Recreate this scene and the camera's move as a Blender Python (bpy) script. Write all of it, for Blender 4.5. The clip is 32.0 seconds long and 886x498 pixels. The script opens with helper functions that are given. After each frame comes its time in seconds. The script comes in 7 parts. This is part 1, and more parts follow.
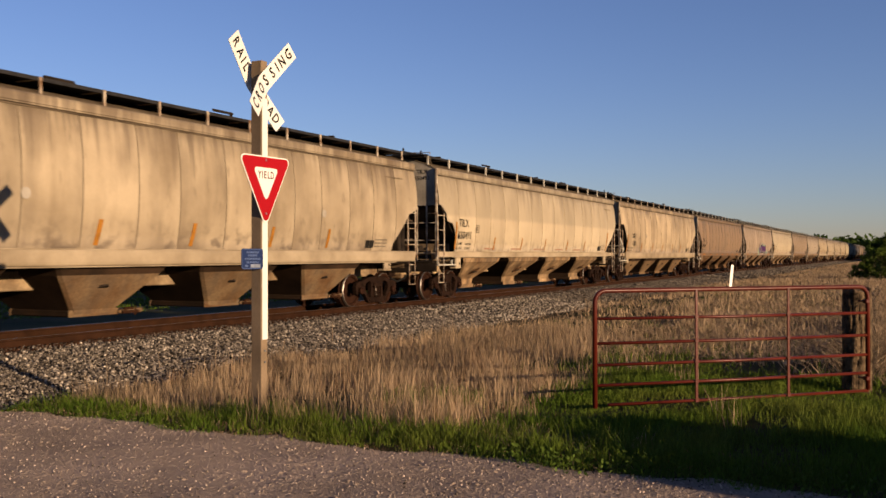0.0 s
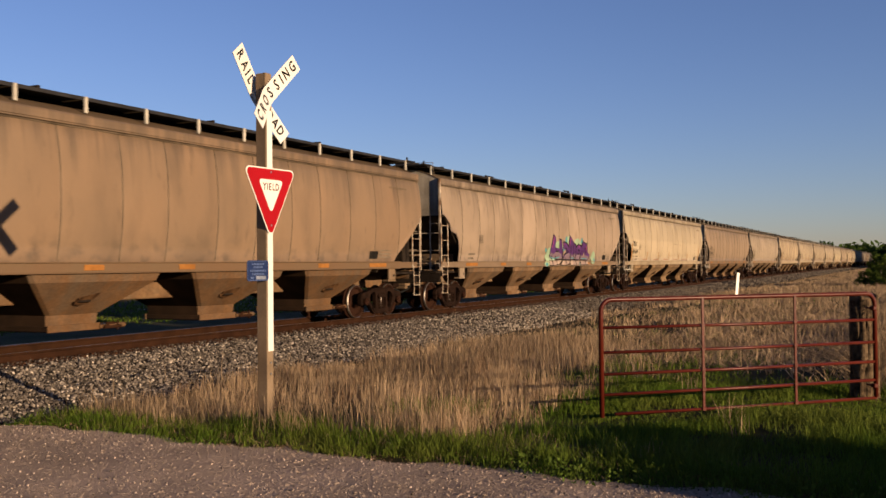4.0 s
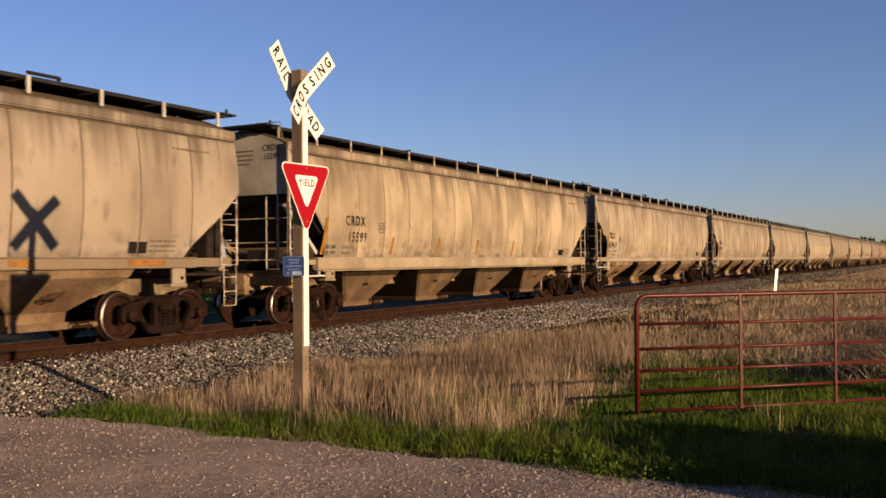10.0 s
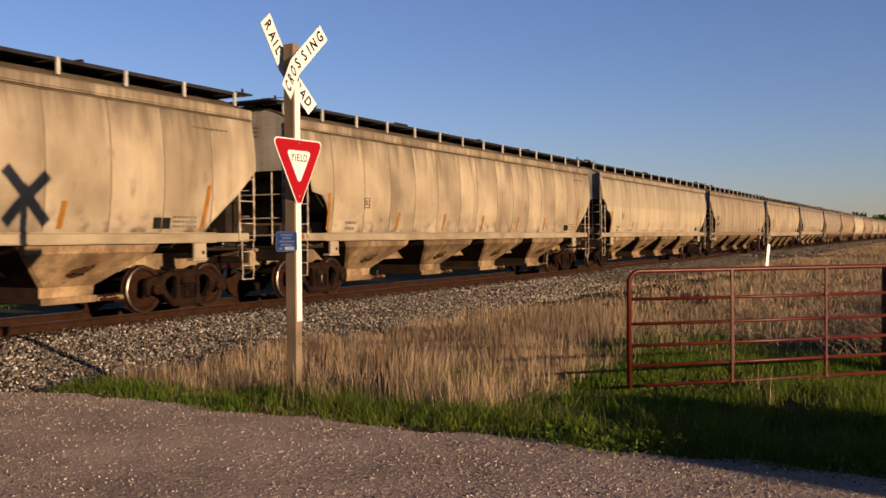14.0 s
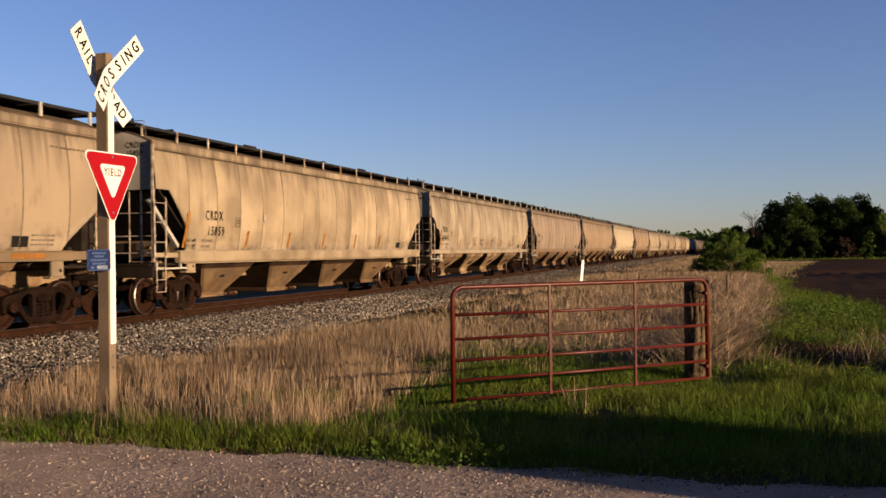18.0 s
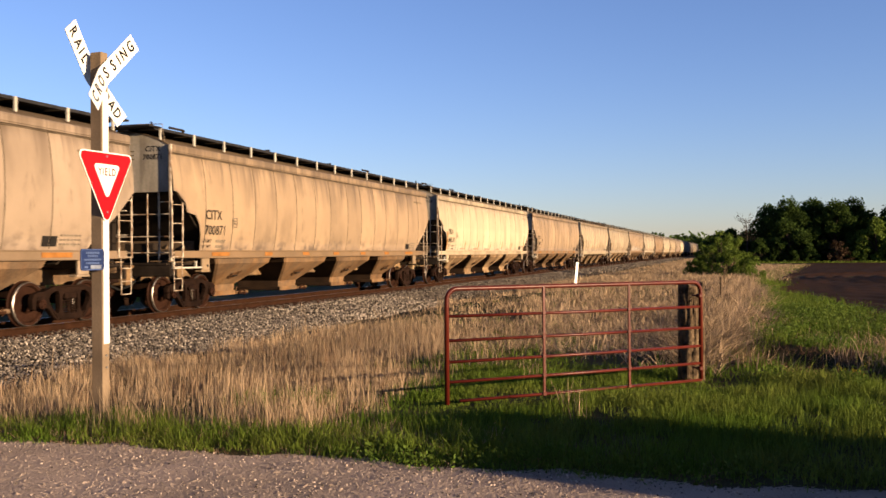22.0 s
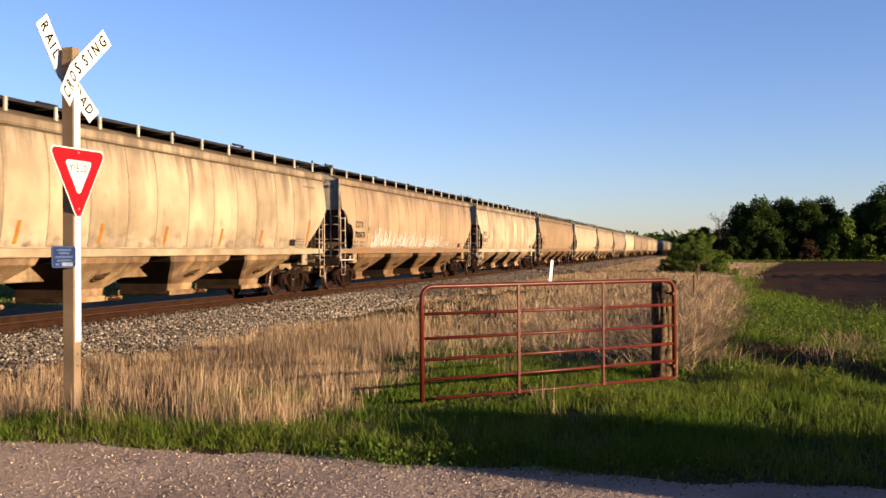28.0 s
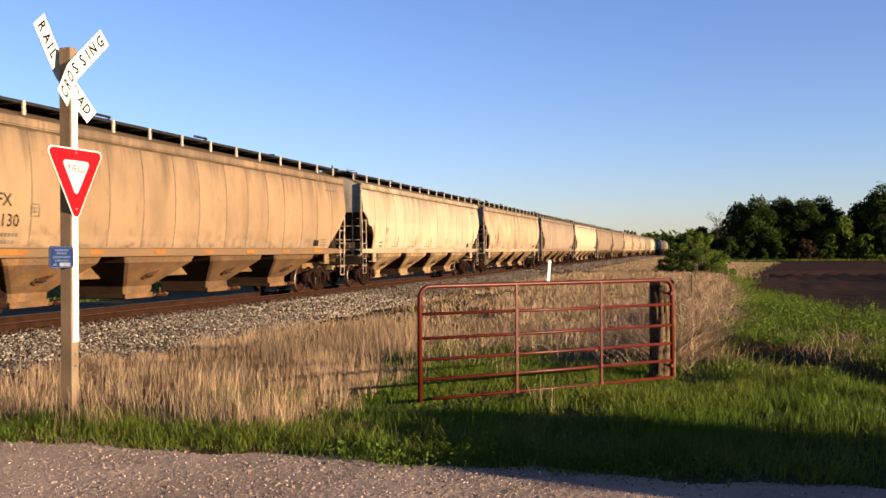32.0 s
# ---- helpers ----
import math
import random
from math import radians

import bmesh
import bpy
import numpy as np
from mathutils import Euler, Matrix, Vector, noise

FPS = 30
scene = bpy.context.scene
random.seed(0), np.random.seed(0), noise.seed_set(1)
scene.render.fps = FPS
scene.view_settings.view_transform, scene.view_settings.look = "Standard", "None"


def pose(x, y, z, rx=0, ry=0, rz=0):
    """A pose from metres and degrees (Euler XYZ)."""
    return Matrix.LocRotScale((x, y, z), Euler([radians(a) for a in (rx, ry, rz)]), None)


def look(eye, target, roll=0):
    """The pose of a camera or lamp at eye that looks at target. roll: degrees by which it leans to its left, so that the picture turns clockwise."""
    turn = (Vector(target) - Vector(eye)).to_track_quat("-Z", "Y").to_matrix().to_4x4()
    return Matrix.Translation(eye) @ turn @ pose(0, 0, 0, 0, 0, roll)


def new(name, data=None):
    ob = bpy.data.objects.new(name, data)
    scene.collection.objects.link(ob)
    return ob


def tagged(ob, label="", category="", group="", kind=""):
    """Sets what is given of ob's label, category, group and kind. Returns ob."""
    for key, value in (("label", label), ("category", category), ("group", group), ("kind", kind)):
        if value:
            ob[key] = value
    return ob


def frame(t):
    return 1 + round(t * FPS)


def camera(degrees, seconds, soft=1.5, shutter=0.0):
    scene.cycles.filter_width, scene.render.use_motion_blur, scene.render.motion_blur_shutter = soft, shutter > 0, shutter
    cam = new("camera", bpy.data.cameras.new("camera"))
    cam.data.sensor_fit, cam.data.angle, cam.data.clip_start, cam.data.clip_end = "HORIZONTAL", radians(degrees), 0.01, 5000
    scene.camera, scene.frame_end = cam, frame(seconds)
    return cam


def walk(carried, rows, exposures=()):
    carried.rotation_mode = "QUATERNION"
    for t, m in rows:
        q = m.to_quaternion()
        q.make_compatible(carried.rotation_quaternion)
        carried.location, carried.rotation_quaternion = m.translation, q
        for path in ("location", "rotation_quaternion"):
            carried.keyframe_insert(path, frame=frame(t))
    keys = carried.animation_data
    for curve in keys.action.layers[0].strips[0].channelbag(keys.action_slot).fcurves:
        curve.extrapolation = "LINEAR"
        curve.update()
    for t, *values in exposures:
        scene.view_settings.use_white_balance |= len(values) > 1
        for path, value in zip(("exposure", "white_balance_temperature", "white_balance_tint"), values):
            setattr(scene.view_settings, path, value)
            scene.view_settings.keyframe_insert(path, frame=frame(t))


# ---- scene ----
# ---- camera and walk ----
EYE = (14.55, 0.0, 1.43)          # metres; x across the track, y along it, z = 0 at the rail top
cam = camera(51.0, 32.0, soft=1.55, shutter=0.1)
PATH = [
    (0, 90.38, 0.11, 26.32), (0.5, 90.38, 0.38, 26.29), (1, 90.46, 0.30, 26.33), (1.5, 90.59, 0.59, 26.38),
    (2, 90.68, 0.58, 26.57), (2.5, 90.64, 0.58, 26.66), (3, 90.75, 0.65, 26.65), (3.5, 90.98, 0.64, 26.61),
    (5.5, 90.99, 0.34, 26.85), (6, 90.98, 0.49, 27.06), (6.5, 91.09, 0.56, 27.30), (7, 91.26, 0.21, 27.41),
    (7.5, 91.32, -0.01, 27.50), (8, 91.29, 0.04, 27.68), (8.5, 91.15, 0.06, 27.82), (9, 91.08, 0.29, 28.14),
    (9.5, 90.92, 0.25, 28.52), (10, 90.77, 0.52, 28.78), (10.5, 90.66, 0.46, 29.00), (11, 90.47, 0.49, 29.30),
    (11.5, 90.31, 0.59, 29.50), (12, 90.01, 0.60, 29.62), (12.5, 89.66, 0.77, 29.50), (13, 89.37, 0.75, 29.34),
    (13.5, 89.21, 0.59, 28.84), (15.5, 89.61, 0.47, 27.32), (16, 89.78, 0.16, 27.00), (16.5, 90.07, 0.12, 24.91),
    (17, 90.22, 0.01, 20.53), (17.5, 90.19, 0.18, 18.38), (18, 90.19, 0.74, 17.58), (18.5, 90.41, 0.82, 17.79),
    (19, 90.55, 0.70, 17.62), (19.5, 90.62, 1.09, 17.11), (20, 90.63, 1.00, 17.01), (20.5, 90.59, 0.95, 16.98),
    (21, 90.51, 0.88, 16.98), (21.5, 90.40, 0.34, 17.09), (22, 90.27, 0.45, 17.24), (22.5, 90.25, 0.61, 17.31),
    (23, 90.19, 0.73, 17.45), (23.5, 90.17, 0.68, 17.73), (24, 90.24, 0.19, 17.92), (24.5, 90.39, -0.07, 17.59),
    (25, 90.44, -0.20, 17.11), (25.5, 90.42, 0.10, 16.73), (26, 90.29, 0.35, 16.32), (26.5, 90.15, 0.44, 15.82),
    (28.5, 90.13, 0.35, 15.70), (29, 90.20, 0.43, 15.73), (29.5, 90.22, 0.29, 15.67), (30, 90.17, 0.32, 15.70),
    (30.5, 90.08, 0.36, 15.73), (31, 90.06, 0.09, 15.67), (31.5, 90.10, 0.11, 15.62), (32, 90.12, 0.39, 15.58),
]

EXPOSURES = [(0.0, 1.22, 6700, 18), (14.0, 1.22, 6700, 18), (18.0, 1.32, 6700, 18), (21.0, 1.46, 6700, 18), (22.0, 1.87, 6600, 16), (24.0, 1.98, 6500, 15), (32.0, 2.05, 6500, 15)]
walk(cam, [(t, pose(*EYE, rx, ry, rz)) for t, rx, ry, rz in PATH], EXPOSURES)

# ---- world and sun ----
SUN_WAY = Vector((-6.95, 1.95, -1.18)).normalized()      # the way the sunlight goes
SUN_EL = math.asin(-SUN_WAY.z)
world = bpy.data.worlds.new("sky_world")
world.use_nodes = True
scene.world = world
wn = world.node_tree
sky = wn.nodes.new("ShaderNodeTexSky")
sky.sky_type, sky.sun_disc = "NISHITA", False
sky.sun_elevation = SUN_EL
sky.sun_rotation = math.atan2(-SUN_WAY.x, -SUN_WAY.y)
sky.altitude, sky.air_density, sky.dust_density, sky.ozone_density = 200, 1.0, 0.3, 3.1
hue = wn.nodes.new("ShaderNodeMix")          # the clear blue of the evening sky
hue.data_type, hue.blend_type = "RGBA", "MULTIPLY"
hue.inputs[0].default_value, hue.inputs[7].default_value = 1.0, (0.99, 0.94, 1.17, 1.0)
wn.links.new(sky.outputs[0], hue.inputs[6])
wn.links.new(hue.outputs[2], wn.nodes["Background"].inputs[0])
wn.nodes["Background"].inputs[1].default_value = 0.052
sun = new("sun", bpy.data.lights.new("sun", "SUN"))
sun.data.energy, sun.data.angle, sun.data.color = 4.9, radians(0.55), (1.0, 0.745, 0.45)
sun.matrix_world = look((60, -17, 20), Vector((60, -17, 20)) + SUN_WAY)
scene.view_settings.exposure = 0.0


# ---- materials ----
def mat(name, base, rough=0.85, metal=0.0, vary=0.25, scale=3.0, fine=40.0, bump=0.15, tint=None, island=0.0, rand=0.0,
        streak=None, objcol=False, trans=0.0, spec=0.04, speck=1.0, dirt=(0.6, 0.45, 0.5, 0.45, 1.0, 0.62, 4.15, 0.19)):
    """A procedural material: base colour, blotches at two scales, fine relief; streak: vertical runs of a second colour;
    dirt: broad runs, fine runs, large spots, small spots, splashes, drips and the height where they start and their fall."""
    m = bpy.data.materials.new(name)
    m.use_nodes = True
    n, l = m.node_tree.nodes, m.node_tree.links
    b = n["Principled BSDF"]
    b.inputs["Roughness"].default_value, b.inputs["Metallic"].default_value = rough, metal
    b.inputs["Specular IOR Level"].default_value = spec
    tc = n.new("ShaderNodeTexCoord")
    info = n.new("ShaderNodeObjectInfo")

    def noise_at(sc, detail=4.0, stretch=None):
        t = n.new("ShaderNodeTexNoise")
        t.noise_dimensions = "4D"
        t.inputs["Scale"].default_value, t.inputs["Detail"].default_value = sc, detail
        src = tc.outputs["Object"]
        if stretch:
            mp = n.new("ShaderNodeMapping")
            mp.inputs["Scale"].default_value = stretch
            l.new(src, mp.inputs[0])
            src = mp.outputs[0]
        l.new(src, t.inputs["Vector"])
        mul = n.new("ShaderNodeMath")
        mul.operation = "MULTIPLY"
        mul.inputs[1].default_value = 37.0
        l.new(info.outputs["Random"], mul.inputs[0])
        l.new(mul.outputs[0], t.inputs["W"])
        return t.outputs[0]

    def mix(fac, a, c, mode="MIX"):
        x = n.new("ShaderNodeMix")
        x.data_type, x.blend_type = "RGBA", mode
        for sock, val in ((x.inputs[0], fac), (x.inputs[6], a), (x.inputs[7], c)):
            if hasattr(val, "is_linked"):
                l.new(val, sock)
            else:
                sock.default_value = val if not isinstance(val, tuple) else (*val, 1.0)[:4]
        return x.outputs[2]

    def ramp(fac, lo, hi):
        r = n.new("ShaderNodeMapRange")
        r.inputs[1].default_value, r.inputs[2].default_value = lo, hi
        l.new(fac, r.inputs[0])
        return r.outputs[0]

    col = base
    if objcol:
        col = mix(1.0, base, info.outputs["Color"], "MULTIPLY")
    dark = tint or tuple(c * (1 - vary) for c in base)
    big = ramp(noise_at(scale), 0.38, 0.66)
    if objcol:
        f = n.new("ShaderNodeMath")
        f.operation = "MULTIPLY"
        f.inputs[1].default_value = vary
        l.new(big, f.inputs[0])
        col = mix(f.outputs[0], col, dark)
    else:
        col = mix(big, col, dark)
    if objcol:
        sep = n.new("ShaderNodeSeparateXYZ")
        l.new(tc.outputs["Object"], sep.inputs[0])
        edge = n.new("ShaderNodeMapRange")
        edge.interpolation_type = "SMOOTHSTEP"
        edge.inputs[1].default_value, edge.inputs[2].default_value = 2.62, 2.78
        l.new(sep.outputs[2], edge.inputs[0])
        inv = n.new("ShaderNodeMath")
        inv.operation = "SUBTRACT"
        inv.inputs[0].default_value = 1.0
        l.new(info.outputs["Alpha"], inv.inputs[1])
        amt = n.new("ShaderNodeMath")
        amt.operation = "MULTIPLY"
        l.new(edge.outputs[0], amt.inputs[0]), l.new(inv.outputs[0], amt.inputs[1])
        col = mix(amt.outputs[0], col, (0.128, 0.11, 0.08))
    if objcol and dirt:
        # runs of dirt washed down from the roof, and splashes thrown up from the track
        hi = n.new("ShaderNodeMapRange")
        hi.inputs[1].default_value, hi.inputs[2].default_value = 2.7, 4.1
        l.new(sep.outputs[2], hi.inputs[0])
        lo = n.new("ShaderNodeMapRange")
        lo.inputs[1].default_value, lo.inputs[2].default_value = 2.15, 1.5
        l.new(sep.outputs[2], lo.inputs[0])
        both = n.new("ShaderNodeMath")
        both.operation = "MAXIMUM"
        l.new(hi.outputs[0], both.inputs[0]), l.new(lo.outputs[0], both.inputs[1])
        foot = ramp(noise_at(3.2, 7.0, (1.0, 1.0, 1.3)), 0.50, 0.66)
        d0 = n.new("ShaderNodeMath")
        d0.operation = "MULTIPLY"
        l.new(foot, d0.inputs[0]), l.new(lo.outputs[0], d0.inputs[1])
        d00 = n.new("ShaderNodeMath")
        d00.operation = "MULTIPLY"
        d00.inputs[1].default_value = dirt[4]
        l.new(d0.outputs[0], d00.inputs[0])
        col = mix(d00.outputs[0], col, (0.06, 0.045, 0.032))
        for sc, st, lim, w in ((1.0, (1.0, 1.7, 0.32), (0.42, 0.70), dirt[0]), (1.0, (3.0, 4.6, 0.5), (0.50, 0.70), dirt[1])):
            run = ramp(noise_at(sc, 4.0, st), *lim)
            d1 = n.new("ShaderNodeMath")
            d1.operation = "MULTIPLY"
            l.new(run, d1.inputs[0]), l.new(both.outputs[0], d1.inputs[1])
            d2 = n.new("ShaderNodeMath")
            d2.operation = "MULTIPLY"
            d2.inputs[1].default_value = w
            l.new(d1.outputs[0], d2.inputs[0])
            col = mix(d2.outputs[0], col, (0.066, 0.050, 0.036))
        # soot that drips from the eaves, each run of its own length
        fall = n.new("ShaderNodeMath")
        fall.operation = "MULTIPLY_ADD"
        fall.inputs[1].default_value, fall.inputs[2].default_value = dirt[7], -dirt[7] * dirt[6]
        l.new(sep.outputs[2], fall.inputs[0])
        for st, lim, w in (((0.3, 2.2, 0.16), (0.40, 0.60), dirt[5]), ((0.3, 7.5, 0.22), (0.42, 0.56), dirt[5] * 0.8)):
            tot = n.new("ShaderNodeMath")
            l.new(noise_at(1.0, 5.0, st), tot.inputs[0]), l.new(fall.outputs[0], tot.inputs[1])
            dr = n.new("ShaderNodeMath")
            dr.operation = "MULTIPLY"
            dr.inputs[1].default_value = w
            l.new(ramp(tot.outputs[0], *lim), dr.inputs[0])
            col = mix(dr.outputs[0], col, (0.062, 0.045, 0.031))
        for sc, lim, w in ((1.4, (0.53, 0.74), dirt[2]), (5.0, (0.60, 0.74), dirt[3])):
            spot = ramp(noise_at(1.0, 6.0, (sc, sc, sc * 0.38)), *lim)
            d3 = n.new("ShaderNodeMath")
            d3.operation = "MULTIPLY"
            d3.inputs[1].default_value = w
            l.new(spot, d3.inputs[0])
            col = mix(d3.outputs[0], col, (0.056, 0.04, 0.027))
    small = noise_at(fine, 3.0)
    g = n.new("ShaderNodeMapRange")
    g.inputs[3].default_value, g.inputs[4].default_value = 1 - vary * 0.55 * speck, 1 + vary * 0.45 * speck
    l.new(small, g.inputs[0])
    col = mix(1.0, col, g.outputs[0], "MULTIPLY")
    if streak:
        scol, amount, stretch = streak
        st = ramp(noise_at(1.0, 5.0, stretch), 0.5, 0.78)
        patch = ramp(noise_at(0.45, 3.0), 0.32, 0.62)
        f = n.new("ShaderNodeMath")
        f.operation = "MULTIPLY"
        l.new(st, f.inputs[0]), l.new(patch, f.inputs[1])
        f2 = n.new("ShaderNodeMath")
        f2.operation = "MULTIPLY"
        f2.inputs[1].default_value = amount
        l.new(f.outputs[0], f2.inputs[0])
        col = mix(f2.outputs[0], col, scol)
    if island or rand:
        if island:
            geo = n.new("ShaderNodeNewGeometry")
            src, amt = geo.outputs["Random Per Island"], island
        else:
            src, amt = info.outputs["Random"], rand
        h = n.new("ShaderNodeMapRange")
        h.inputs[3].default_value, h.inputs[4].default_value = 1 - amt, 1 + amt
        l.new(src, h.inputs[0])
        col = mix(1.0, col, h.outputs[0], "MULTIPLY")
    l.new(col, b.inputs["Base Color"]) if hasattr(col, "is_linked") else None
    if trans:
        # thin leaves let some light through
        tr = n.new("ShaderNodeBsdfTranslucent")
        l.new(col, tr.inputs[0])
        ms = n.new("ShaderNodeMixShader")
        ms.inputs[0].default_value = trans
        l.new(b.outputs[0], ms.inputs[1]), l.new(tr.outputs[0], ms.inputs[2])
        l.new(ms.outputs[0], n["Material Output"].inputs[0])
    if bump:
        bp = n.new("ShaderNodeBump")
        bp.inputs["Strength"].default_value, bp.inputs["Distance"].default_value = bump, 0.02
        l.new(small, bp.inputs["Height"])
        l.new(bp.outputs[0], b.inputs["Normal"])
    return m


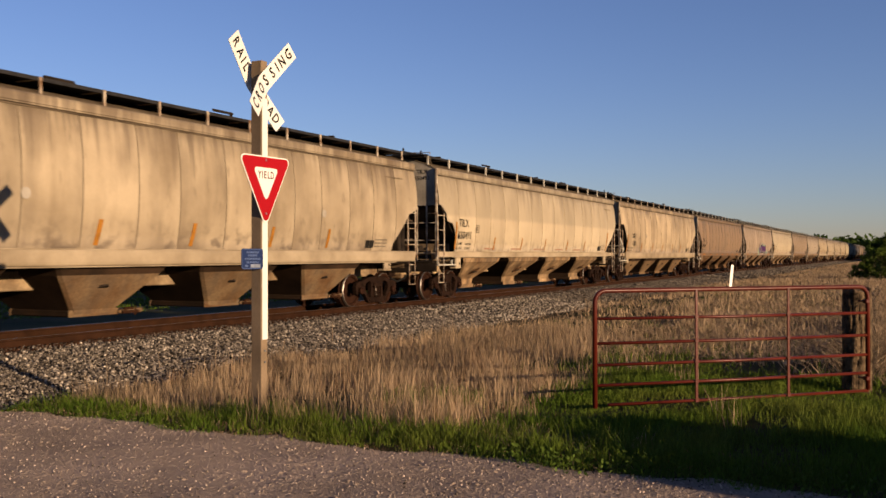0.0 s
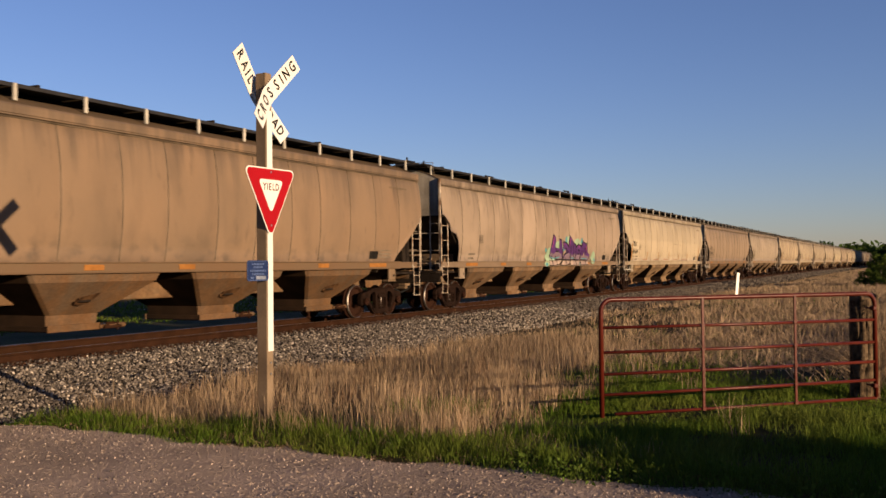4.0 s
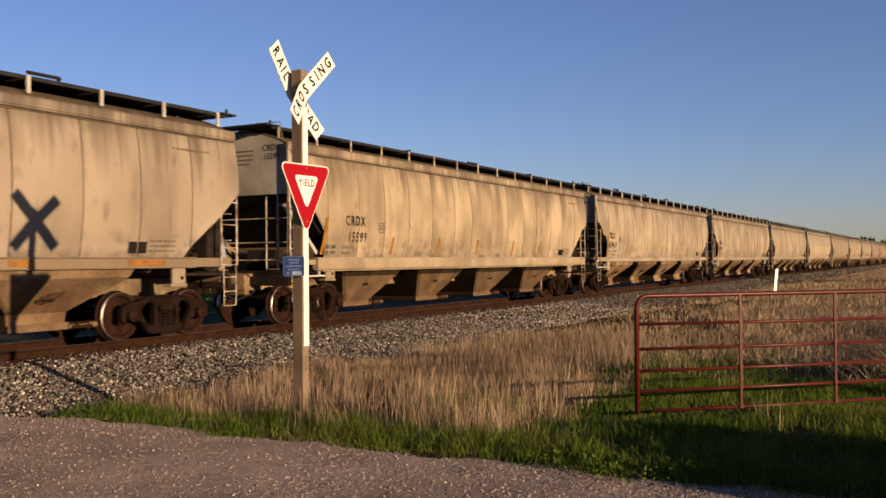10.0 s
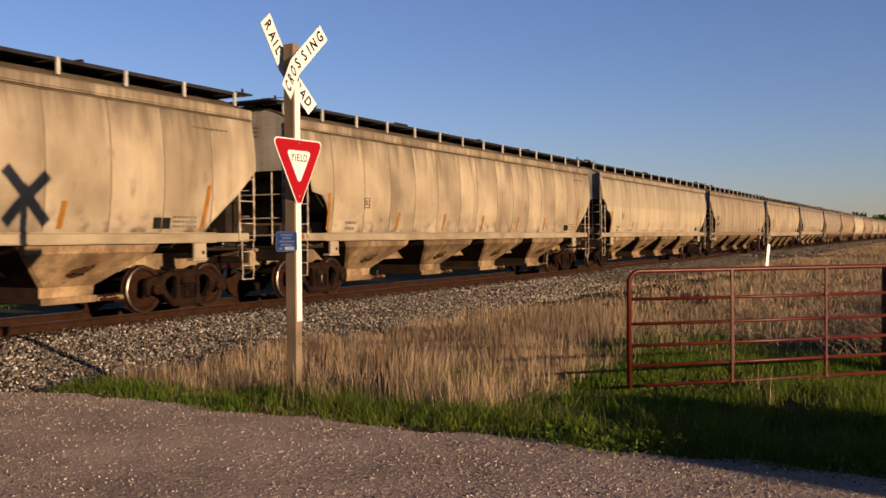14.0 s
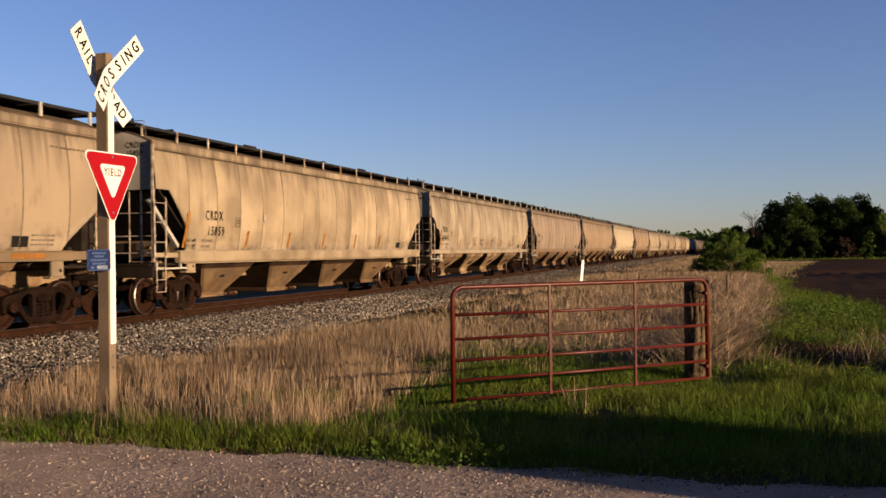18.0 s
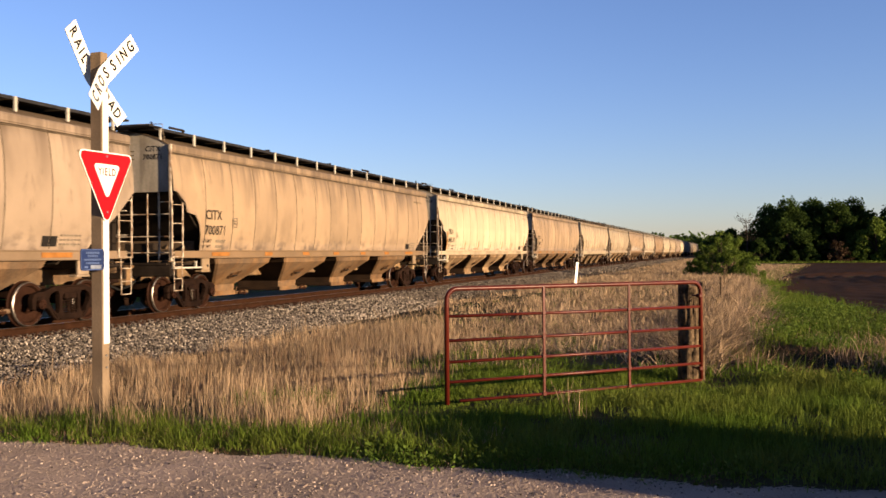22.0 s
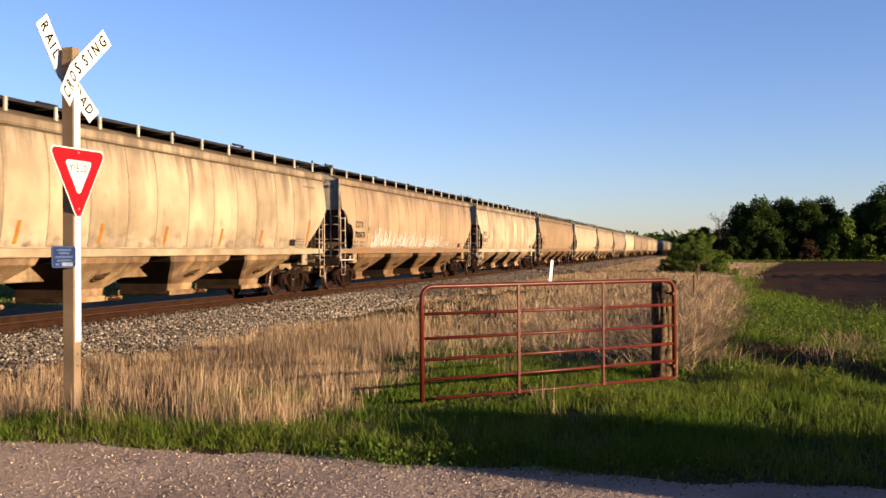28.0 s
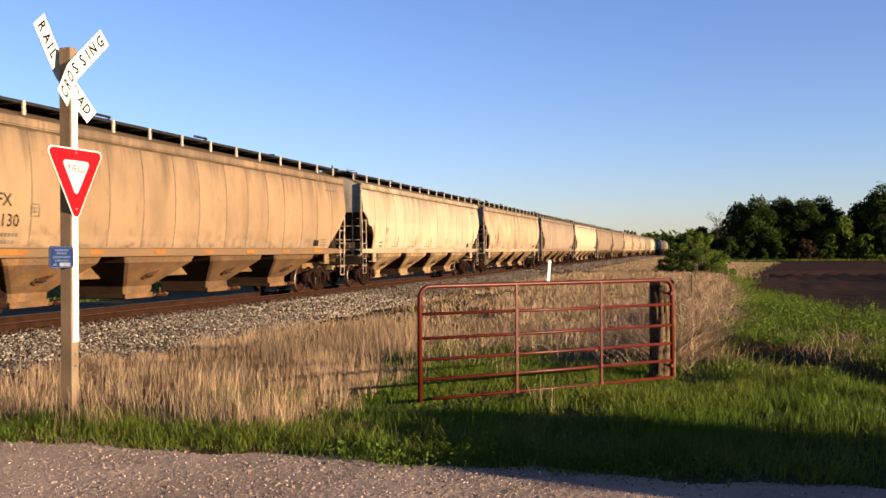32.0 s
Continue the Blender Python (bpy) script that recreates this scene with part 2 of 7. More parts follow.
GRIME = (0.04, 0.029, 0.02)
M = dict(
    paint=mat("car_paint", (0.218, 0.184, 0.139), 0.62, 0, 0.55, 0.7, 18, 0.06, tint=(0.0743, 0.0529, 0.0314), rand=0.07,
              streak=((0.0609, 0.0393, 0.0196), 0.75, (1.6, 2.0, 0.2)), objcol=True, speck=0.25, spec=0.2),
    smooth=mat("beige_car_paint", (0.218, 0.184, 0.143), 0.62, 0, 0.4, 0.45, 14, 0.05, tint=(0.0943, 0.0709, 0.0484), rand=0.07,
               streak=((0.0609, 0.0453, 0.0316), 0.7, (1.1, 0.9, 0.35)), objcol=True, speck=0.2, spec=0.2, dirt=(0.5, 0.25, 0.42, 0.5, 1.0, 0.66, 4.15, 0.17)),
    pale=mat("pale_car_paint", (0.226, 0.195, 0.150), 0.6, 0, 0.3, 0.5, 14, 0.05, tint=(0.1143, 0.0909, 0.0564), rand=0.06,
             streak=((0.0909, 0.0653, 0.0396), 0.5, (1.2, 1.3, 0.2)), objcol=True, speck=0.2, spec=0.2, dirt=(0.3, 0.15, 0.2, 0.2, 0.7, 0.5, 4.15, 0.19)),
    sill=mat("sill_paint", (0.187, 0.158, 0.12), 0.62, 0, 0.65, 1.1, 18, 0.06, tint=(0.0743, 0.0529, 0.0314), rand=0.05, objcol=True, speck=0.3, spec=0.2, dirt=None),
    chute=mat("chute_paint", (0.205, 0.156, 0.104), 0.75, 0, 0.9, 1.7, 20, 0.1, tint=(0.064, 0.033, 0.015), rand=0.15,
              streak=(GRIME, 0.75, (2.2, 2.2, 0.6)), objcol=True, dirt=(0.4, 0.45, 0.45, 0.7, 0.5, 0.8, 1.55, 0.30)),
    stain=mat("rust_stain", (0.075, 0.040, 0.019), 0.9, 0, 0.9, 9, 30, 0.1, tint=(0.022, 0.011, 0.006), rand=0.2),
    scuff=mat("brown_scuff", (0.125, 0.084, 0.054), 0.9, 0, 0.8, 5, 30, 0.05, tint=(0.062, 0.036, 0.021)),
    trace=mat("pale_seam", (0.140, 0.112, 0.079), 0.8, 0, 0.5, 2.0, 20, 0.1, tint=(0.105, 0.082, 0.056), objcol=True),
    # near-black colour holds the shade of slopes and gate ends, plus grime
    chutedark=mat("chute_shade_grime", (0.026, 0.0155, 0.0095), 0.9, 0, 0.6, 1.6, 20, 0.1, tint=(0.012, 0.008, 0.0055), rand=0.2),
    roof=mat("roof_paint", (0.141, 0.118, 0.0824), 0.8, 0, 0.8, 1.6, 14, 0.1, tint=(0.0392, 0.0274, 0.0165), objcol=True),
    faint=mat("faint_seam", (0.088, 0.068, 0.0464), 0.85, 0, 0.5, 2.0, 20, 0.1, tint=(0.0783, 0.0628, 0.0431)),
    fade=mat("faded_stencil", (0.0628, 0.0509, 0.0392), 0.85, 0, 0.4, 3.0, 20, 0.05, tint=(0.118, 0.102, 0.0783)),
    fadedwhite=mat("faded_print", (0.05, 0.075, 0.155), 0.6, 0, 0.2, 8, 40, 0.02),
    pink=mat("pink_spray", (0.243, 0.188, 0.157), 0.6, 0, 0.3, 2, 20, 0.03, tint=(0.141, 0.106, 0.102)),
    endpaint=mat("dirty_end_paint", (0.27, 0.25, 0.215), 0.8, 0, 0.5, 0.8, 18, 0.08, tint=(0.15, 0.132, 0.108), streak=((0.03, 0.025, 0.02), 0.8, (3.0, 3.0, 0.4))),
    seam=mat("weld_seam", (0.0668, 0.0509, 0.0353), 0.85, 0, 0.5, 2.0, 20, 0.1),
    walkway=mat("galvanised_grating", (0.0215, 0.0215, 0.0235), 0.75, 0.3, 0.4, 4, 30, 0.2),
    bracket=mat("bracket_paint", (0.29, 0.275, 0.24), 0.6, 0, 0.3, 4, 30, 0.1),
    ladder=mat("ladder_paint", (0.32, 0.28, 0.225), 0.65, 0, 0.5, 5, 40, 0.1, tint=(0.10, 0.055, 0.03)),
    steel=mat("ladder_steel", (0.12, 0.095, 0.07), 0.6, 0.1, 0.4, 6, 40, 0.1),
    under=mat("dark_underframe", (0.0176, 0.0133, 0.0102), 0.9, 0, 0.5, 3, 25, 0.3),
    truck=mat("truck_cast_steel", (0.0115, 0.0060, 0.0040), 0.85, 0.1, 0.5, 5, 35, 0.3, rand=0.15),
    wheel=mat("wheel_rust", (0.020, 0.0088, 0.0054), 0.7, 0.2, 0.4, 6, 40, 0.2),
    tread=mat("polished_tread", (0.20, 0.18, 0.165), 0.4, 0.9, 0.2, 6, 40, 0.05),
    letters=mat("stencil_black", (0.012, 0.011, 0.01), 0.8, 0, 0.4, 4, 30, 0.05),
    orange=mat("orange_stripe", (0.204, 0.0864, 0.0137), 0.6, 0, 0.35, 5, 30, 0.05),
    yellow=mat("yellow_reflector", (0.190, 0.082, 0.022), 0.5, 0, 0.3, 5, 30, 0.05),
    redfade=mat("faded_red_stencil", (0.185, 0.085, 0.058), 0.7, 0, 0.6, 6, 30, 0.05, tint=(0.21, 0.15, 0.11)),
    redmark=mat("red_stencil", (0.176, 0.0353, 0.0196), 0.7, 0, 0.3, 5, 30, 0.05),
    rail=mat("rusty_rail", (0.0225, 0.0098, 0.0050), 0.8, 0.15, 0.4, 4, 40, 0.3),
    railtop=mat("polished_rail", (0.25, 0.24, 0.23), 0.5, 1.0, 0.2, 4, 40, 0.05),
    tie=mat("creosote_tie", (0.0333, 0.0227, 0.0157), 0.95, 0, 0.5, 3, 30, 0.5, rand=0.25),
    ballast=mat("ballast_bed", (0.0522, 0.0407, 0.0274), 0.95, 0, 0.5, 1.6, 26, 0.9),
    stone=mat("ballast_stone", (0.092, 0.0786, 0.0653), 0.9, 0, 0.5, 14, 40, 0.3, island=0.92),
    palestone=mat("pale_ballast", (0.27, 0.235, 0.195), 0.9, 0, 0.4, 14, 40, 0.2, island=0.5),
    ruststone=mat("rusty_ballast", (0.038, 0.0185, 0.0105), 0.95, 0, 0.4, 8, 40, 0.3, island=0.5),
    gravel=mat("gravel_road_bed", (0.244, 0.190, 0.153), 0.97, 0, 0.34, 0.9, 75, 0.8),
    pebble=mat("gravel_pebble", (0.205, 0.165, 0.138), 0.9, 0, 0.3, 6, 40, 0.2, island=0.85),
    ground=mat("grassy_soil", (0.0408, 0.0306, 0.0144), 0.95, 0, 0.5, 0.35, 8, 0.9, tint=(0.0182, 0.0213, 0.006)),
    soil=mat("ploughed_soil", (0.026, 0.0102, 0.0023), 0.95, 0, 0.4, 0.15, 3.0, 0.9),
    dry=mat("dry_grass", (0.278, 0.203, 0.130), 0.85, 0, 0.5, 0.45, 9, 0.0, island=0.5, trans=0.25),
    stem=mat("russet_stems", (0.132, 0.080, 0.048), 0.85, 0, 0.35, 0.9, 9, 0.0, island=0.5, trans=0.15),
    green=mat("green_grass", (0.051, 0.089, 0.0098), 0.7, 0, 0.4, 0.8, 7, 0.0, tint=(0.083, 0.102, 0.0180), island=0.4, trans=0.3),
    weed=mat("weed_leaves", (0.037, 0.068, 0.010), 0.7, 0, 0.35, 0.8, 7, 0.0, tint=(0.062, 0.090, 0.016), island=0.4, trans=0.3),
    leaf=mat("tree_leaves", (0.032, 0.056, 0.0115), 0.75, 0, 0.4, 0.3, 2.0, 0.0, island=0.3, trans=0.42),
    bushleaf=mat("bush_leaves", (0.074, 0.112, 0.018), 0.75, 0, 0.35, 0.8, 4, 0.0, island=0.45, trans=0.3),
    budding=mat("budding_leaves", (0.044, 0.028, 0.016), 0.8, 0, 0.35, 0.8, 4, 0.0, island=0.4, trans=0.2),
    flower=mat("yellow_blossom", (0.36, 0.264, 0.016), 0.7, 0, 0.2, 3, 20, 0.0, island=0.3, trans=0.3),
    bark=mat("bark", (0.047, 0.0372, 0.0274), 0.95, 0, 0.4, 5, 30, 0.6),
    post=mat("weathered_timber", (0.160, 0.118, 0.0788), 0.9, 0, 0.4, 2, 40, 0.12, streak=((0.0717, 0.0512, 0.0358), 0.6, (9, 9, 0.5))),
    oldpost=mat("dark_gatepost_timber", (0.105, 0.074, 0.046), 0.95, 0, 0.8, 11, 45, 1.0, tint=(0.018, 0.013, 0.009), streak=((0.012, 0.009, 0.007), 0.95, (16, 16, 1.2))),
    white=mat("white_sheeting", (0.45, 0.445, 0.425), 0.45, 0, 0.06, 3, 40, 0.02, spec=0.5),
    darkred=mat("sign_dark_red", (0.05, 0.004, 0.004), 0.5, 0, 0.1, 3, 40, 0.02),
    rock=mat("dark_rock", (0.0431, 0.0274, 0.0215), 0.9, 0, 0.5, 9, 40, 0.6),
    black=mat("sign_black", (0.008, 0.008, 0.008), 0.5, 0, 0.1, 3, 40, 0.02),
    red=mat("sign_red", (0.20, 0.003, 0.005), 0.4, 0, 0.06, 3, 40, 0.02, spec=0.15),
    blue=mat("sign_blue", (0.004, 0.012, 0.052), 0.4, 0, 0.1, 3, 40, 0.02, spec=0.5),
    zincpaint=mat("pale_number_panel", (0.13, 0.15, 0.2), 0.5, 0, 0.3, 20, 60, 0.02),
    zinc=mat("galvanised_bolt", (0.3, 0.3, 0.3), 0.4, 0.9, 0.2, 8, 40, 0.1),
    gate=mat("red_gate_paint", (0.056, 0.0088, 0.005), 0.34, 0, 0.3, 3, 30, 0.1, streak=((0.064, 0.0208, 0.0112), 0.6, (4, 4, 4)), spec=0.12),
    purple=mat("purple_spray", (0.0509, 0.0196, 0.0783), 0.6, 0, 0.3, 2, 20, 0.03),
    mauve=mat("mauve_spray", (0.115, 0.082, 0.105), 0.6, 0, 0.3, 2, 20, 0.03),
    mint=mat("mint_spray", (0.176, 0.243, 0.165), 0.6, 0, 0.3, 2, 20, 0.03),
    cyan=mat("cyan_spray", (0.047, 0.165, 0.188), 0.6, 0, 0.3, 2, 20, 0.03),
    magenta=mat("magenta_spray", (0.157, 0.0314, 0.102), 0.6, 0, 0.3, 2, 20, 0.03),
    palespray=mat("white_spray", (0.36, 0.355, 0.335), 0.6, 0, 0.2, 2, 20, 0.03),
)


# ---- geometry tools ----
class Geo:
    """Collects plain solids into one mesh."""

    def __init__(self):
        self.v, self.f, self.mi = [], [], []

    def add(self, v, f, slot=0):
        o = len(self.v)
        self.v += [tuple(p) for p in v]
        self.f += [tuple(i + o for i in q) for q in f]
        self.mi += [slot] * len(f)
        return self

    def box(self, c, s, ch=0.0, m=None, slot=0):
        bm = bmesh.new()
        bmesh.ops.create_cube(bm, size=1.0)
        bmesh.ops.scale(bm, vec=s, verts=bm.verts)
        if ch:
            bmesh.ops.bevel(bm, geom=bm.edges[:], offset=ch, segments=1, affect="EDGES", profile=0.5)
        bmesh.ops.transform(bm, matrix=(m or Matrix()) if m else Matrix.Translation(c), verts=bm.verts)
        bm.verts.index_update()
        self.add([p.co[:] for p in bm.verts], [[p.index for p in q.verts] for q in bm.faces], slot)
        bm.free()
        return self

    def tube(self, pts, r, n=8, cap=True, r2=None, slot=0):
        pts = [Vector(p) for p in pts]
        rings, v, f = len(pts), [], []
        for i, p in enumerate(pts):
            d = (pts[min(i + 1, rings - 1)] - pts[max(i - 1, 0)]).normalized()
            a = d.orthogonal().normalized() if i == 0 else (a - d * a.dot(d)).normalized()
            b = d.cross(a)
            rr = r if r2 is None else r + (r2 - r) * i / max(rings - 1, 1)
            v += [p + (a * math.cos(2 * math.pi * k / n) + b * math.sin(2 * math.pi * k / n)) * rr for k in range(n)]
        for i in range(rings - 1):
            f += [(i * n + k, i * n + (k + 1) % n, (i + 1) * n + (k + 1) % n, (i + 1) * n + k) for k in range(n)]
        if cap:
            f += [tuple(range(n - 1, -1, -1)), tuple((rings - 1) * n + k for k in range(n))]
        return self.add(v, f, slot)

    def prism(self, poly, x0, x1, slot=0):
        """A polygon in (y, z), drawn counter-clockwise seen from +x, pulled from x0 to x1."""
        n = len(poly)
        v = [(x0, y, z) for y, z in poly] + [(x1, y, z) for y, z in poly]
        f = [tuple(range(n - 1, -1, -1)), tuple(range(n, 2 * n))] + [(k, (k + 1) % n, n + (k + 1) % n, n + k) for k in range(n)]
        return self.add(v, f, slot)

    def beam(self, a, b, w, x0, x1, slot=0):
        """A flat bar from a to b in the (y, z) plane, w deep, between x0 and x1."""
        d = Vector((b[0] - a[0], b[1] - a[1])).normalized() * w / 2
        n = Vector((-d.y, d.x))
        q = [(a[0] - n.x, a[1] - n.y), (b[0] - n.x, b[1] - n.y), (b[0] + n.x, b[1] + n.y), (a[0] + n.x, a[1] + n.y)]
        return self.prism(q, x0, x1, slot)

    def lathe(self, prof, n=28, slot=None):
        """Turns (x, r, slot) round the x axis."""
        v, f, mi = [], [], []
        for x, r, *_ in prof:
            v += [(x, r * math.cos(2 * math.pi * k / n), r * math.sin(2 * math.pi * k / n)) for k in range(n)]
        o = len(self.v)
        for i in range(len(prof) - 1):
            for k in range(n):
                f.append((i * n + k, (i + 1) * n + k, (i + 1) * n + (k + 1) % n, i * n + (k + 1) % n))
                mi.append(prof[i][2] if len(prof[i]) > 2 else 0)
        f += [tuple(range(n)), tuple((len(prof) - 1) * n + k for k in range(n - 1, -1, -1))]
        mi += [0, 0]
        self.add(v, f)
        self.mi[-len(f):] = mi
        return self

    def mesh(self, name, *mats, smooth=False):
        me = bpy.data.meshes.new(name)
        me.from_pydata(self.v, [], self.f)
        for m in mats:
            me.materials.append(m)
        if len(mats) > 1:
            me.polygons.foreach_set("material_index", self.mi)
        if smooth:
            me.polygons.foreach_set("use_smooth", [True] * len(me.polygons))
        me.update()
        return me


def part(name, mesh, parent, label="", at=None):
    """Links a mesh as one part under a thing or under a part."""
    ob = new(name, mesh)
    ob.parent = parent
    if at:
        ob.matrix_basis = at
    if label:
        tagged(ob, label)
    return ob


def thing(name, label, category, at=None, group="", kind="", mesh=None):
    ob = new(name, mesh)
    if at:
        ob.matrix_basis = at
    return tagged(ob, label, category, group, kind)


def text_mesh(words, size, material, spacing=1.0, bold=0.008):
    """Flat letters from the built-in font, in the (x, y) plane, centred."""
    cu = bpy.data.curves.new("letters", "FONT")
    cu.body, cu.size, cu.align_x, cu.align_y, cu.space_character = words, size, "CENTER", "CENTER", spacing
    cu.resolution_u = 2
    cu.offset = size * bold
    ob = bpy.data.objects.new("letters", cu)
    scene.collection.objects.link(ob)
    dg = bpy.context.evaluated_depsgraph_get()
    me = bpy.data.meshes.new_from_object(ob.evaluated_get(dg))
    bpy.data.objects.remove(ob)
    me.materials.clear()
    me.materials.append(material)
    return me


def cloud(name, v, f, material):
    """One mesh from arrays of corners and equal-sided faces."""
    me = bpy.data.meshes.new(name)
    v, f = np.asarray(v, np.float32), np.asarray(f, np.int32)
    me.vertices.add(len(v))
    me.vertices.foreach_set("co", v.ravel())
    me.loops.add(f.size)
    me.loops.foreach_set("vertex_index", f.ravel())
    me.polygons.add(len(f))
    me.polygons.foreach_set("loop_start", np.arange(len(f), dtype=np.int32) * f.shape[1])
    me.materials.append(material)
    me.update(calc_edges=True)
    return me


def sheet(name, xs, ys, zf, material, smooth=True):
    """A sheet over the lines xs and ys with the heights zf(x, y)."""
    X, Y = np.meshgrid(xs, ys)
    Z = zf(X, Y)
    n, k = len(xs), len(ys)
    i = (np.arange(k - 1)[:, None] * n + np.arange(n - 1)[None]).ravel()
    me = cloud(name, np.stack([X, Y, Z], -1).reshape(-1, 3), np.stack([i, i + 1, i + n + 1, i + n], 1), material)
    me.polygons.foreach_set("use_smooth", [smooth] * len(me.polygons))
    return me


def ramp01(x, a, b):
    t = np.clip((x - a) / (b - a), 0, 1)
    return t * t * (3 - 2 * t)


ROAD_EDGE = 7.1


def ditch(x, y):
    """How far a place lies from the middle of the ditch by the field."""
    return (y - 17.2 + 1.6 * (x - 14.9)) / 1.89 - 0.15 * np.sin(x * 1.7)


def gz(x, y):
    """Height of the ground."""
    x, y = np.asarray(x, float), np.asarray(y, float)
    z = -0.32 - 0.25 * ramp01(y, 10, 30) * ramp01(x, 14.5, 18) - 0.55 * ramp01(y, 25, 120) * ramp01(x, 13, 20) - 0.7 * ramp01(y, 120, 265) * ramp01(x, 14, 24)
    z = z - 0.2 * (1 - ramp01(np.abs(x), 4.0, 6.0)) - 0.5 * ramp01(-x, 4, 9)
    z = z + 0.04 * np.sin(x * 1.3 + 0.6 * y) * np.sin(0.9 * y - 0.4 * x) * ramp01(y, 7.6, 9)
    z = z - 0.8 * np.exp(-(ditch(x, y) / 0.62) ** 2) * ramp01(x, 14.6, 15.3) * ramp01(y, 8.5, 11)
    road = np.maximum(-0.32, -0.32 + 0.27 * (1 - ramp01(np.abs(x), 1.8, 4.6)))
    w = 1 - ramp01(y, ROAD_EDGE - 0.4, ROAD_EDGE + 0.5)
    w = w * ramp01(y, -4.5, -3.5)
    return z * (1 - w) + road * w


# ---- ground, road, field ----
def lines(*spans):
    out = []
    for a, b, n in spans:
        out += list(np.linspace(a, b, n, endpoint=False))
    return np.array(out + [spans[-1][1]])


def field_edge(y):
    return 16.9 + 0.036 * np.maximum(y - 46, 0) + 0.15 * np.maximum(46 - y, 0) + 0.3 * np.sin(y * 0.35) + 0.06 * np.maximum(y - 90, 0)


def road_z(x, y):
    """Height of the road's surface without its grit."""
    wob = 0.006 * np.sin(3.1 * x + y) * np.sin(2.3 * y) + 0.003 * np.sin(7.7 * x) * np.sin(6.1 * y + 1)
    edge = ramp01(y, ROAD_EDGE - 0.6 - 0.08 * np.sin(0.9 * x) - 0.06 * np.sin(2.7 * x), ROAD_EDGE + 0.6) * 0.06
    return gz(x, y) + 0.045 + wob - edge


def build_ground():
    xs = lines((-2500, -300, 8), (-300, -40, 14), (-40, -6, 18), (-6, 22, 57), (22, 60, 20), (60, 300, 14), (300, 2500, 8))
    ys = lines((-2500, -200, 8), (-200, -8, 14), (-8, 6, 15), (6, 32, 66), (32, 100, 40), (100, 400, 24), (400, 3500, 10))
    thing("ground", "grassy ground with soil showing between the plants", "ground", kind="structure",
          mesh=sheet("ground", xs, ys, gz, M["ground"]))
    xs = lines((-80, -6, 40), (-6, 2.5, 34), (2.5, 17.0, 690), (17.0, 120, 50))
    ys = lines((-3.9, 3.2, 28), (3.2, ROAD_EDGE + 0.6, 205))
    rng = np.random.default_rng(3)
    grit = rng.normal(0, 1, (len(ys), len(xs)))
    grit = np.clip(grit, -1.6, 2.6) * 0.0016 + np.clip(rng.normal(0, 1, grit.shape) - 2.2, 0, 1) * 0.012

    def rz(x, y):
        return road_z(x, y) + grit * ramp01(x, 2.3, 2.7) * (1 - ramp01(x, 16.8, 17.2)) * ramp01(y, 3.0, 3.4)
    thing("road", "pinkish-grey gravel road with loose stones", "road", kind="structure",
          mesh=sheet("road", xs, ys, rz, M["gravel"], False))
    # ploughed field
    ys = lines((24, 70, 190), (70, 262, 300))
    xs = np.concatenate([np.linspace(0, 0.32, 200, endpoint=False), np.linspace(0.32, 1, 130)])
    X, Y = np.meshgrid(xs, ys)
    left = field_edge(Y)
    X = left + X * 170
    far = np.hypot(X - 60, (Y - 12) * 0.9)
    Z = gz(X, Y) + 0.06 + 0.026 * np.sin((X - left + 0.02 * Y) * 2 * math.pi / 1.3) * (0.25 + 0.75 * np.exp(-((X - left) / 9) ** 2)) * (0.6 + 0.4 * np.sin(far * 0.31) ** 2) * ramp01(X - left, 0.2, 2.5) + 0.007 * np.sin(X * 5.1) * np.sin(Y * 4.3)
    bow = np.hypot(X - 52, (Y - 86) * 0.8)
    for j in range(7):
        Z = Z - 0.10 * np.exp(-((bow - 32 + 1.5 * j) / 0.26) ** 2) + 0.05 * np.exp(-((bow - 32.6 + 1.5 * j) / 0.3) ** 2)
    n, k = len(xs), len(ys)
    i = (np.arange(k - 1)[:, None] * n + np.arange(n - 1)[None]).ravel()
    me = cloud("ploughed_field", np.stack([X, Y, Z], -1).reshape(-1, 3), np.stack([i, i + 1, i + n + 1, i + n], 1), M["soil"])
    thing("ploughed_field", "dark brown ploughed field with curving furrows", "field", kind="structure", mesh=me)


build_ground()


# ---- track ----
def bed_z(x, y):
    """Top of the ballast."""
    a = np.abs(x) + 0.25 * np.sin(y * 0.7) * ramp01(np.abs(x), 2.5, 4)
    return -0.20 + 0.035 * ramp01(a, 0.84, 0.98) - 0.17 * ramp01(a, 1.6, 3.2) - 0.20 * ramp01(a, 3.0, 5.0) + 0.012 * np.sin(x * 9 + y * 7) * np.sin(y * 11 - x * 5)


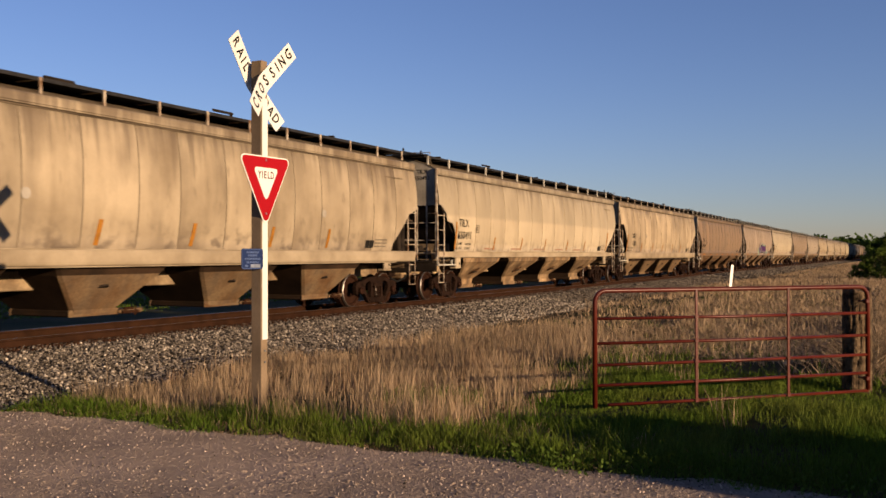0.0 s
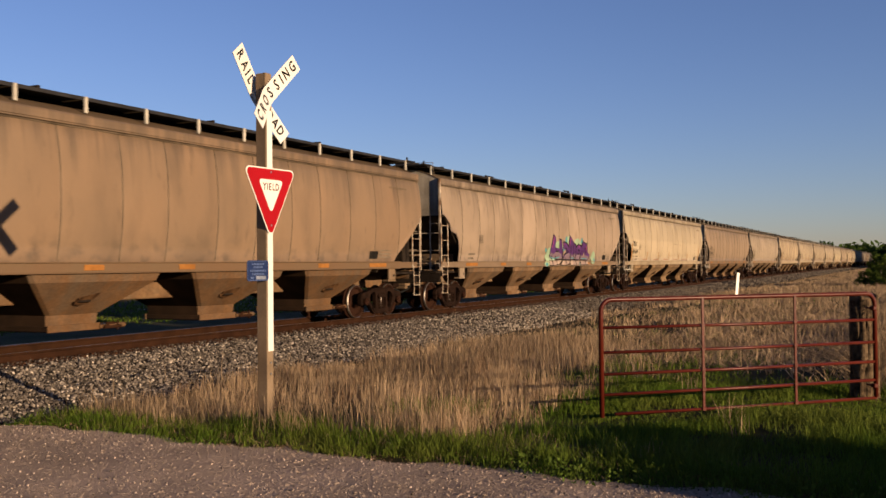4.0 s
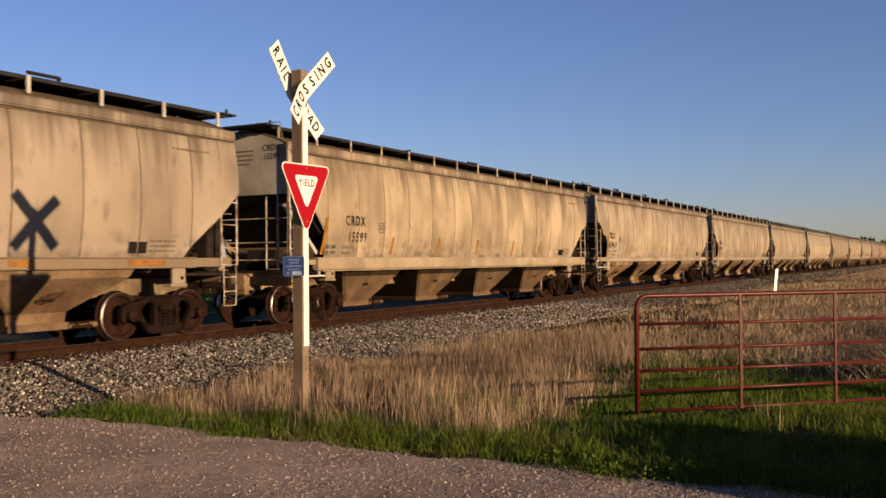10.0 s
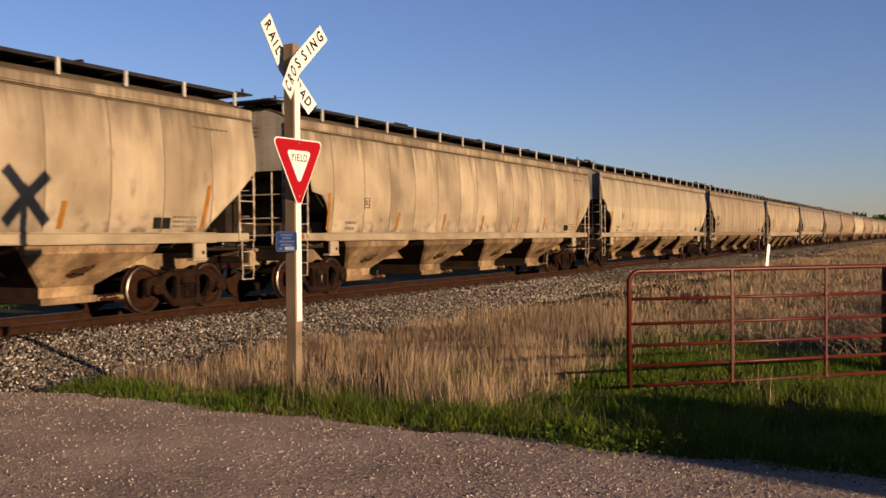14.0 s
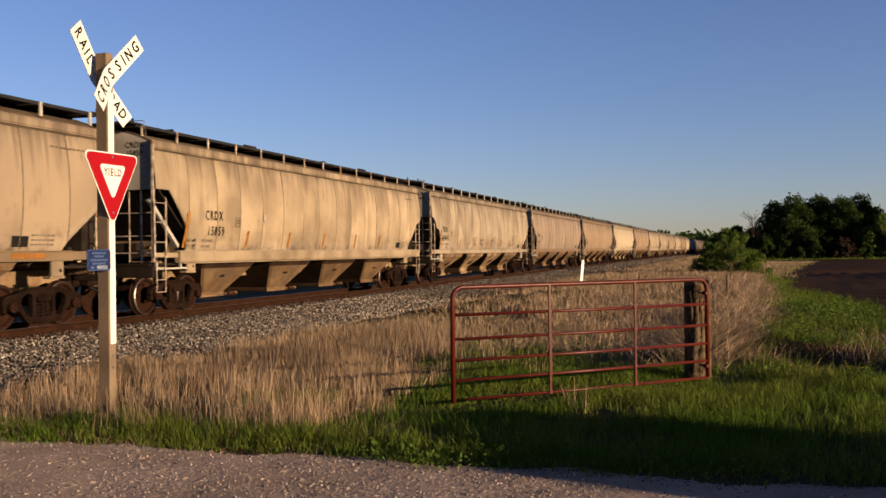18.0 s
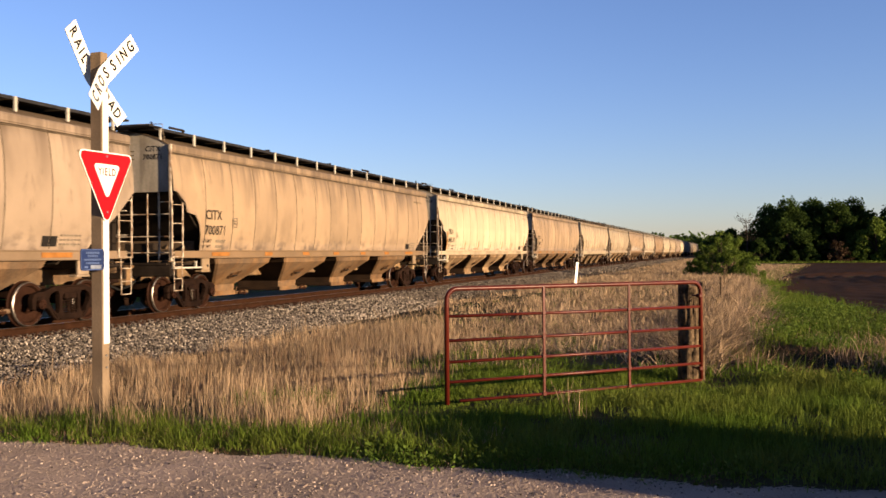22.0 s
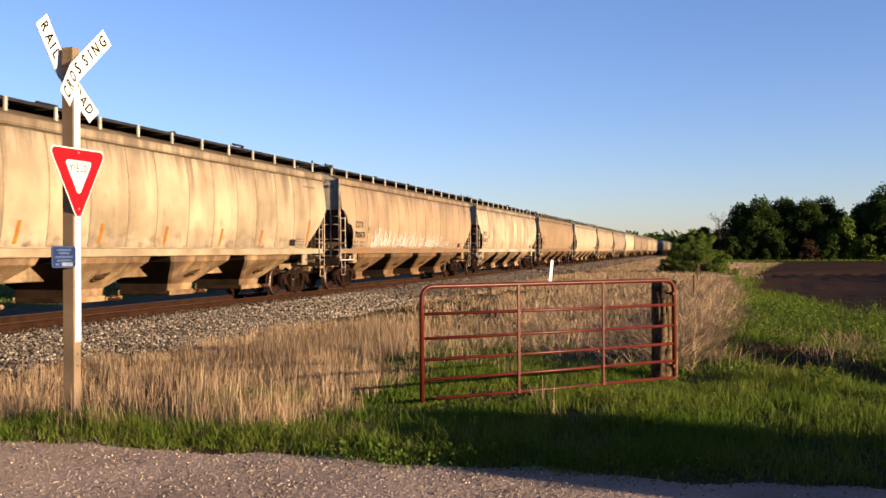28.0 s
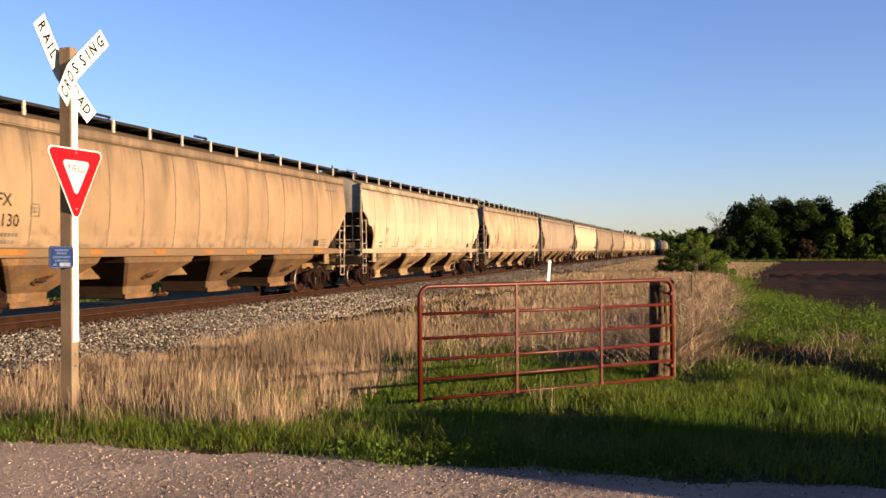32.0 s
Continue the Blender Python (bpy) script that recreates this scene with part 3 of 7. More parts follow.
def build_track():
    ys = lines((7.0, 40, 133), (40, 120, 80), (120, 900, 60))
    thing("ballast_bed", "grey crushed-stone ballast under the railway track", "ballast", kind="structure",
          mesh=sheet("ballast_bed", np.linspace(-6.5, 5.3, 62), ys, bed_z, M["ballast"]))
    ys2 = lines((-200, 7.0, 40))
    thing("ballast_bed", "grey crushed-stone ballast under the railway track", "ballast", kind="structure",
          mesh=sheet("ballast_bed", np.linspace(-1.6, 1.6, 12), ys2, lambda x, y: -0.205 + 0 * x, M["ballast"]))
    # rails: foot, web and head
    prof = [(-0.075, -0.18), (0.075, -0.18), (0.075, -0.168), (0.010, -0.150), (0.010, -0.045), (0.036, -0.034), (0.036, -0.004),
            (0.030, 0.0), (-0.030, 0.0), (-0.036, -0.004), (-0.036, -0.034), (-0.010, -0.045), (-0.010, -0.150), (-0.075, -0.168)]
    for side in (1, -1):
        v, f, mi = [], [], []
        yy = (-200, 0, 20, 60, 200, 900)
        n = len(prof)
        g = Geo()
        for y in yy:
            v += [(side * 0.7535 + px, y, pz) for px, pz in prof]
        for i in range(len(yy) - 1):
            f += [(i * n + k, i * n + (k + 1) % n, (i + 1) * n + (k + 1) % n, (i + 1) * n + k) for k in range(n)]
            mi += [1 if k == 7 else 0 for k in range(n)]
        g.add(v, f)
        g.mi = mi
        rail = thing("rail", "rusty steel rail with a worn shiny head", "rail", group="rails of the track", kind="structure",
                     mesh=g.mesh("rail", M["rail"], M["railtop"]))
    tie = Geo().box((0, 0, -0.275), (2.6, 0.23, 0.18), 0.015).mesh("tie", M["tie"])
    plate = Geo().box((0, 0, 0), (0.34, 0.19, 0.02), 0.004).box((0.09, 0.05, 0.018), (0.03, 0.03, 0.03)).box((-0.09, -0.05, 0.018), (0.03, 0.03, 0.03)).mesh("tie_plate", M["rail"])
    bed = thing("sleepers", "dark creosoted wooden sleepers under the rails", "sleeper", kind="structure")
    for i in range(150):
        y = 7.4 + 0.53 * i
        t = part("tie", tie, bed, at=pose(0.03 * math.sin(i * 2.1), y, 0, 0, 0, 0.6 * math.sin(i * 1.7)))
        if i < 60:
            for side in (1, -1):
                part("tie_plate", plate, t, at=pose(side * 0.7535, 0, -0.181))


build_track()


# ---- hopper cars ----
SPEED = 15.661                  # metres a second
SIDE = [(1.50, 1.30), (1.515, 1.55), (1.575, 1.9), (1.62, 2.3), (1.63, 2.7), (1.615, 3.2), (1.57, 3.6), (1.50, 3.97), (1.48, 4.13)]


def side_x(z):
    return float(np.interp(z, [p[1] for p in SIDE], [p[0] for p in SIDE]))


# lower edge of the side sheet at the two ends, for the two kinds of car: way along the car, height
CUTS = {
    "round": (([0.0, 0.14, 0.48, 0.55, 0.94, 1.12, 1.24, 1.27, 1.28], [3.02, 2.99, 2.74, 2.51, 2.44, 2.25, 1.96, 1.70, 1.55]),
              ([-1.50, -1.45, -1.30, -0.95, -0.59, -0.15, 0.0], [1.55, 1.62, 1.78, 2.08, 2.36, 2.75, 2.87])),
    "straight": (([0.0, 0.50, 0.60, 1.28, 1.36, 1.34, 1.30], [3.0, 3.0, 2.88, 2.12, 1.95, 1.70, 1.55]),
                 ([-1.40, -1.36, -0.55, 0.0], [1.55, 1.75, 2.62, 2.80])),
}
KIND = {"length": 19.85, "cut": "round"}


def low_edge(s):
    front, rear = CUTS[KIND["cut"]]
    return max(float(np.interp(s, *front)), float(np.interp(s - KIND["length"], *rear)))


def side_patch(s0, s1, cols=4, rows=9, off=0.0, top=3.97, side=1, thick=0.012, bulge=0.0):
    """A piece of the bulging side sheet between s0 and s1."""
    front, rear = CUTS[KIND["cut"]]
    extra = [s for s in front[0] + [KIND["length"] + q for q in rear[0]] if s0 < s < s1]
    rim = [s0 + 0.03, s1 - 0.03] if bulge else []
    ss = sorted(set(list(np.linspace(s0, s1, cols)) + extra + rim))
    g, v, f = Geo(), [], []
    for lay in (0, 1):
        for s in ss:
            lo = low_edge(s)
            for r in range(rows):
                z = lo + (top - lo) * r / (rows - 1)
                dent = bulge * (2 * (s - s0) / (s1 - s0) - 1) ** 2
                v.append((side * (side_x(z) + off - lay * thick - dent), s, z))
    n, c = rows, len(ss)
    half_n = n * c
    for i in range(c - 1):
        for r in range(rows - 1):
            q = (i * n + r, (i + 1) * n + r, (i + 1) * n + r + 1, i * n + r + 1)
            f.append(q if side > 0 else q[::-1])
            b = tuple(k + half_n for k in q)
            f.append(b[::-1] if side > 0 else b)
        for r in (0, rows - 1):
            q = (i * n + r, (i + 1) * n + r, (i + 1) * n + r + half_n, i * n + r + half_n)
            f.append(q)
    for i in (0, c - 1):
        for r in range(rows - 1):
            f.append((i * n + r, i * n + r + 1, i * n + r + 1 + half_n, i * n + r + half_n))
    return g.add(v, f)


def decal(s0, s1, z0, z1, off=0.006, lean=0.0):
    """A thin plate that follows the side, for stripes and marks."""
    v, rows = [], max(2, int((z1 - z0) / 0.12) + 1)
    for i in range(rows):
        z = z0 + (z1 - z0) * i / (rows - 1)
        d = lean * (z - z0)
        for lay in (0, 1):
            x = side_x(z) + off - 0.004 * lay
            v += [(x, s0 + d, z), (x, s1 + d, z)]
    f = []
    for i in range(rows - 1):
        a = i * 4
        f += [(a, a + 1, a + 5, a + 4), (a + 1, a + 3, a + 7, a + 5), (a, a + 4, a + 6, a + 2)]
    f += [(0, 2, 3, 1), (4 * rows - 4, 4 * rows - 3, 4 * rows - 1, 4 * rows - 2)]
    return v, f


def lettering(words, s, z, size, spacing=1.0, narrow=1.0):
    """Stencilled letters bent on to the side sheet; s and z: the middle."""
    me = text_mesh(words, size, M["letters"], spacing)
    for v in me.vertices:
        y, zz = s + v.co.x * narrow, z + v.co.y
        v.co = (side_x(zz) + 0.006, y, zz)
    return me


def mirrored(half_ring):
    """A ring symmetrical about y = 0 from its half with y > 0, top to bottom."""
    return half_ring + [(-y, z) for y, z in half_ring[::-1]]


def side_frame(side):
    """A cast side frame of a bogie: an arched beam with windows, spring nest and bearing seats."""
    outer = mirrored([(0.0, 0.815), (0.46, 0.80), (0.66, 0.735), (0.80, 0.70), (0.96, 0.69), (1.07, 0.645), (1.11, 0.56), (1.10, 0.37), (1.03, 0.35), (1.015, 0.50), (0.97, 0.575),
                      (0.889, 0.60), (0.81, 0.575), (0.765, 0.50), (0.745, 0.38), (0.66, 0.36), (0.56, 0.25), (0.45, 0.135), (0.36, 0.105), (0.0, 0.105)])
    nest = mirrored([(0.0, 0.66), (0.20, 0.66), (0.245, 0.60), (0.245, 0.34), (0.20, 0.22), (0.0, 0.21)])
    window = [(0.34, 0.23), (0.31, 0.33), (0.31, 0.64), (0.36, 0.71), (0.47, 0.715), (0.60, 0.65), (0.655, 0.55), (0.61, 0.44), (0.47, 0.25)]
    cu = bpy.data.curves.new("side_frame", "CURVE")
    cu.dimensions, cu.fill_mode, cu.extrude, cu.bevel_depth, cu.bevel_resolution = "2D", "BOTH", 0.05, 0.012, 1
    for ring in (outer, nest, window, [(-y, z) for y, z in window]):
        sp = cu.splines.new("POLY")
        sp.points.add(len(ring) - 1)
        for p, (y, z) in zip(sp.points, ring):
            p.co = (y, z, 0, 1)
        sp.use_cyclic_u = True
    ob = bpy.data.objects.new("side_frame", cu)
    scene.collection.objects.link(ob)
    me = bpy.data.meshes.new_from_object(ob.evaluated_get(bpy.context.evaluated_depsgraph_get()))
    bpy.data.objects.remove(ob)
    g = Geo().add([(side * 1.06 + v.co.z, v.co.x, v.co.y) for v in me.vertices], [tuple(p.vertices) for p in me.polygons])
    for k in (-0.15, 0.0, 0.15):
        for zz in range(6):
            g.tube([(side * 1.05, k, 0.22 + zz * 0.052), (side * 1.05, k, 0.25 + zz * 0.052)], 0.062, 10)
    g.box((side * 1.05, 0, 0.60), (0.22, 0.36, 0.15), 0.03)
    for d in (1, -1):
        g.box((side * 1.06, d * 0.889, 0.57), (0.17, 0.22, 0.09), 0.02)
        g.beam((d * 0.52, 0.30) if d < 0 else (0.40, 0.16), (d * 0.40, 0.16) if d < 0 else (0.52, 0.30), 0.04, side * 1.06 - 0.08, side * 1.06 + 0.08)
    g.box((side * 1.06, 0, 0.80), (0.17, 0.9, 0.035), 0.01).box((side * 1.06, 0, 0.12), (0.18, 0.66, 0.03), 0.01)
    return g.mesh("side_frame", M["truck"])


ALL_SEAMS = [1.44, 2.81, 4.06, 5.36, 6.7, 8.1, 9.28, 10.75, 12.03, 13.36, 14.55, 15.92, 17.2, 18.5]


def car_meshes(length, cut):
    KIND.update(length=length, cut=cut)
    LENGTH = length
    straight = cut == "straight"
    lift = -0.04 if straight else 0.0          # lower roof and running boards
    D = {"length": length, "cut": cut, "lift": lift, "hoppers": [3.72 + (length - 7.9) / 3 * i for i in range(4)]}
    SEAMS = [q * length / 19.85 for q in ALL_SEAMS]
    edges = [0.0] + SEAMS + [LENGTH]
    D["panels"] = [side_patch(a + 0.005, b - 0.005, 7, bulge=0.02).mesh("side_panel", M["paint"], smooth=True) for a, b in zip(edges[:-1], edges[1:])]
    D["far"] = side_patch(0, LENGTH, 16, side=-1).mesh("far_side", M["paint"])
    for key in ("seam", "faint", "trace"):
        D[key] = []
        for s in SEAMS:
            D[key].append(Geo().add(*decal(s - 0.013, s + 0.013, max(low_edge(s), 1.56) + 0.02, 3.95, -0.017)).mesh("weld_seam", M[key]))
    for side in (1, -1):
        g = Geo()
        g.box((side * 1.475, LENGTH / 2, 4.065), (0.12, LENGTH, 0.20), 0.035)
        g.box((side * 1.51, LENGTH / 2, 3.968), (0.07, LENGTH, 0.028), 0.008)
        D["eave%d" % side] = g.mesh("eave_rail", M["paint"])
        g = Geo()
        if straight:
            prof = [(0.085 * math.copysign(abs(math.cos(q)) ** 0.6, math.cos(q)), 0.155 * math.copysign(abs(math.sin(q)) ** 0.6, math.sin(q))) for q in np.linspace(0, 2 * math.pi, 20, endpoint=False)]
            y0, y1, n = 1.0, LENGTH - 0.1, len(prof)
            v = [(side * 1.50 + px, y, 1.40 + pz) for y in (y0, y1) for px, pz in prof]
            g.add(v, [(k, n + k, n + (k + 1) % n, (k + 1) % n) for k in range(n)] + [tuple(range(n)), tuple(range(2 * n - 1, n - 1, -1))])
            g.box((side * 1.47, 0.55, 1.44), (0.08, 0.95, 0.12), 0.012)
        else:
            g.box((side * 1.485, LENGTH / 2, 1.455), (0.09, LENGTH - 0.3, 0.18), 0.012)
        D["sill%d" % side] = g.mesh("side_sill", M["sill"])
    # dark line laid under the eave lip in place of its shadow
    D["lip"] = Geo().add(*decal(0.06, LENGTH - 0.06, 3.915, 3.948, 0.004)).mesh("eave_seam", M["seam"])
    D["flange"] = Geo().box((0, LENGTH / 2, 0), (0.085, LENGTH - 2.4, 0.022), 0.006).mesh("sill_flange", M["sill"])
    D["bearer"] = Geo().box((0, LENGTH / 2 + 0.05, 0), (0.02, LENGTH + 0.3, 0.07), 0.004).mesh("board_bearer", M["walkway"])
    # roof: a low arch
    v, f, n = [], [], 13
    for s in np.linspace(0.16, LENGTH - 0.16, 12):
        for k in range(n):
            a = -1 + 2 * k / (n - 1)
            v.append((1.44 * a, s, 4.12 + (0.40 + lift) * (1 - abs(a) ** 2.0)))
    for i in range(11):
        f += [(i * n + k, i * n + k + 1, (i + 1) * n + k + 1, (i + 1) * n + k) for k in range(n - 1)]
    f += [tuple(range(n)), tuple(11 * n + k for k in range(n - 1, -1, -1))]
    D["roof"] = Geo().add(v, f).mesh("roof", M["roof"])
    # narrow arched rim over each end wall
    arc = np.linspace(-1, 1, 13)
    for key, s in (("rim0", 0.085), ("rim1", LENGTH - 0.165)):
        o = [(1.44 * a, 4.115 + (0.40 + lift) * (1 - a * a)) for a in arc]
        v = [(x, s, z + 0.004) for x, z in o] + [(x, s, z + 0.03) for x, z in o] + [(x, s + 0.08, z + 0.03) for x, z in o] + [(x, s + 0.08, z + 0.004) for x, z in o]
        m = len(arc)
        D[key] = Geo().add(v, [(r * m + k, r * m + k + 1, ((r + 1) % 4) * m + k + 1, ((r + 1) % 4) * m + k) for r in range(4) for k in range(m - 1)]).mesh("roof_rim", M["roof"])
    D["hatch"] = Geo().box((0, LENGTH / 2, 4.61 + lift), (0.72, LENGTH - 0.9, 0.30), 0.04).mesh("trough_hatch", M["walkway"])
    D["clamp"] = Geo().box((0, 0, 0), (0.72, 0.07, 0.05), 0.01).box((0.34, 0, -0.08), (0.04, 0.06, 0.16), 0.008).mesh("hatch_clamp", M["under"])
    for side in (1, -1):
        g = Geo()
        g.box((side * 0.77, LENGTH / 2 + 0.05, 4.56 + lift), (0.74, LENGTH + 0.3, 0.02))
        D["walk%d" % side] = g.mesh("running_board", M["walkway"])
    g = Geo().box((0, 0, 0.12), (0.04, 0.05, 0.30), 0.005) if straight else Geo().box((0, 0, 0.12), (0.05, 0.07, 0.30), 0.006)
    g.box((-0.3, 0, 0.235), (0.6, 0.06, 0.03), 0.006)
    D["bracket"] = g.mesh("walkway_bracket", M["ladder" if straight else "bracket"])
    D["crosswalk"] = Geo().box((0, 0, 4.575 + lift), (2.4, 0.5, 0.04), 0.008).box((0.9, 0.27, 4.66 + lift), (0.04, 0.04, 0.16)).mesh("cross_walkway", M["walkway"])
    # grab irons standing up from the roof end
    g = Geo().tube([(1.25, 0.15, 4.25 + lift), (1.25, 0.05, 4.66 + lift), (0.55, 0.05, 4.68 + lift), (0.55, 0.12, 4.6 + lift)], 0.011, 6)
    D["grab"] = g.mesh("roof_grab_iron", M["steel"])
    # end wall: upright above, slope sheet below
    roofline = [(q, 4.12 + (0.40 + lift) * (1 - (q / 1.44) ** 2)) for q in (-1.44, -1.0, -0.5, 0, 0.5, 1.0, 1.44)]
    for nm, s, d in (("front", 0.10, 1), ("rear", LENGTH - 0.10, -1)):
        v = [(x, s, z) for x, z in roofline] + [(1.60, s, 3.0), (-1.60, s, 3.0)]
        v += [(x, s + d * 0.05, z) for x, y, z in v]
        n = 9
        f = [tuple(range(n)), tuple(range(2 * n - 1, n - 1, -1))] + [(k, (k + 1) % n, n + (k + 1) % n, n + k) for k in range(n)]
        D[nm + "_wall"] = Geo().add(v, f).mesh("end_wall", M["endpaint"])
        # slope sheet takes the near-black underframe colour, which includes its shade
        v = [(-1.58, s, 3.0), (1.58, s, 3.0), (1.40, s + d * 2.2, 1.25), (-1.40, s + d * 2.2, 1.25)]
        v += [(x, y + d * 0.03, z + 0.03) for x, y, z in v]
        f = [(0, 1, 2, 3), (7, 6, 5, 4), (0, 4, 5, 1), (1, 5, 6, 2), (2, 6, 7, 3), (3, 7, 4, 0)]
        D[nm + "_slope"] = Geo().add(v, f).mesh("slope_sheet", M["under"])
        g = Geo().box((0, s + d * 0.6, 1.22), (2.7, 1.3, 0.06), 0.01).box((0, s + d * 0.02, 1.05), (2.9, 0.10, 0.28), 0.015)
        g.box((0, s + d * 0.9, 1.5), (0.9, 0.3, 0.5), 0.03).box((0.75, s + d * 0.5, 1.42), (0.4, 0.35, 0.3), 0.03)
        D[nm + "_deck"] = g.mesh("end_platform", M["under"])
        g = Geo()
        for x in (-0.75, 0.75):
            g.tube([(x, s + d * 0.05, 1.2), (x, s + d * 0.05, 3.05)], 0.018, 6)
        for z in (1.5, 1.9, 2.45):
            g.tube([(-1.5, s + d * 0.04, z), (1.5, s + d * 0.04, z)], 0.016, 6)
        g.box((1.1, s + d * 0.02, 2.1), (0.05, 0.03, 2.0), 0.006)
        g.tube([(1.1, s + d * 0.02, 2.75), (1.5, s + d * 0.02, 2.75)], 0.012, 6)
        D[nm + "_rail"] = g.mesh("end_handrail", M["ladder"])
        # plate under the slope sheet with two gussets, and the striker over the coupler
        g = Geo().box((0, s + d * 1.35, 1.5), (2.5, 0.03, 0.62), 0.006)
        for x in (0.45, 0.95):
            v = [(x, s + d * 1.33, 1.24), (x, s + d * 0.85, 1.24), (x, s + d * 1.33, 1.72), (x + 0.03, s + d * 1.33, 1.24), (x + 0.03, s + d * 0.85, 1.24), (x + 0.03, s + d * 1.33, 1.72)]
            g.add(v, [(0, 1, 2), (5, 4, 3), (0, 3, 4, 1), (1, 4, 5, 2), (2, 5, 3, 0)])
        D[nm + "_shear"] = g.mesh("shear_plate", M["chute"])
        g = Geo().box((0, s - d * 0.10, 0.90), (0.62, 0.16, 0.42), 0.03).box((0, s - d * 0.02, 1.16), (0.8, 0.22, 0.07), 0.015).box((0.9, s + d * 0.03, 1.12), (0.7, 0.10, 0.16), 0.015)
        g.box((1.12, s + d * 0.12, 1.29), (0.5, 0.3, 0.03), 0.005)
        D[nm + "_striker"] = g.mesh("striker", M["chute"])
        # bars for the small stencils on the end wall
        g = Geo()
        for i in range(4):
            g.box((0.10 - 0.05 * (i == 3), s - d * 0.004, 4.02 - 0.1 * i), (0.62 - 0.1 * (i == 3), 0.006, 0.03))
        D[nm + "_note"] = g.mesh("stencil", M["faint"])
        D[nm + "_cyl"] = Geo().tube([(-0.5, s + d * 1.05, 1.55), (0.35, s + d * 1.05, 1.55)], 0.17, 14).tube([(0.35, s + d * 1.05, 1.55), (0.75, s + d * 1.05, 1.55)], 0.05, 8).mesh("air_reservoir", M["chute"])
    # brake cylinder, valve and boxes on the rear platform
    s = LENGTH - 0.10
    g = Geo().box((0.35, s - 0.62, 1.72), (1.0, 0.42, 0.85), 0.05).tube([(-0.75, s - 0.6, 1.62), (0.1, s - 0.6, 1.62)], 0.2, 14).box((0.85, s - 0.45, 1.45), (0.35, 0.3, 0.4), 0.03)
    g.tube([(0.6, s - 0.3, 1.25), (0.75, s - 0.25, 1.9), (0.45, s - 0.3, 2.4)], 0.03, 6)
    g.box((0.1, s - 0.95, 2.05), (1.9, 0.06, 0.5), 0.01).box((1.08, s - 0.30, 2.0), (0.44, 0.40, 1.3), 0.03)
    D["brakes"] = g.mesh("brake_gear", M["under"])
    D["post"] = Geo().box((0, 0, 2.72), (0.07, 0.055, 2.86), 0.008).mesh("corner_post", M["ladder"])
    g = Geo()
    for y in (0.0, 0.46):
        g.box((0, y, 2.06), (0.03, 0.042, 1.36), 0.006)
        g.tube([(0.0, y + (0.06 if y == 0 else -0.03), 1.42), (0.0, y + (0.08 if y == 0 else -0.03), 0.72), (-0.01, y + (0.08 if y == 0 else -0.03), 0.56)], 0.013, 6)
    g.tube([(0.0, 0.46, 2.72), (-0.02, 0.49, 2.80), (-0.08, 0.55, 2.83)], 0.014, 6)
    for z in (1.40, 1.75, 2.22, 2.68):
        g.tube([(0.0, 0.0, z), (0.0, 0.46, z)], 0.011, 6)
    for z in (0.57, 0.86, 1.15):
        g.tube([(0.0, 0.08, z), (0.0, 0.43, z)], 0.011, 6)
    D["ladder"] = g.mesh("ladder", M["ladder"])
    D["box"] = Geo().box((1.47, 0, 1.20), (0.10, 0.34, 0.36), 0.03).box((1.40, 0, 1.02), (0.2, 0.42, 0.05), 0.01).mesh("jacking_pad", M["sill"])
    # flat black disc, painted as the dark inside a lifting hole
    D["hole"] = Geo().tube([(1.519, 0.05, 1.16), (1.523, 0.05, 1.16)], 0.04, 12).mesh("lifting_hole", M["black"])
    D["brace"] = Geo().beam((0.0, 2.75), (1.15, 1.65), 0.09, 1.36, 1.44).mesh("brace", M["bracket"])
    D["sillc"] = Geo().box((0, LENGTH / 2, 0.98), (0.62, LENGTH + 0.2, 0.36), 0.02).mesh("centre_sill", M["chute"])
    # hopper chute with a round-cornered throat
    rings = [(1.475, 1.56, 1.36), (1.44, 1.46, 1.20), (0.79, 0.60, 0.60), (0.77, 0.58, 0.40)]
    if straight:
        rings = [(1.42, 1.40, 1.27), (1.30, 1.26, 1.08), (0.82, 0.56, 0.42), (0.80, 0.54, 0.34)]
    D["mid"] = (1.10, 36) if straight else (1.135, 47)
    v, f = [], []
    for hx, hy, z in rings:
        c = 0.06
        v += [(hx, -hy + c, z), (hx, hy - c, z), (hx - c, hy, z), (-hx + c, hy, z), (-hx, hy - c, z), (-hx, -hy + c, z), (-hx + c, -hy, z), (hx - c, -hy, z)]
    for i in range(3):
        f += [(i * 8 + k, (i + 1) * 8 + k, (i + 1) * 8 + (k + 1) % 8, i * 8 + (k + 1) % 8) for k in range(8)]
    f += [tuple(range(24, 32))]
    g = Geo().add([(x, y, z) for x, y, z in v], [q[::-1] for q in f])
    g.mi = [1 if i < 24 and (i % 8 in (2, 6) or straight and i < 8) else 0 for i in range(len(f))]      # shade painted over the rusty fore and aft slopes; grime under deep sills
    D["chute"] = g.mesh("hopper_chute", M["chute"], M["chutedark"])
    # the inner box's ends take the dark slot, with their shade in its colour
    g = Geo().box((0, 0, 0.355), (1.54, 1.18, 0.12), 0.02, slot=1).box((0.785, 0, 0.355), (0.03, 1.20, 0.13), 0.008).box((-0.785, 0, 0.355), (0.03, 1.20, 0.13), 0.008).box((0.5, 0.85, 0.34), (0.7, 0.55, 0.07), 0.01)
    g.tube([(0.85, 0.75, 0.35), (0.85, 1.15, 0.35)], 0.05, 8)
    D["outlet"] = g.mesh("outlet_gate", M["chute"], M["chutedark"])
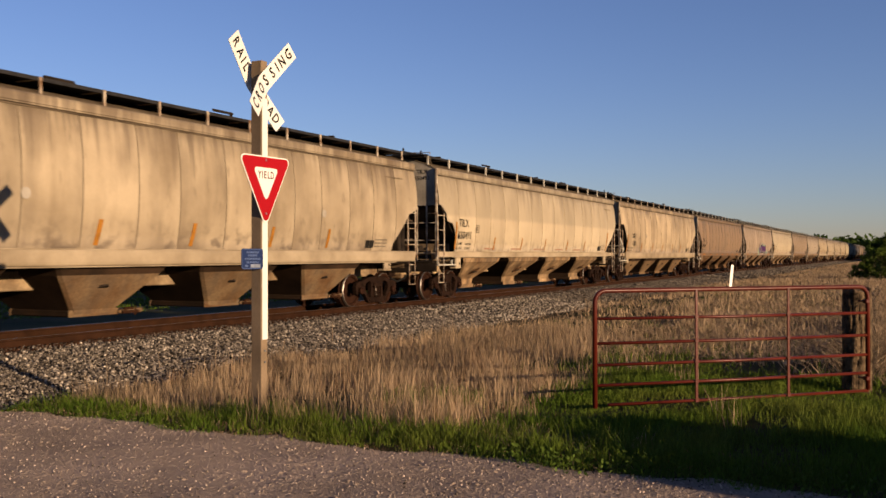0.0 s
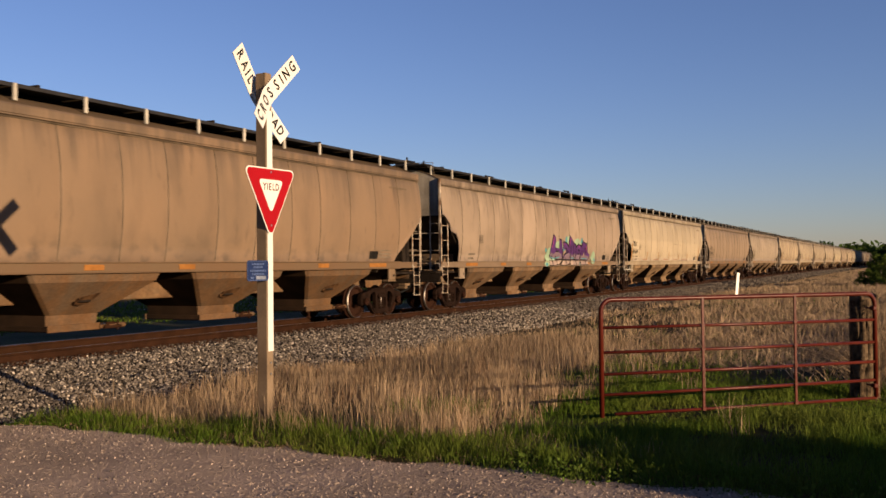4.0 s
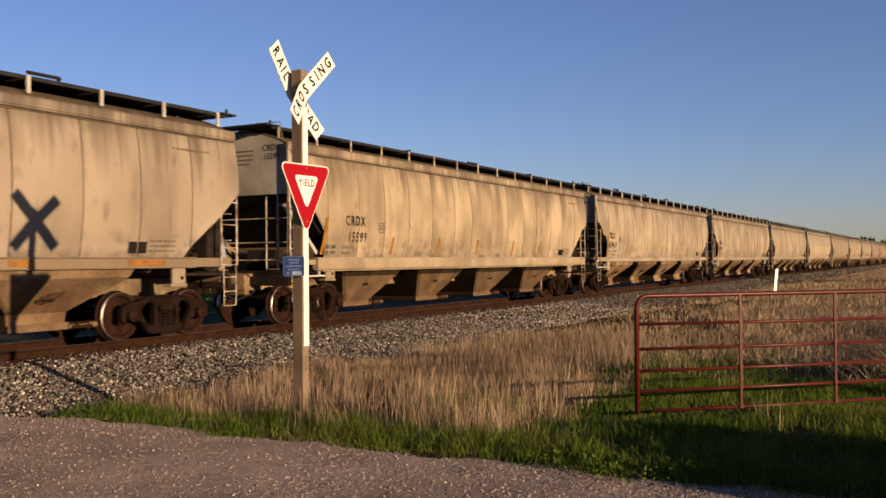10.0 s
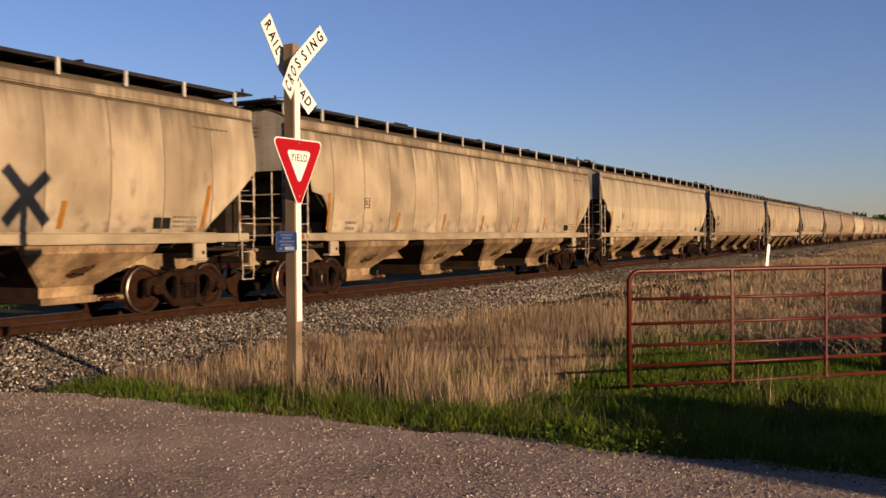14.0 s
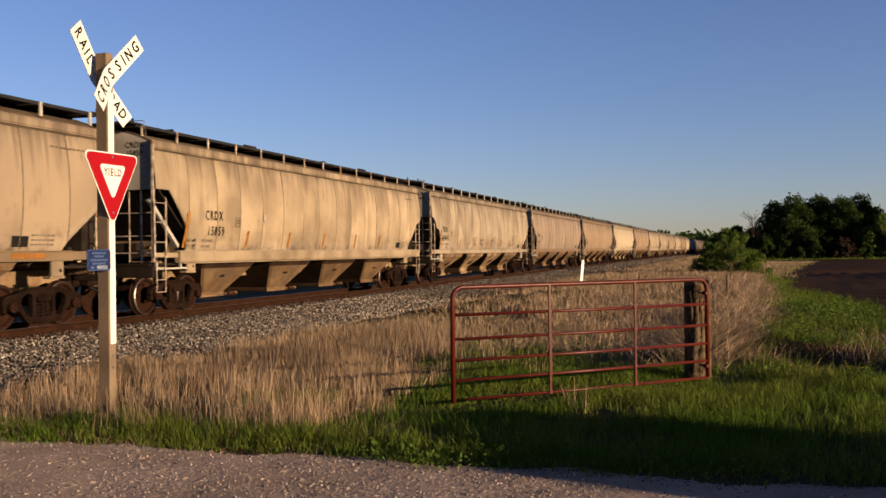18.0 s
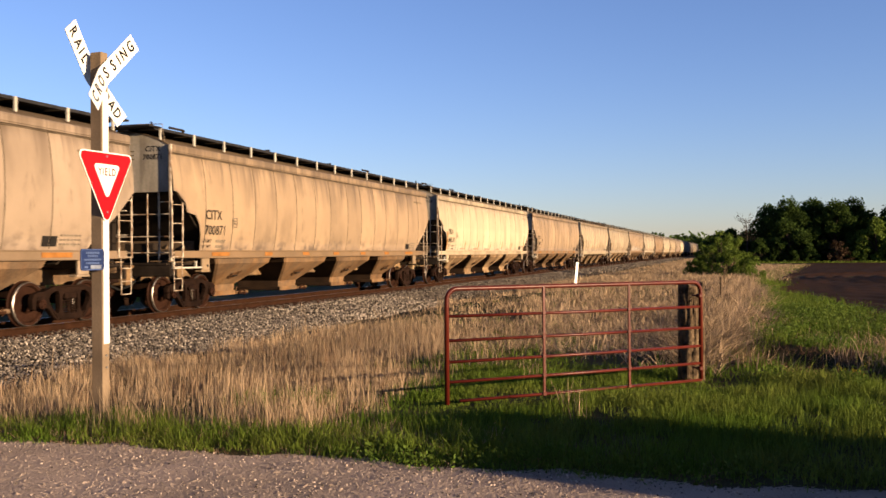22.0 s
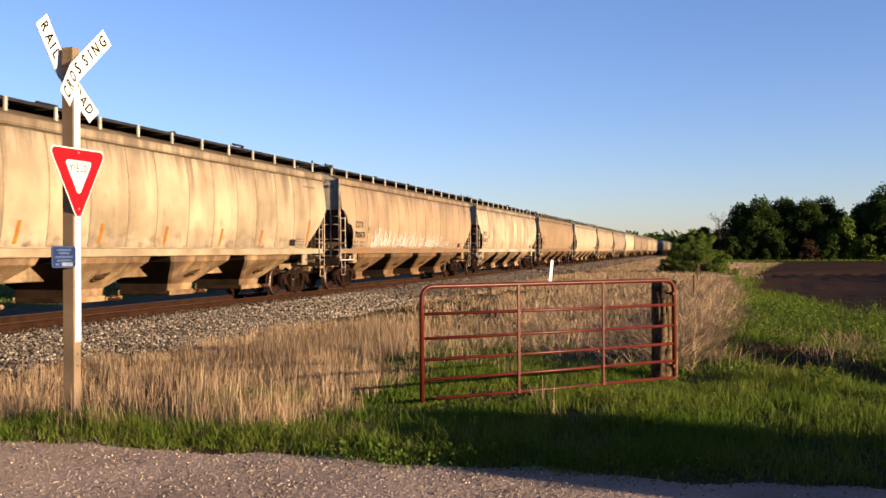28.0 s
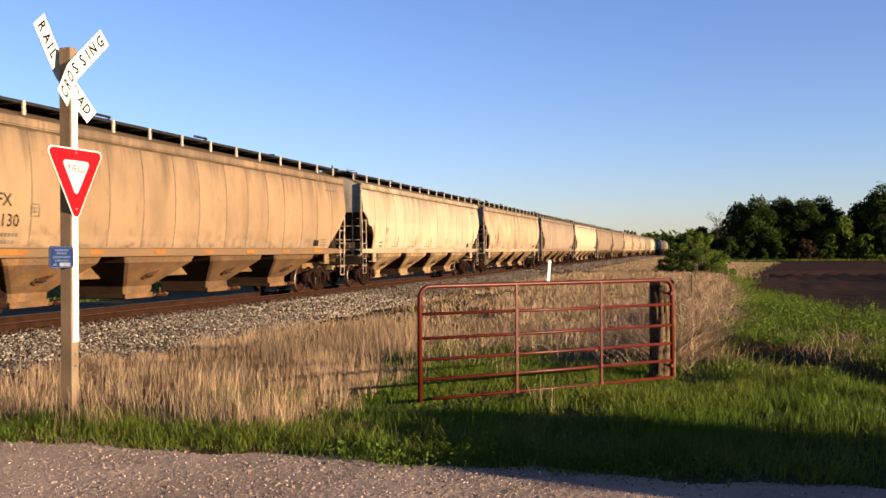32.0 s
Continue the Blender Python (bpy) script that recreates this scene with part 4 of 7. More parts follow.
    g = Geo().box((0.84, 0.82, 0.36), (0.10, 0.24, 0.12), 0.03).tube([(0.87, 0.62, 0.33), (0.90, 1.02, 0.33)], 0.035, 8).tube([(0.89, 0.95, 0.26), (0.89, 0.95, 0.44)], 0.02, 6)
    D["crank"] = g.mesh("gate_crank", M["rail"])
    rs = random.Random(int(length * 10))
    g = Geo()
    for cy, cz, big in ((0, 0, 0.19), (-0.13, -0.05, 0.11), (0.13, 0.06, 0.11), (0.2, 0.13, 0.06)):
        ring = []
        for k in range(18):
            q = 2 * math.pi * k / 18
            rr = big * rs.uniform(0.65, 1.1)
            ring.append((cy + rr * math.cos(q), cz + 0.85 * rr * math.sin(q)))
        g.prism(ring, -0.004, 0.004 + 0.001 * big)
    D["stain"] = g.mesh("rust_stain", M["stain"])
    D["port"] = Geo().tube([(0, 0, 0), (0.03, 0, -0.02)], 0.12, 16).mesh("vibrator_bracket", M["under"])
    # coupler
    g = Geo().box((0, 0.3, 0), (0.16, 0.75, 0.18), 0.02).box((0.05, -0.1, 0), (0.30, 0.22, 0.26), 0.04).box((-0.12, -0.18, 0), (0.10, 0.2, 0.24), 0.03)
    D["coupler"] = g.mesh("coupler", M["truck"])
    g = Geo().tube([(0.3, 0.5, 0.95), (0.3, 0.1, 0.7), (0.28, -0.35, 0.6), (0.22, -0.65, 0.72)], 0.03, 7)
    D["hose"] = g.mesh("air_hose", M["black"])
    g = Geo().lathe([(0.0, 0.27), (0.03, 0.27), (0.03, 0.24), (0.0, 0.24)], 20)
    for a in range(3):
        q = a * math.pi / 3
        g.tube([(0.015, 0.25 * math.cos(q), 0.25 * math.sin(q)), (0.015, -0.25 * math.cos(q), -0.25 * math.sin(q))], 0.012, 5)
    D["brake"] = g.mesh("brake_wheel", M["steel"])
    # truck
    g = Geo().box((0, 0, 0.62), (2.0, 0.36, 0.22), 0.03).box((0, 0, 0.78), (0.6, 0.5, 0.10), 0.02)
    D["bolster"] = g.mesh("bogie", M["truck"])
    D["frame1"], D["frame-1"] = side_frame(1), side_frame(-1)
    R = 0.457
    half_prof = [(0.0, 0.075, 0), (0.60, 0.075, 0), (0.66, 0.12, 0), (0.685, R - 0.06, 0), (0.68, R + 0.025, 0), (0.705, R + 0.025, 0), (0.72, R + 0.004, 0), (0.785, R - 0.003, 1), (0.825, R - 0.004, 1),
                 (0.835, R - 0.02, 0), (0.83, R - 0.075, 0), (0.775, R - 0.10, 0), (0.76, 0.20, 0), (0.82, 0.14, 0), (0.83, 0.09, 0), (1.10, 0.085, 0), (1.12, 0.10, 0), (1.18, 0.10, 0), (1.185, 0.075, 0)]
    prof = [(-x, r, m) for x, r, m in half_prof[::-1]][:-1] + half_prof
    g = Geo().lathe(prof, 32)
    for side in (1, -1):
        for k in range(3):
            q = k * 2 * math.pi / 3
            g.tube([(side * 1.17, 0.055 * math.cos(q), 0.055 * math.sin(q)), (side * 1.205, 0.055 * math.cos(q), 0.055 * math.sin(q))], 0.02, 6)
    D["wheelset"] = g.mesh("wheelset", M["wheel"], M["tread"])
    return D


KINDS = {"round": car_meshes(19.85, "round"), "straight": car_meshes(19.0, "straight")}
STRIPES = {h: Geo().add(*decal(0, 0.105, 1.62, 1.62 + h, lean=0.18)).mesh("orange_stripe", M["orange"]) for h in (0.47, 0.88)}
UPRIGHT = Geo().add(*decal(0, 0.10, 1.62, 2.50, lean=0.0)).mesh("orange_stripe", M["orange"])
SLIM = Geo().add(*decal(0, 0.075, 1.62, 2.06, lean=0.16)).mesh("orange_stripe", M["orange"])
SHORT_BAR, LONG_BAR = [Geo().box((1.536, w / 2, 1.458), (0.012, w, 0.105), 0.003).mesh("reflector", M["yellow"]) for w in (0.46, 0.9)]
TAG = Geo().box((1.535, 0.27, 1.46), (0.012, 0.13, 0.12), 0.003).mesh("red_tag", M["redmark"])
MARK = Geo().add([(side_x(2.47 + 0.1 * math.sin(q)) + 0.006, 0.1 * math.cos(q), 2.47 + 0.1 * math.sin(q)) for q in np.linspace(0, 2 * math.pi, 20, endpoint=False)], [tuple(range(20))]).mesh("round_mark", M["endpaint"])
WHEELSETS = []


def bars(rows, material):
    """Rows of short marks for stencils that cannot be read: (s, z, width, height)."""
    g = Geo()
    for s, z, w, h in rows:
        g.add(*decal(s, s + w, z, z + h, 0.005))
    return g.mesh("stencil", material)


DATA = bars([(1.98 + 0.1 * i, 1.765, 0.07, 0.07) for i in range(5)] + [(2.0 + 0.1 * i, 1.625, 0.07, 0.07) for i in range(4)], M["fade"])
STEP = Geo().box((1.45, 0.75, 1.12), (0.12, 1.3, 0.045), 0.008).box((1.45, 0.2, 1.2), (0.05, 0.05, 0.16)).box((1.45, 1.2, 1.2), (0.05, 0.05, 0.16)).mesh("sill_step", M["bracket"])
PLATE = bars([(2.78, 2.18, 0.24, 0.02), (2.78, 2.42, 0.24, 0.02), (2.78, 2.2, 0.02, 0.22), (3.0, 2.2, 0.02, 0.22), (2.86, 2.26, 0.07, 0.05), (2.84, 2.34, 0.11, 0.03)], M["fade"])
BLACKBOX = bars([(16.95, 1.63, 0.20, 0.21), (17.18, 1.63, 0.20, 0.21)], M["letters"])
REDLINES = bars([(3.6 + 2.45 * i + 0.12 * j, 1.63, 0.10, 0.05) for i in range(5) for j in range(8)], M["redfade"])
REARDATA = bars([(17.45 + 0.11 * i, 1.66 + 0.09 * j, 0.08, 0.035) for i in range(6) for j in range(3)], M["fade"])
TOPDATA = bars([(18.0 + 0.13 * i, 3.62, 0.09, 0.035) for i in range(8)], M["faint"])


def repaint(ob, style):
    """Gives a sheet of one car the paint of that car."""
    if style in ("reflectors", "slim"):
        ob.material_slots[0].link = "OBJECT"
        ob.material_slots[0].material = M["smooth" if style == "reflectors" else "pale"]


def hopper_car(y, kind, style, tint, band=0.0, label=""):
    """A covered hopper car with its front corner at y; x = 0 and z = 0: the track's middle at the rail top."""
    D = KINDS[kind]
    LENGTH = D["length"]
    car = thing("hopper_car", label, "freight car", pose(0, y, 0), group="cars of the freight train")
    jitter = random.Random(int(y * 10))
    for me in D["panels"]:
        repaint(part("side_panel", me, car), style)
    part("eave_seam", D["lip"], car)
    for me in D[{"reflectors": "seam", "slim": "trace"}.get(style, "faint")]:
        part("weld_seam", me, car)
    for key, nm in (("far", "far_side"), ("eave1", "eave_rail"), ("eave-1", "eave_rail"), ("sill1", "side_sill"), ("sill-1", "side_sill"),
                    ("roof", "roof"), ("rim0", "roof_rim"), ("rim1", "roof_rim"), ("brakes", "brake_gear"), ("hatch", "trough_hatch"), ("walk1", "running_board"), ("walk-1", "running_board"), ("front_wall", "end_wall"), ("rear_wall", "end_wall"),
                    ("front_slope", "slope_sheet"), ("rear_slope", "slope_sheet"), ("front_deck", "end_platform"), ("rear_deck", "end_platform"),
                    ("front_rail", "end_handrail"), ("rear_rail", "end_handrail"), ("front_shear", "shear_plate"), ("rear_shear", "shear_plate"), ("front_striker", "striker"), ("rear_striker", "striker"), ("front_note", "stencil"), ("front_cyl", "air_reservoir"), ("sillc", "centre_sill"), ("grab", "roof_grab_iron")):
        ob = part(nm, D[key], car)
        if nm in ("far_side", "eave_rail"):
            repaint(ob, style)
    for side in (1, -1):
        for z in (1.548, 1.235 if kind == "straight" else 1.362):
            part("sill_flange", D["flange"], car, at=pose(side * 1.52, 0, z))
        for dx in (-0.36, 0.36):
            part("board_bearer", D["bearer"], car, at=pose(side * (0.77 + dx), 0, 4.545 + D["lift"]))
    for i in range(14):
        s = 0.12 + i * (LENGTH - 0.25) / 13
        for side in (1, -1):
            part("walkway_bracket", D["bracket"], car, at=pose(side * 1.15, s, 4.31 + D["lift"], 0, 0, 0 if side > 0 else 180))
    for s in (-0.15, LENGTH + 0.15):
        part("cross_walkway", D["crosswalk"], car, at=pose(0, s, 0))
    for s in (2.6, 7.3, 12.1, 16.4):
        tilt = jitter.choice((0, 0, 0, 25, 38))
        part("hatch_clamp", D["clamp"], car, at=pose(0, s, 4.79 + D["lift"] + 0.003 * tilt, tilt, 0, 90 if tilt else 0))
    for side in (1, -1):
        part("corner_post", D["post"], car, at=pose(side * 1.50, 0.02, 0))
        part("ladder", D["ladder"], car, at=pose(side * 1.55, 0.0, 0))
        part("ladder", D["ladder"], car, at=pose(side * 1.55, LENGTH - 0.48, 0))
        for s in (1.6, LENGTH - 1.6):
            pad = part("jacking_pad", D["box"], car, at=pose(0, s, 0, 0, 0, 0 if side > 0 else 180))
            if side > 0:
                part("lifting_hole", D["hole"], pad)
    if kind == "straight":
        part("brace", D["brace"], car)
        for s in (5.2, 14.0):
            part("round_mark", MARK, car, at=pose(0, s, 0))
    for c in D["hoppers"]:
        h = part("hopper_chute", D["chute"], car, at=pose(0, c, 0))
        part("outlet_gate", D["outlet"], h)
        part("gate_crank", D["crank"], h)
        part("vibrator_bracket", D["port"], h, at=pose(D["mid"][0], -0.1, 0.86, 0, D["mid"][1], 0))
        part("rust_stain", D["stain"], h, at=pose(D["mid"][0] + 0.002, -0.06, 0.87, 0, D["mid"][1], jitter.uniform(-6, 6)))
    part("coupler", D["coupler"], car, at=pose(0, -0.42, 0.86))
    part("coupler", D["coupler"], car, at=pose(0, LENGTH + 0.42, 0.86, 0, 0, 180))
    part("air_hose", D["hose"], car)
    part("brake_wheel", D["brake"], car, at=pose(-0.7, LENGTH + 0.06, 2.6, 0, 0, 90))
    for s in (1.55, LENGTH - 1.55):
        t = part("bogie", D["bolster"], car, at=pose(0, s, 0))
        part("side_frame", D["frame1"], t)
        part("side_frame", D["frame-1"], t)
        for d in (-0.889, 0.889):
            w = part("wheelset", D["wheelset"], t)
            w.matrix_parent_inverse = Matrix.Translation((0, d, 0.457))
            WHEELSETS.append(w)
    if style == "reflectors":
        part("reflector", LONG_BAR, car, at=pose(0, 1.83, 0))
        for s in (4.74, 7.26, 9.65, 12.08, 14.54):
            part("reflector", SHORT_BAR, car, at=pose(0, s, 0))
        part("reflector", LONG_BAR, car, at=pose(0, 16.96, 0))
    elif style:
        for s in (4.37, 7.0, 9.6, 12.36, 14.8):
            part("orange_stripe", SLIM if style == "slim" else STRIPES[0.47], car, at=pose(0, s * LENGTH / 19.85, 0))
        part("orange_stripe", UPRIGHT if kind == "round" else STRIPES[0.88], car, at=pose(0, 1.19 if kind == "round" else 1.12, 0))
    if style in ("stripes", "slim") and kind == "round":
        part("orange_stripe", STRIPES[0.88], car, at=pose(0, LENGTH - 1.66, 0))
    if style == "stripes" and kind == "round":
        part("red_tag", TAG, car, "small red reflective tag")
    if style == "slim":
        part("stencil", REDLINES, car)
    part("stencil", DATA, car)
    part("stencil", PLATE, car, at=pose(0, 0.8 if kind == "straight" else 0.0, 0))
    part("stencil", BLACKBOX, car, at=pose(0, LENGTH - 19.85, 0))
    part("stencil", REARDATA, car, at=pose(0, LENGTH - 19.85, 0))
    part("stencil", TOPDATA, car, at=pose(0, LENGTH - 19.85, 0))
    for ob in car.children:
        if ob.name.startswith("stencil"):
            tagged(ob, kind="stuff")
    for ob in car.children_recursive:
        k = 1.0
        if ob.name.startswith(("hopper_chute", "outlet_gate")):     # rustier chutes
            k = 0.52 if kind == "straight" else 0.74 if style == "reflectors" else 0.95
        elif style == "reflectors" and ob.name.startswith(("side_sill", "sill_flange")):
            k = 0.72
        ob.color = (tint[0] * k, tint[1] * k * (0.92 if k < 1 else 1), tint[2] * k * (0.85 if k < 1 else 1), 1.0 - band)
    return car


def marks(car, mark, number, wide=1.0):
    """The car's letters and number on its side and on its front wall."""
    for words, z in (("LD LMT", 1.80), ("LT  WT", 1.66)):
        part("lettering", lettering(words, 1.54, z, 0.115, 1.15), car)
    part("sill_step", STEP, car)
    for words, s, z, mid in ((mark, 1.80, 2.47, 0.92), (number, 1.92, 2.07, 0.92)):
        part("lettering", lettering(words, s if wide == 1 else s + 0.7, z if wide == 1 else z - 0.03, 0.355 if wide == 1 else 0.34, wide, 1.0 if wide == 1 else 0.78), car)
    for words, z in ((mark, 4.06), (number, 3.86)):
        me = text_mesh(words, 0.19, M["letters"])
        for v in me.vertices:
            v.co = (0.95 + v.co.x, 0.095, z + v.co.y)
        part("lettering", me, car)
    for ob in car.children:
        if ob.name.startswith("lettering"):
            tagged(ob, kind="stuff")


def sprayed(shapes, material, off):
    """Flat sprayed shapes, each a ring of (s, z), laid on the bulging side."""
    bm = bmesh.new()
    for ring in shapes:
        bm.faces.new([bm.verts.new((0, s, z)) for s, z in ring])
    for z in np.arange(1.45, 3.0, 0.12):
        bmesh.ops.bisect_plane(bm, geom=bm.verts[:] + bm.edges[:] + bm.faces[:], plane_co=(0, 0, z), plane_no=(0, 0, 1))
    bmesh.ops.triangulate(bm, faces=bm.faces[:])
    for v in bm.verts:
        v.co.x = max(side_x(v.co.z), 1.55 if v.co.z < 1.6 else 0) + off
    bmesh.ops.recalc_face_normals(bm, faces=bm.faces[:])
    me = bpy.data.meshes.new("spray")
    bm.to_mesh(me)
    bm.free()
    me.materials.append(material)
    return me


def grown(ring, d):
    cs, cz = sum(p[0] for p in ring) / len(ring), sum(p[1] for p in ring) / len(ring)
    return [(s + math.copysign(d, s - cs), z + math.copysign(d, z - cz)) for s, z in ring]


def blob(cs, cz, rs, rz, n=14):
    return [(cs + rs * math.cos(6.2832 * k / n) * (1 + 0.12 * math.sin(3 * k)), cz + rz * math.sin(6.2832 * k / n)) for k in range(n)]


def purple_piece(car):
    """Purple lettering-like shapes with pale clouds; plain shapes."""
    part("spray_cloud", sprayed([blob(9.75, 1.75, 0.55, 0.38), blob(9.45, 1.45, 0.32, 0.11), blob(10.7, 2.15, 0.5, 0.25), blob(12.0, 2.35, 0.45, 0.28), blob(13.1, 2.3, 0.5, 0.25), blob(15.45, 1.72, 0.3, 0.3)], M["mint"], 0.004), car, "pale mint sprayed cloud")
    part("spray_dot", sprayed([blob(9.2, 2.0, 0.09, 0.08), blob(9.42, 1.42, 0.12, 0.08), blob(11.35, 2.1, 0.12, 0.12), blob(13.7, 2.45, 0.12, 0.14), blob(13.6, 1.42, 0.08, 0.07), blob(15.65, 1.6, 0.12, 0.1), blob(11.6, 2.45, 0.12, 0.16)], M["cyan"], 0.006), car, "blue sprayed dots")
    rings = [
        [(9.75, 2.05), (10.05, 2.62), (10.32, 2.5), (10.28, 2.12), (10.75, 2.08), (10.7, 2.45), (10.95, 2.42), (11.15, 2.05), (11.25, 1.75), (9.7, 1.78)],
        [(11.2, 2.35), (11.65, 2.3), (12.1, 2.05), (12.25, 1.75), (11.3, 1.72), (11.7, 2.0), (11.3, 2.08)],
        [(11.95, 2.35), (12.1, 2.62), (12.35, 2.5), (12.55, 2.3), (12.85, 2.25), (12.95, 1.98), (12.8, 1.72), (12.2, 1.75), (12.0, 2.1)],
        [(12.95, 2.15), (13.25, 2.28), (13.6, 2.2), (13.7, 1.85), (13.45, 1.68), (12.95, 1.75)],
        [(13.6, 2.05), (13.85, 2.45), (14.1, 2.35), (14.4, 2.3), (14.55, 1.95), (14.9, 1.85), (14.85, 1.7), (14.2, 1.72), (14.1, 2.0), (13.9, 1.72), (13.65, 1.75)],
    ]
    part("spray_outline", sprayed([grown(r, 0.055) for r in rings], M["letters"], 0.007), car, "dark sprayed outline")
    part("spray_letter", sprayed(rings, M["purple"], 0.010), car, "purple sprayed shapes")
    part("spray_edge", sprayed([[(10.05, 2.58), (10.12, 2.5), (9.95, 2.1), (9.88, 2.12)], [(11.22, 2.32), (11.4, 2.3), (11.3, 2.2)], [(12.1, 2.56), (12.18, 2.5), (12.05, 2.2), (12.0, 2.22)], [(13.2, 2.24), (13.4, 2.24), (13.35, 2.1)], [(14.3, 2.25), (14.4, 2.22), (14.42, 2.0), (14.3, 2.05)]], M["magenta"], 0.013), car, "magenta sprayed highlights")
    lower = [[(9.75, 1.40), (9.72, 1.62), (11.2, 1.64), (11.0, 1.5), (10.7, 1.40)], [(11.0, 1.40), (11.3, 1.62), (12.2, 1.62), (12.3, 1.5), (11.9, 1.41)], [(12.35, 1.40), (12.3, 1.62), (13.4, 1.62), (13.5, 1.40)], [(13.6, 1.40), (13.65, 1.62), (14.7, 1.60), (14.75, 1.42)]]
    part("spray_outline", sprayed([grown(r, 0.03) for r in lower], M["letters"], 0.008), car)
    part("spray_base", sprayed(lower, M["pink"], 0.011), car, "pale pink sprayed band")
    # mauve fade in the lower half of the shapes
    band = [[(9.72, 1.60), (9.74, 1.92), (10.1, 1.86), (10.5, 1.98), (11.1, 1.84), (11.24, 1.62)], [(11.35, 1.60), (11.6, 1.86), (12.1, 1.9), (12.24, 1.62)],
            [(12.28, 1.60), (12.2, 1.88), (12.6, 1.8), (12.86, 1.92), (12.84, 1.62)], [(12.95, 1.60), (12.98, 1.82), (13.5, 1.88), (13.5, 1.62)], [(13.62, 1.60), (13.66, 1.86), (13.9, 1.72), (14.3, 1.84), (14.86, 1.74), (14.8, 1.60)]]
    part("spray_fade", sprayed(band, M["mauve"], 0.012), car, "mauve sprayed fade")
    # dark strokes between and inside the shapes
    ways = [[(10.3, 2.12), (10.45, 1.95), (10.72, 1.98)], [(11.22, 2.06), (11.3, 1.7), (11.15, 1.42)], [(11.55, 2.12), (11.9, 1.95), (11.45, 1.84)], [(12.24, 2.2), (12.3, 1.8), (12.18, 1.42)], [(12.5, 2.25), (12.6, 1.9), (12.75, 1.62)],
            [(12.95, 2.0), (12.92, 1.6), (13.1, 1.42)], [(13.2, 2.05), (13.45, 2.02), (13.42, 1.86), (13.2, 1.88), (13.2, 2.05)], [(13.66, 2.0), (13.58, 1.6), (13.72, 1.42)], [(14.1, 2.1), (14.3, 2.12), (14.28, 1.96)], [(9.9, 1.78), (10.1, 1.42)], [(10.4, 1.76), (10.62, 1.42)], [(14.2, 1.7), (14.42, 1.44)], [(11.6, 1.7), (11.78, 1.42)]]
    part("spray_stroke", sprayed([q for w in ways for q in strokes(w, 0.028)], M["letters"], 0.014), car, "dark sprayed strokes")
    part("spray_edge", sprayed([q for w in ([(9.8, 1.72), (10.3, 1.66), (10.9, 1.74)], [(12.35, 1.7), (12.75, 1.68)], [(13.8, 1.68), (14.5, 1.66)]) for q in strokes(w, 0.02)], M["cyan"], 0.016), car)


def strokes(way, w):
    """Flat quads along a line of (s, z), w wide on each side."""
    out = []
    for p, q in zip(way[:-1], way[1:]):
        d = Vector((q[0] - p[0], q[1] - p[1]))
        e = Vector((-d.y, d.x)).normalized() * w
        d = d.normalized() * w * 0.6
        out.append([(p[0] + e.x - d.x, p[1] + e.y - d.y), (p[0] - e.x - d.x, p[1] - e.y - d.y), (q[0] - e.x + d.x, q[1] - e.y + d.y), (q[0] + e.x + d.x, q[1] + e.y + d.y)])
    return out


def white_scrawl(car):
    """Thin white looping strokes that spell nothing."""
    rng = random.Random(31)
    rings, s, k = [], 3.3, 0
    while s < 13.1:
        h, z0, lean = rng.uniform(0.36, 0.66) * (1.15 - 0.025 * (s - 3.3)), 1.63 + rng.uniform(0, 0.08), rng.uniform(-0.05, 0.17)
        step = rng.uniform(0.09, 0.16)
        way = [(s + lean, z0 + h), (s + lean * 0.8 - 0.015, z0 + h * 0.75), (s + lean * 0.3, z0 + h * 0.3), (s, z0 + 0.05), (s + 0.03, z0)]
        if k % 3 == 0:            # a knot at the foot before the next upstroke
            c, r = s + 0.10, rng.uniform(0.05, 0.10)
            way += [(c + r * math.cos(4.2 + 0.7 * i), z0 + 1.6 * r + 1.6 * r * math.sin(4.2 + 0.7 * i)) for i in range(9)]
            step += 0.14
        elif k % 3 == 1:          # an upstroke that joins the next letter at the top
            way += [(s + 0.5 * step + 0.3 * lean, z0 + 0.35 * h), (s + step + lean, z0 + h * rng.uniform(0.7, 0.95))]
        elif rng.random() < 0.4:  # a double bend
            way = [(s + 0.07 + 0.09 * math.sin(0.95 * i) + lean * 0.1 * i, z0 + 0.8 * h * i / 9) for i in range(10)]
            step += 0.12
        else:                     # a short bar across
            rings += strokes([(s - 0.07, z0 + 0.35 * h), (s + 0.06, z0 + 0.42 * h), (s + 0.16, z0 + 0.36 * h)], 0.02)
        rings += strokes(way, rng.uniform(0.018, 0.025))
        s += step + (rng.uniform(0.1, 0.22) if rng.random() < 0.13 else 0.0)
        k += 1
    rings += strokes([(13.62 + 0.3 * math.cos(0.45 * i), 1.9 + 0.22 * math.sin(0.45 * i)) for i in range(15)], 0.015)
    for j in range(4):
        rings += strokes([(14.5 + 0.16 * j + 0.06 * math.cos(0.8 * i), 1.82 + 0.09 * math.sin(0.8 * i)) for i in range(8)], 0.014)
    part("spray_scrawl", sprayed(rings, M["palespray"], 0.006), car, "white sprayed scrawl")


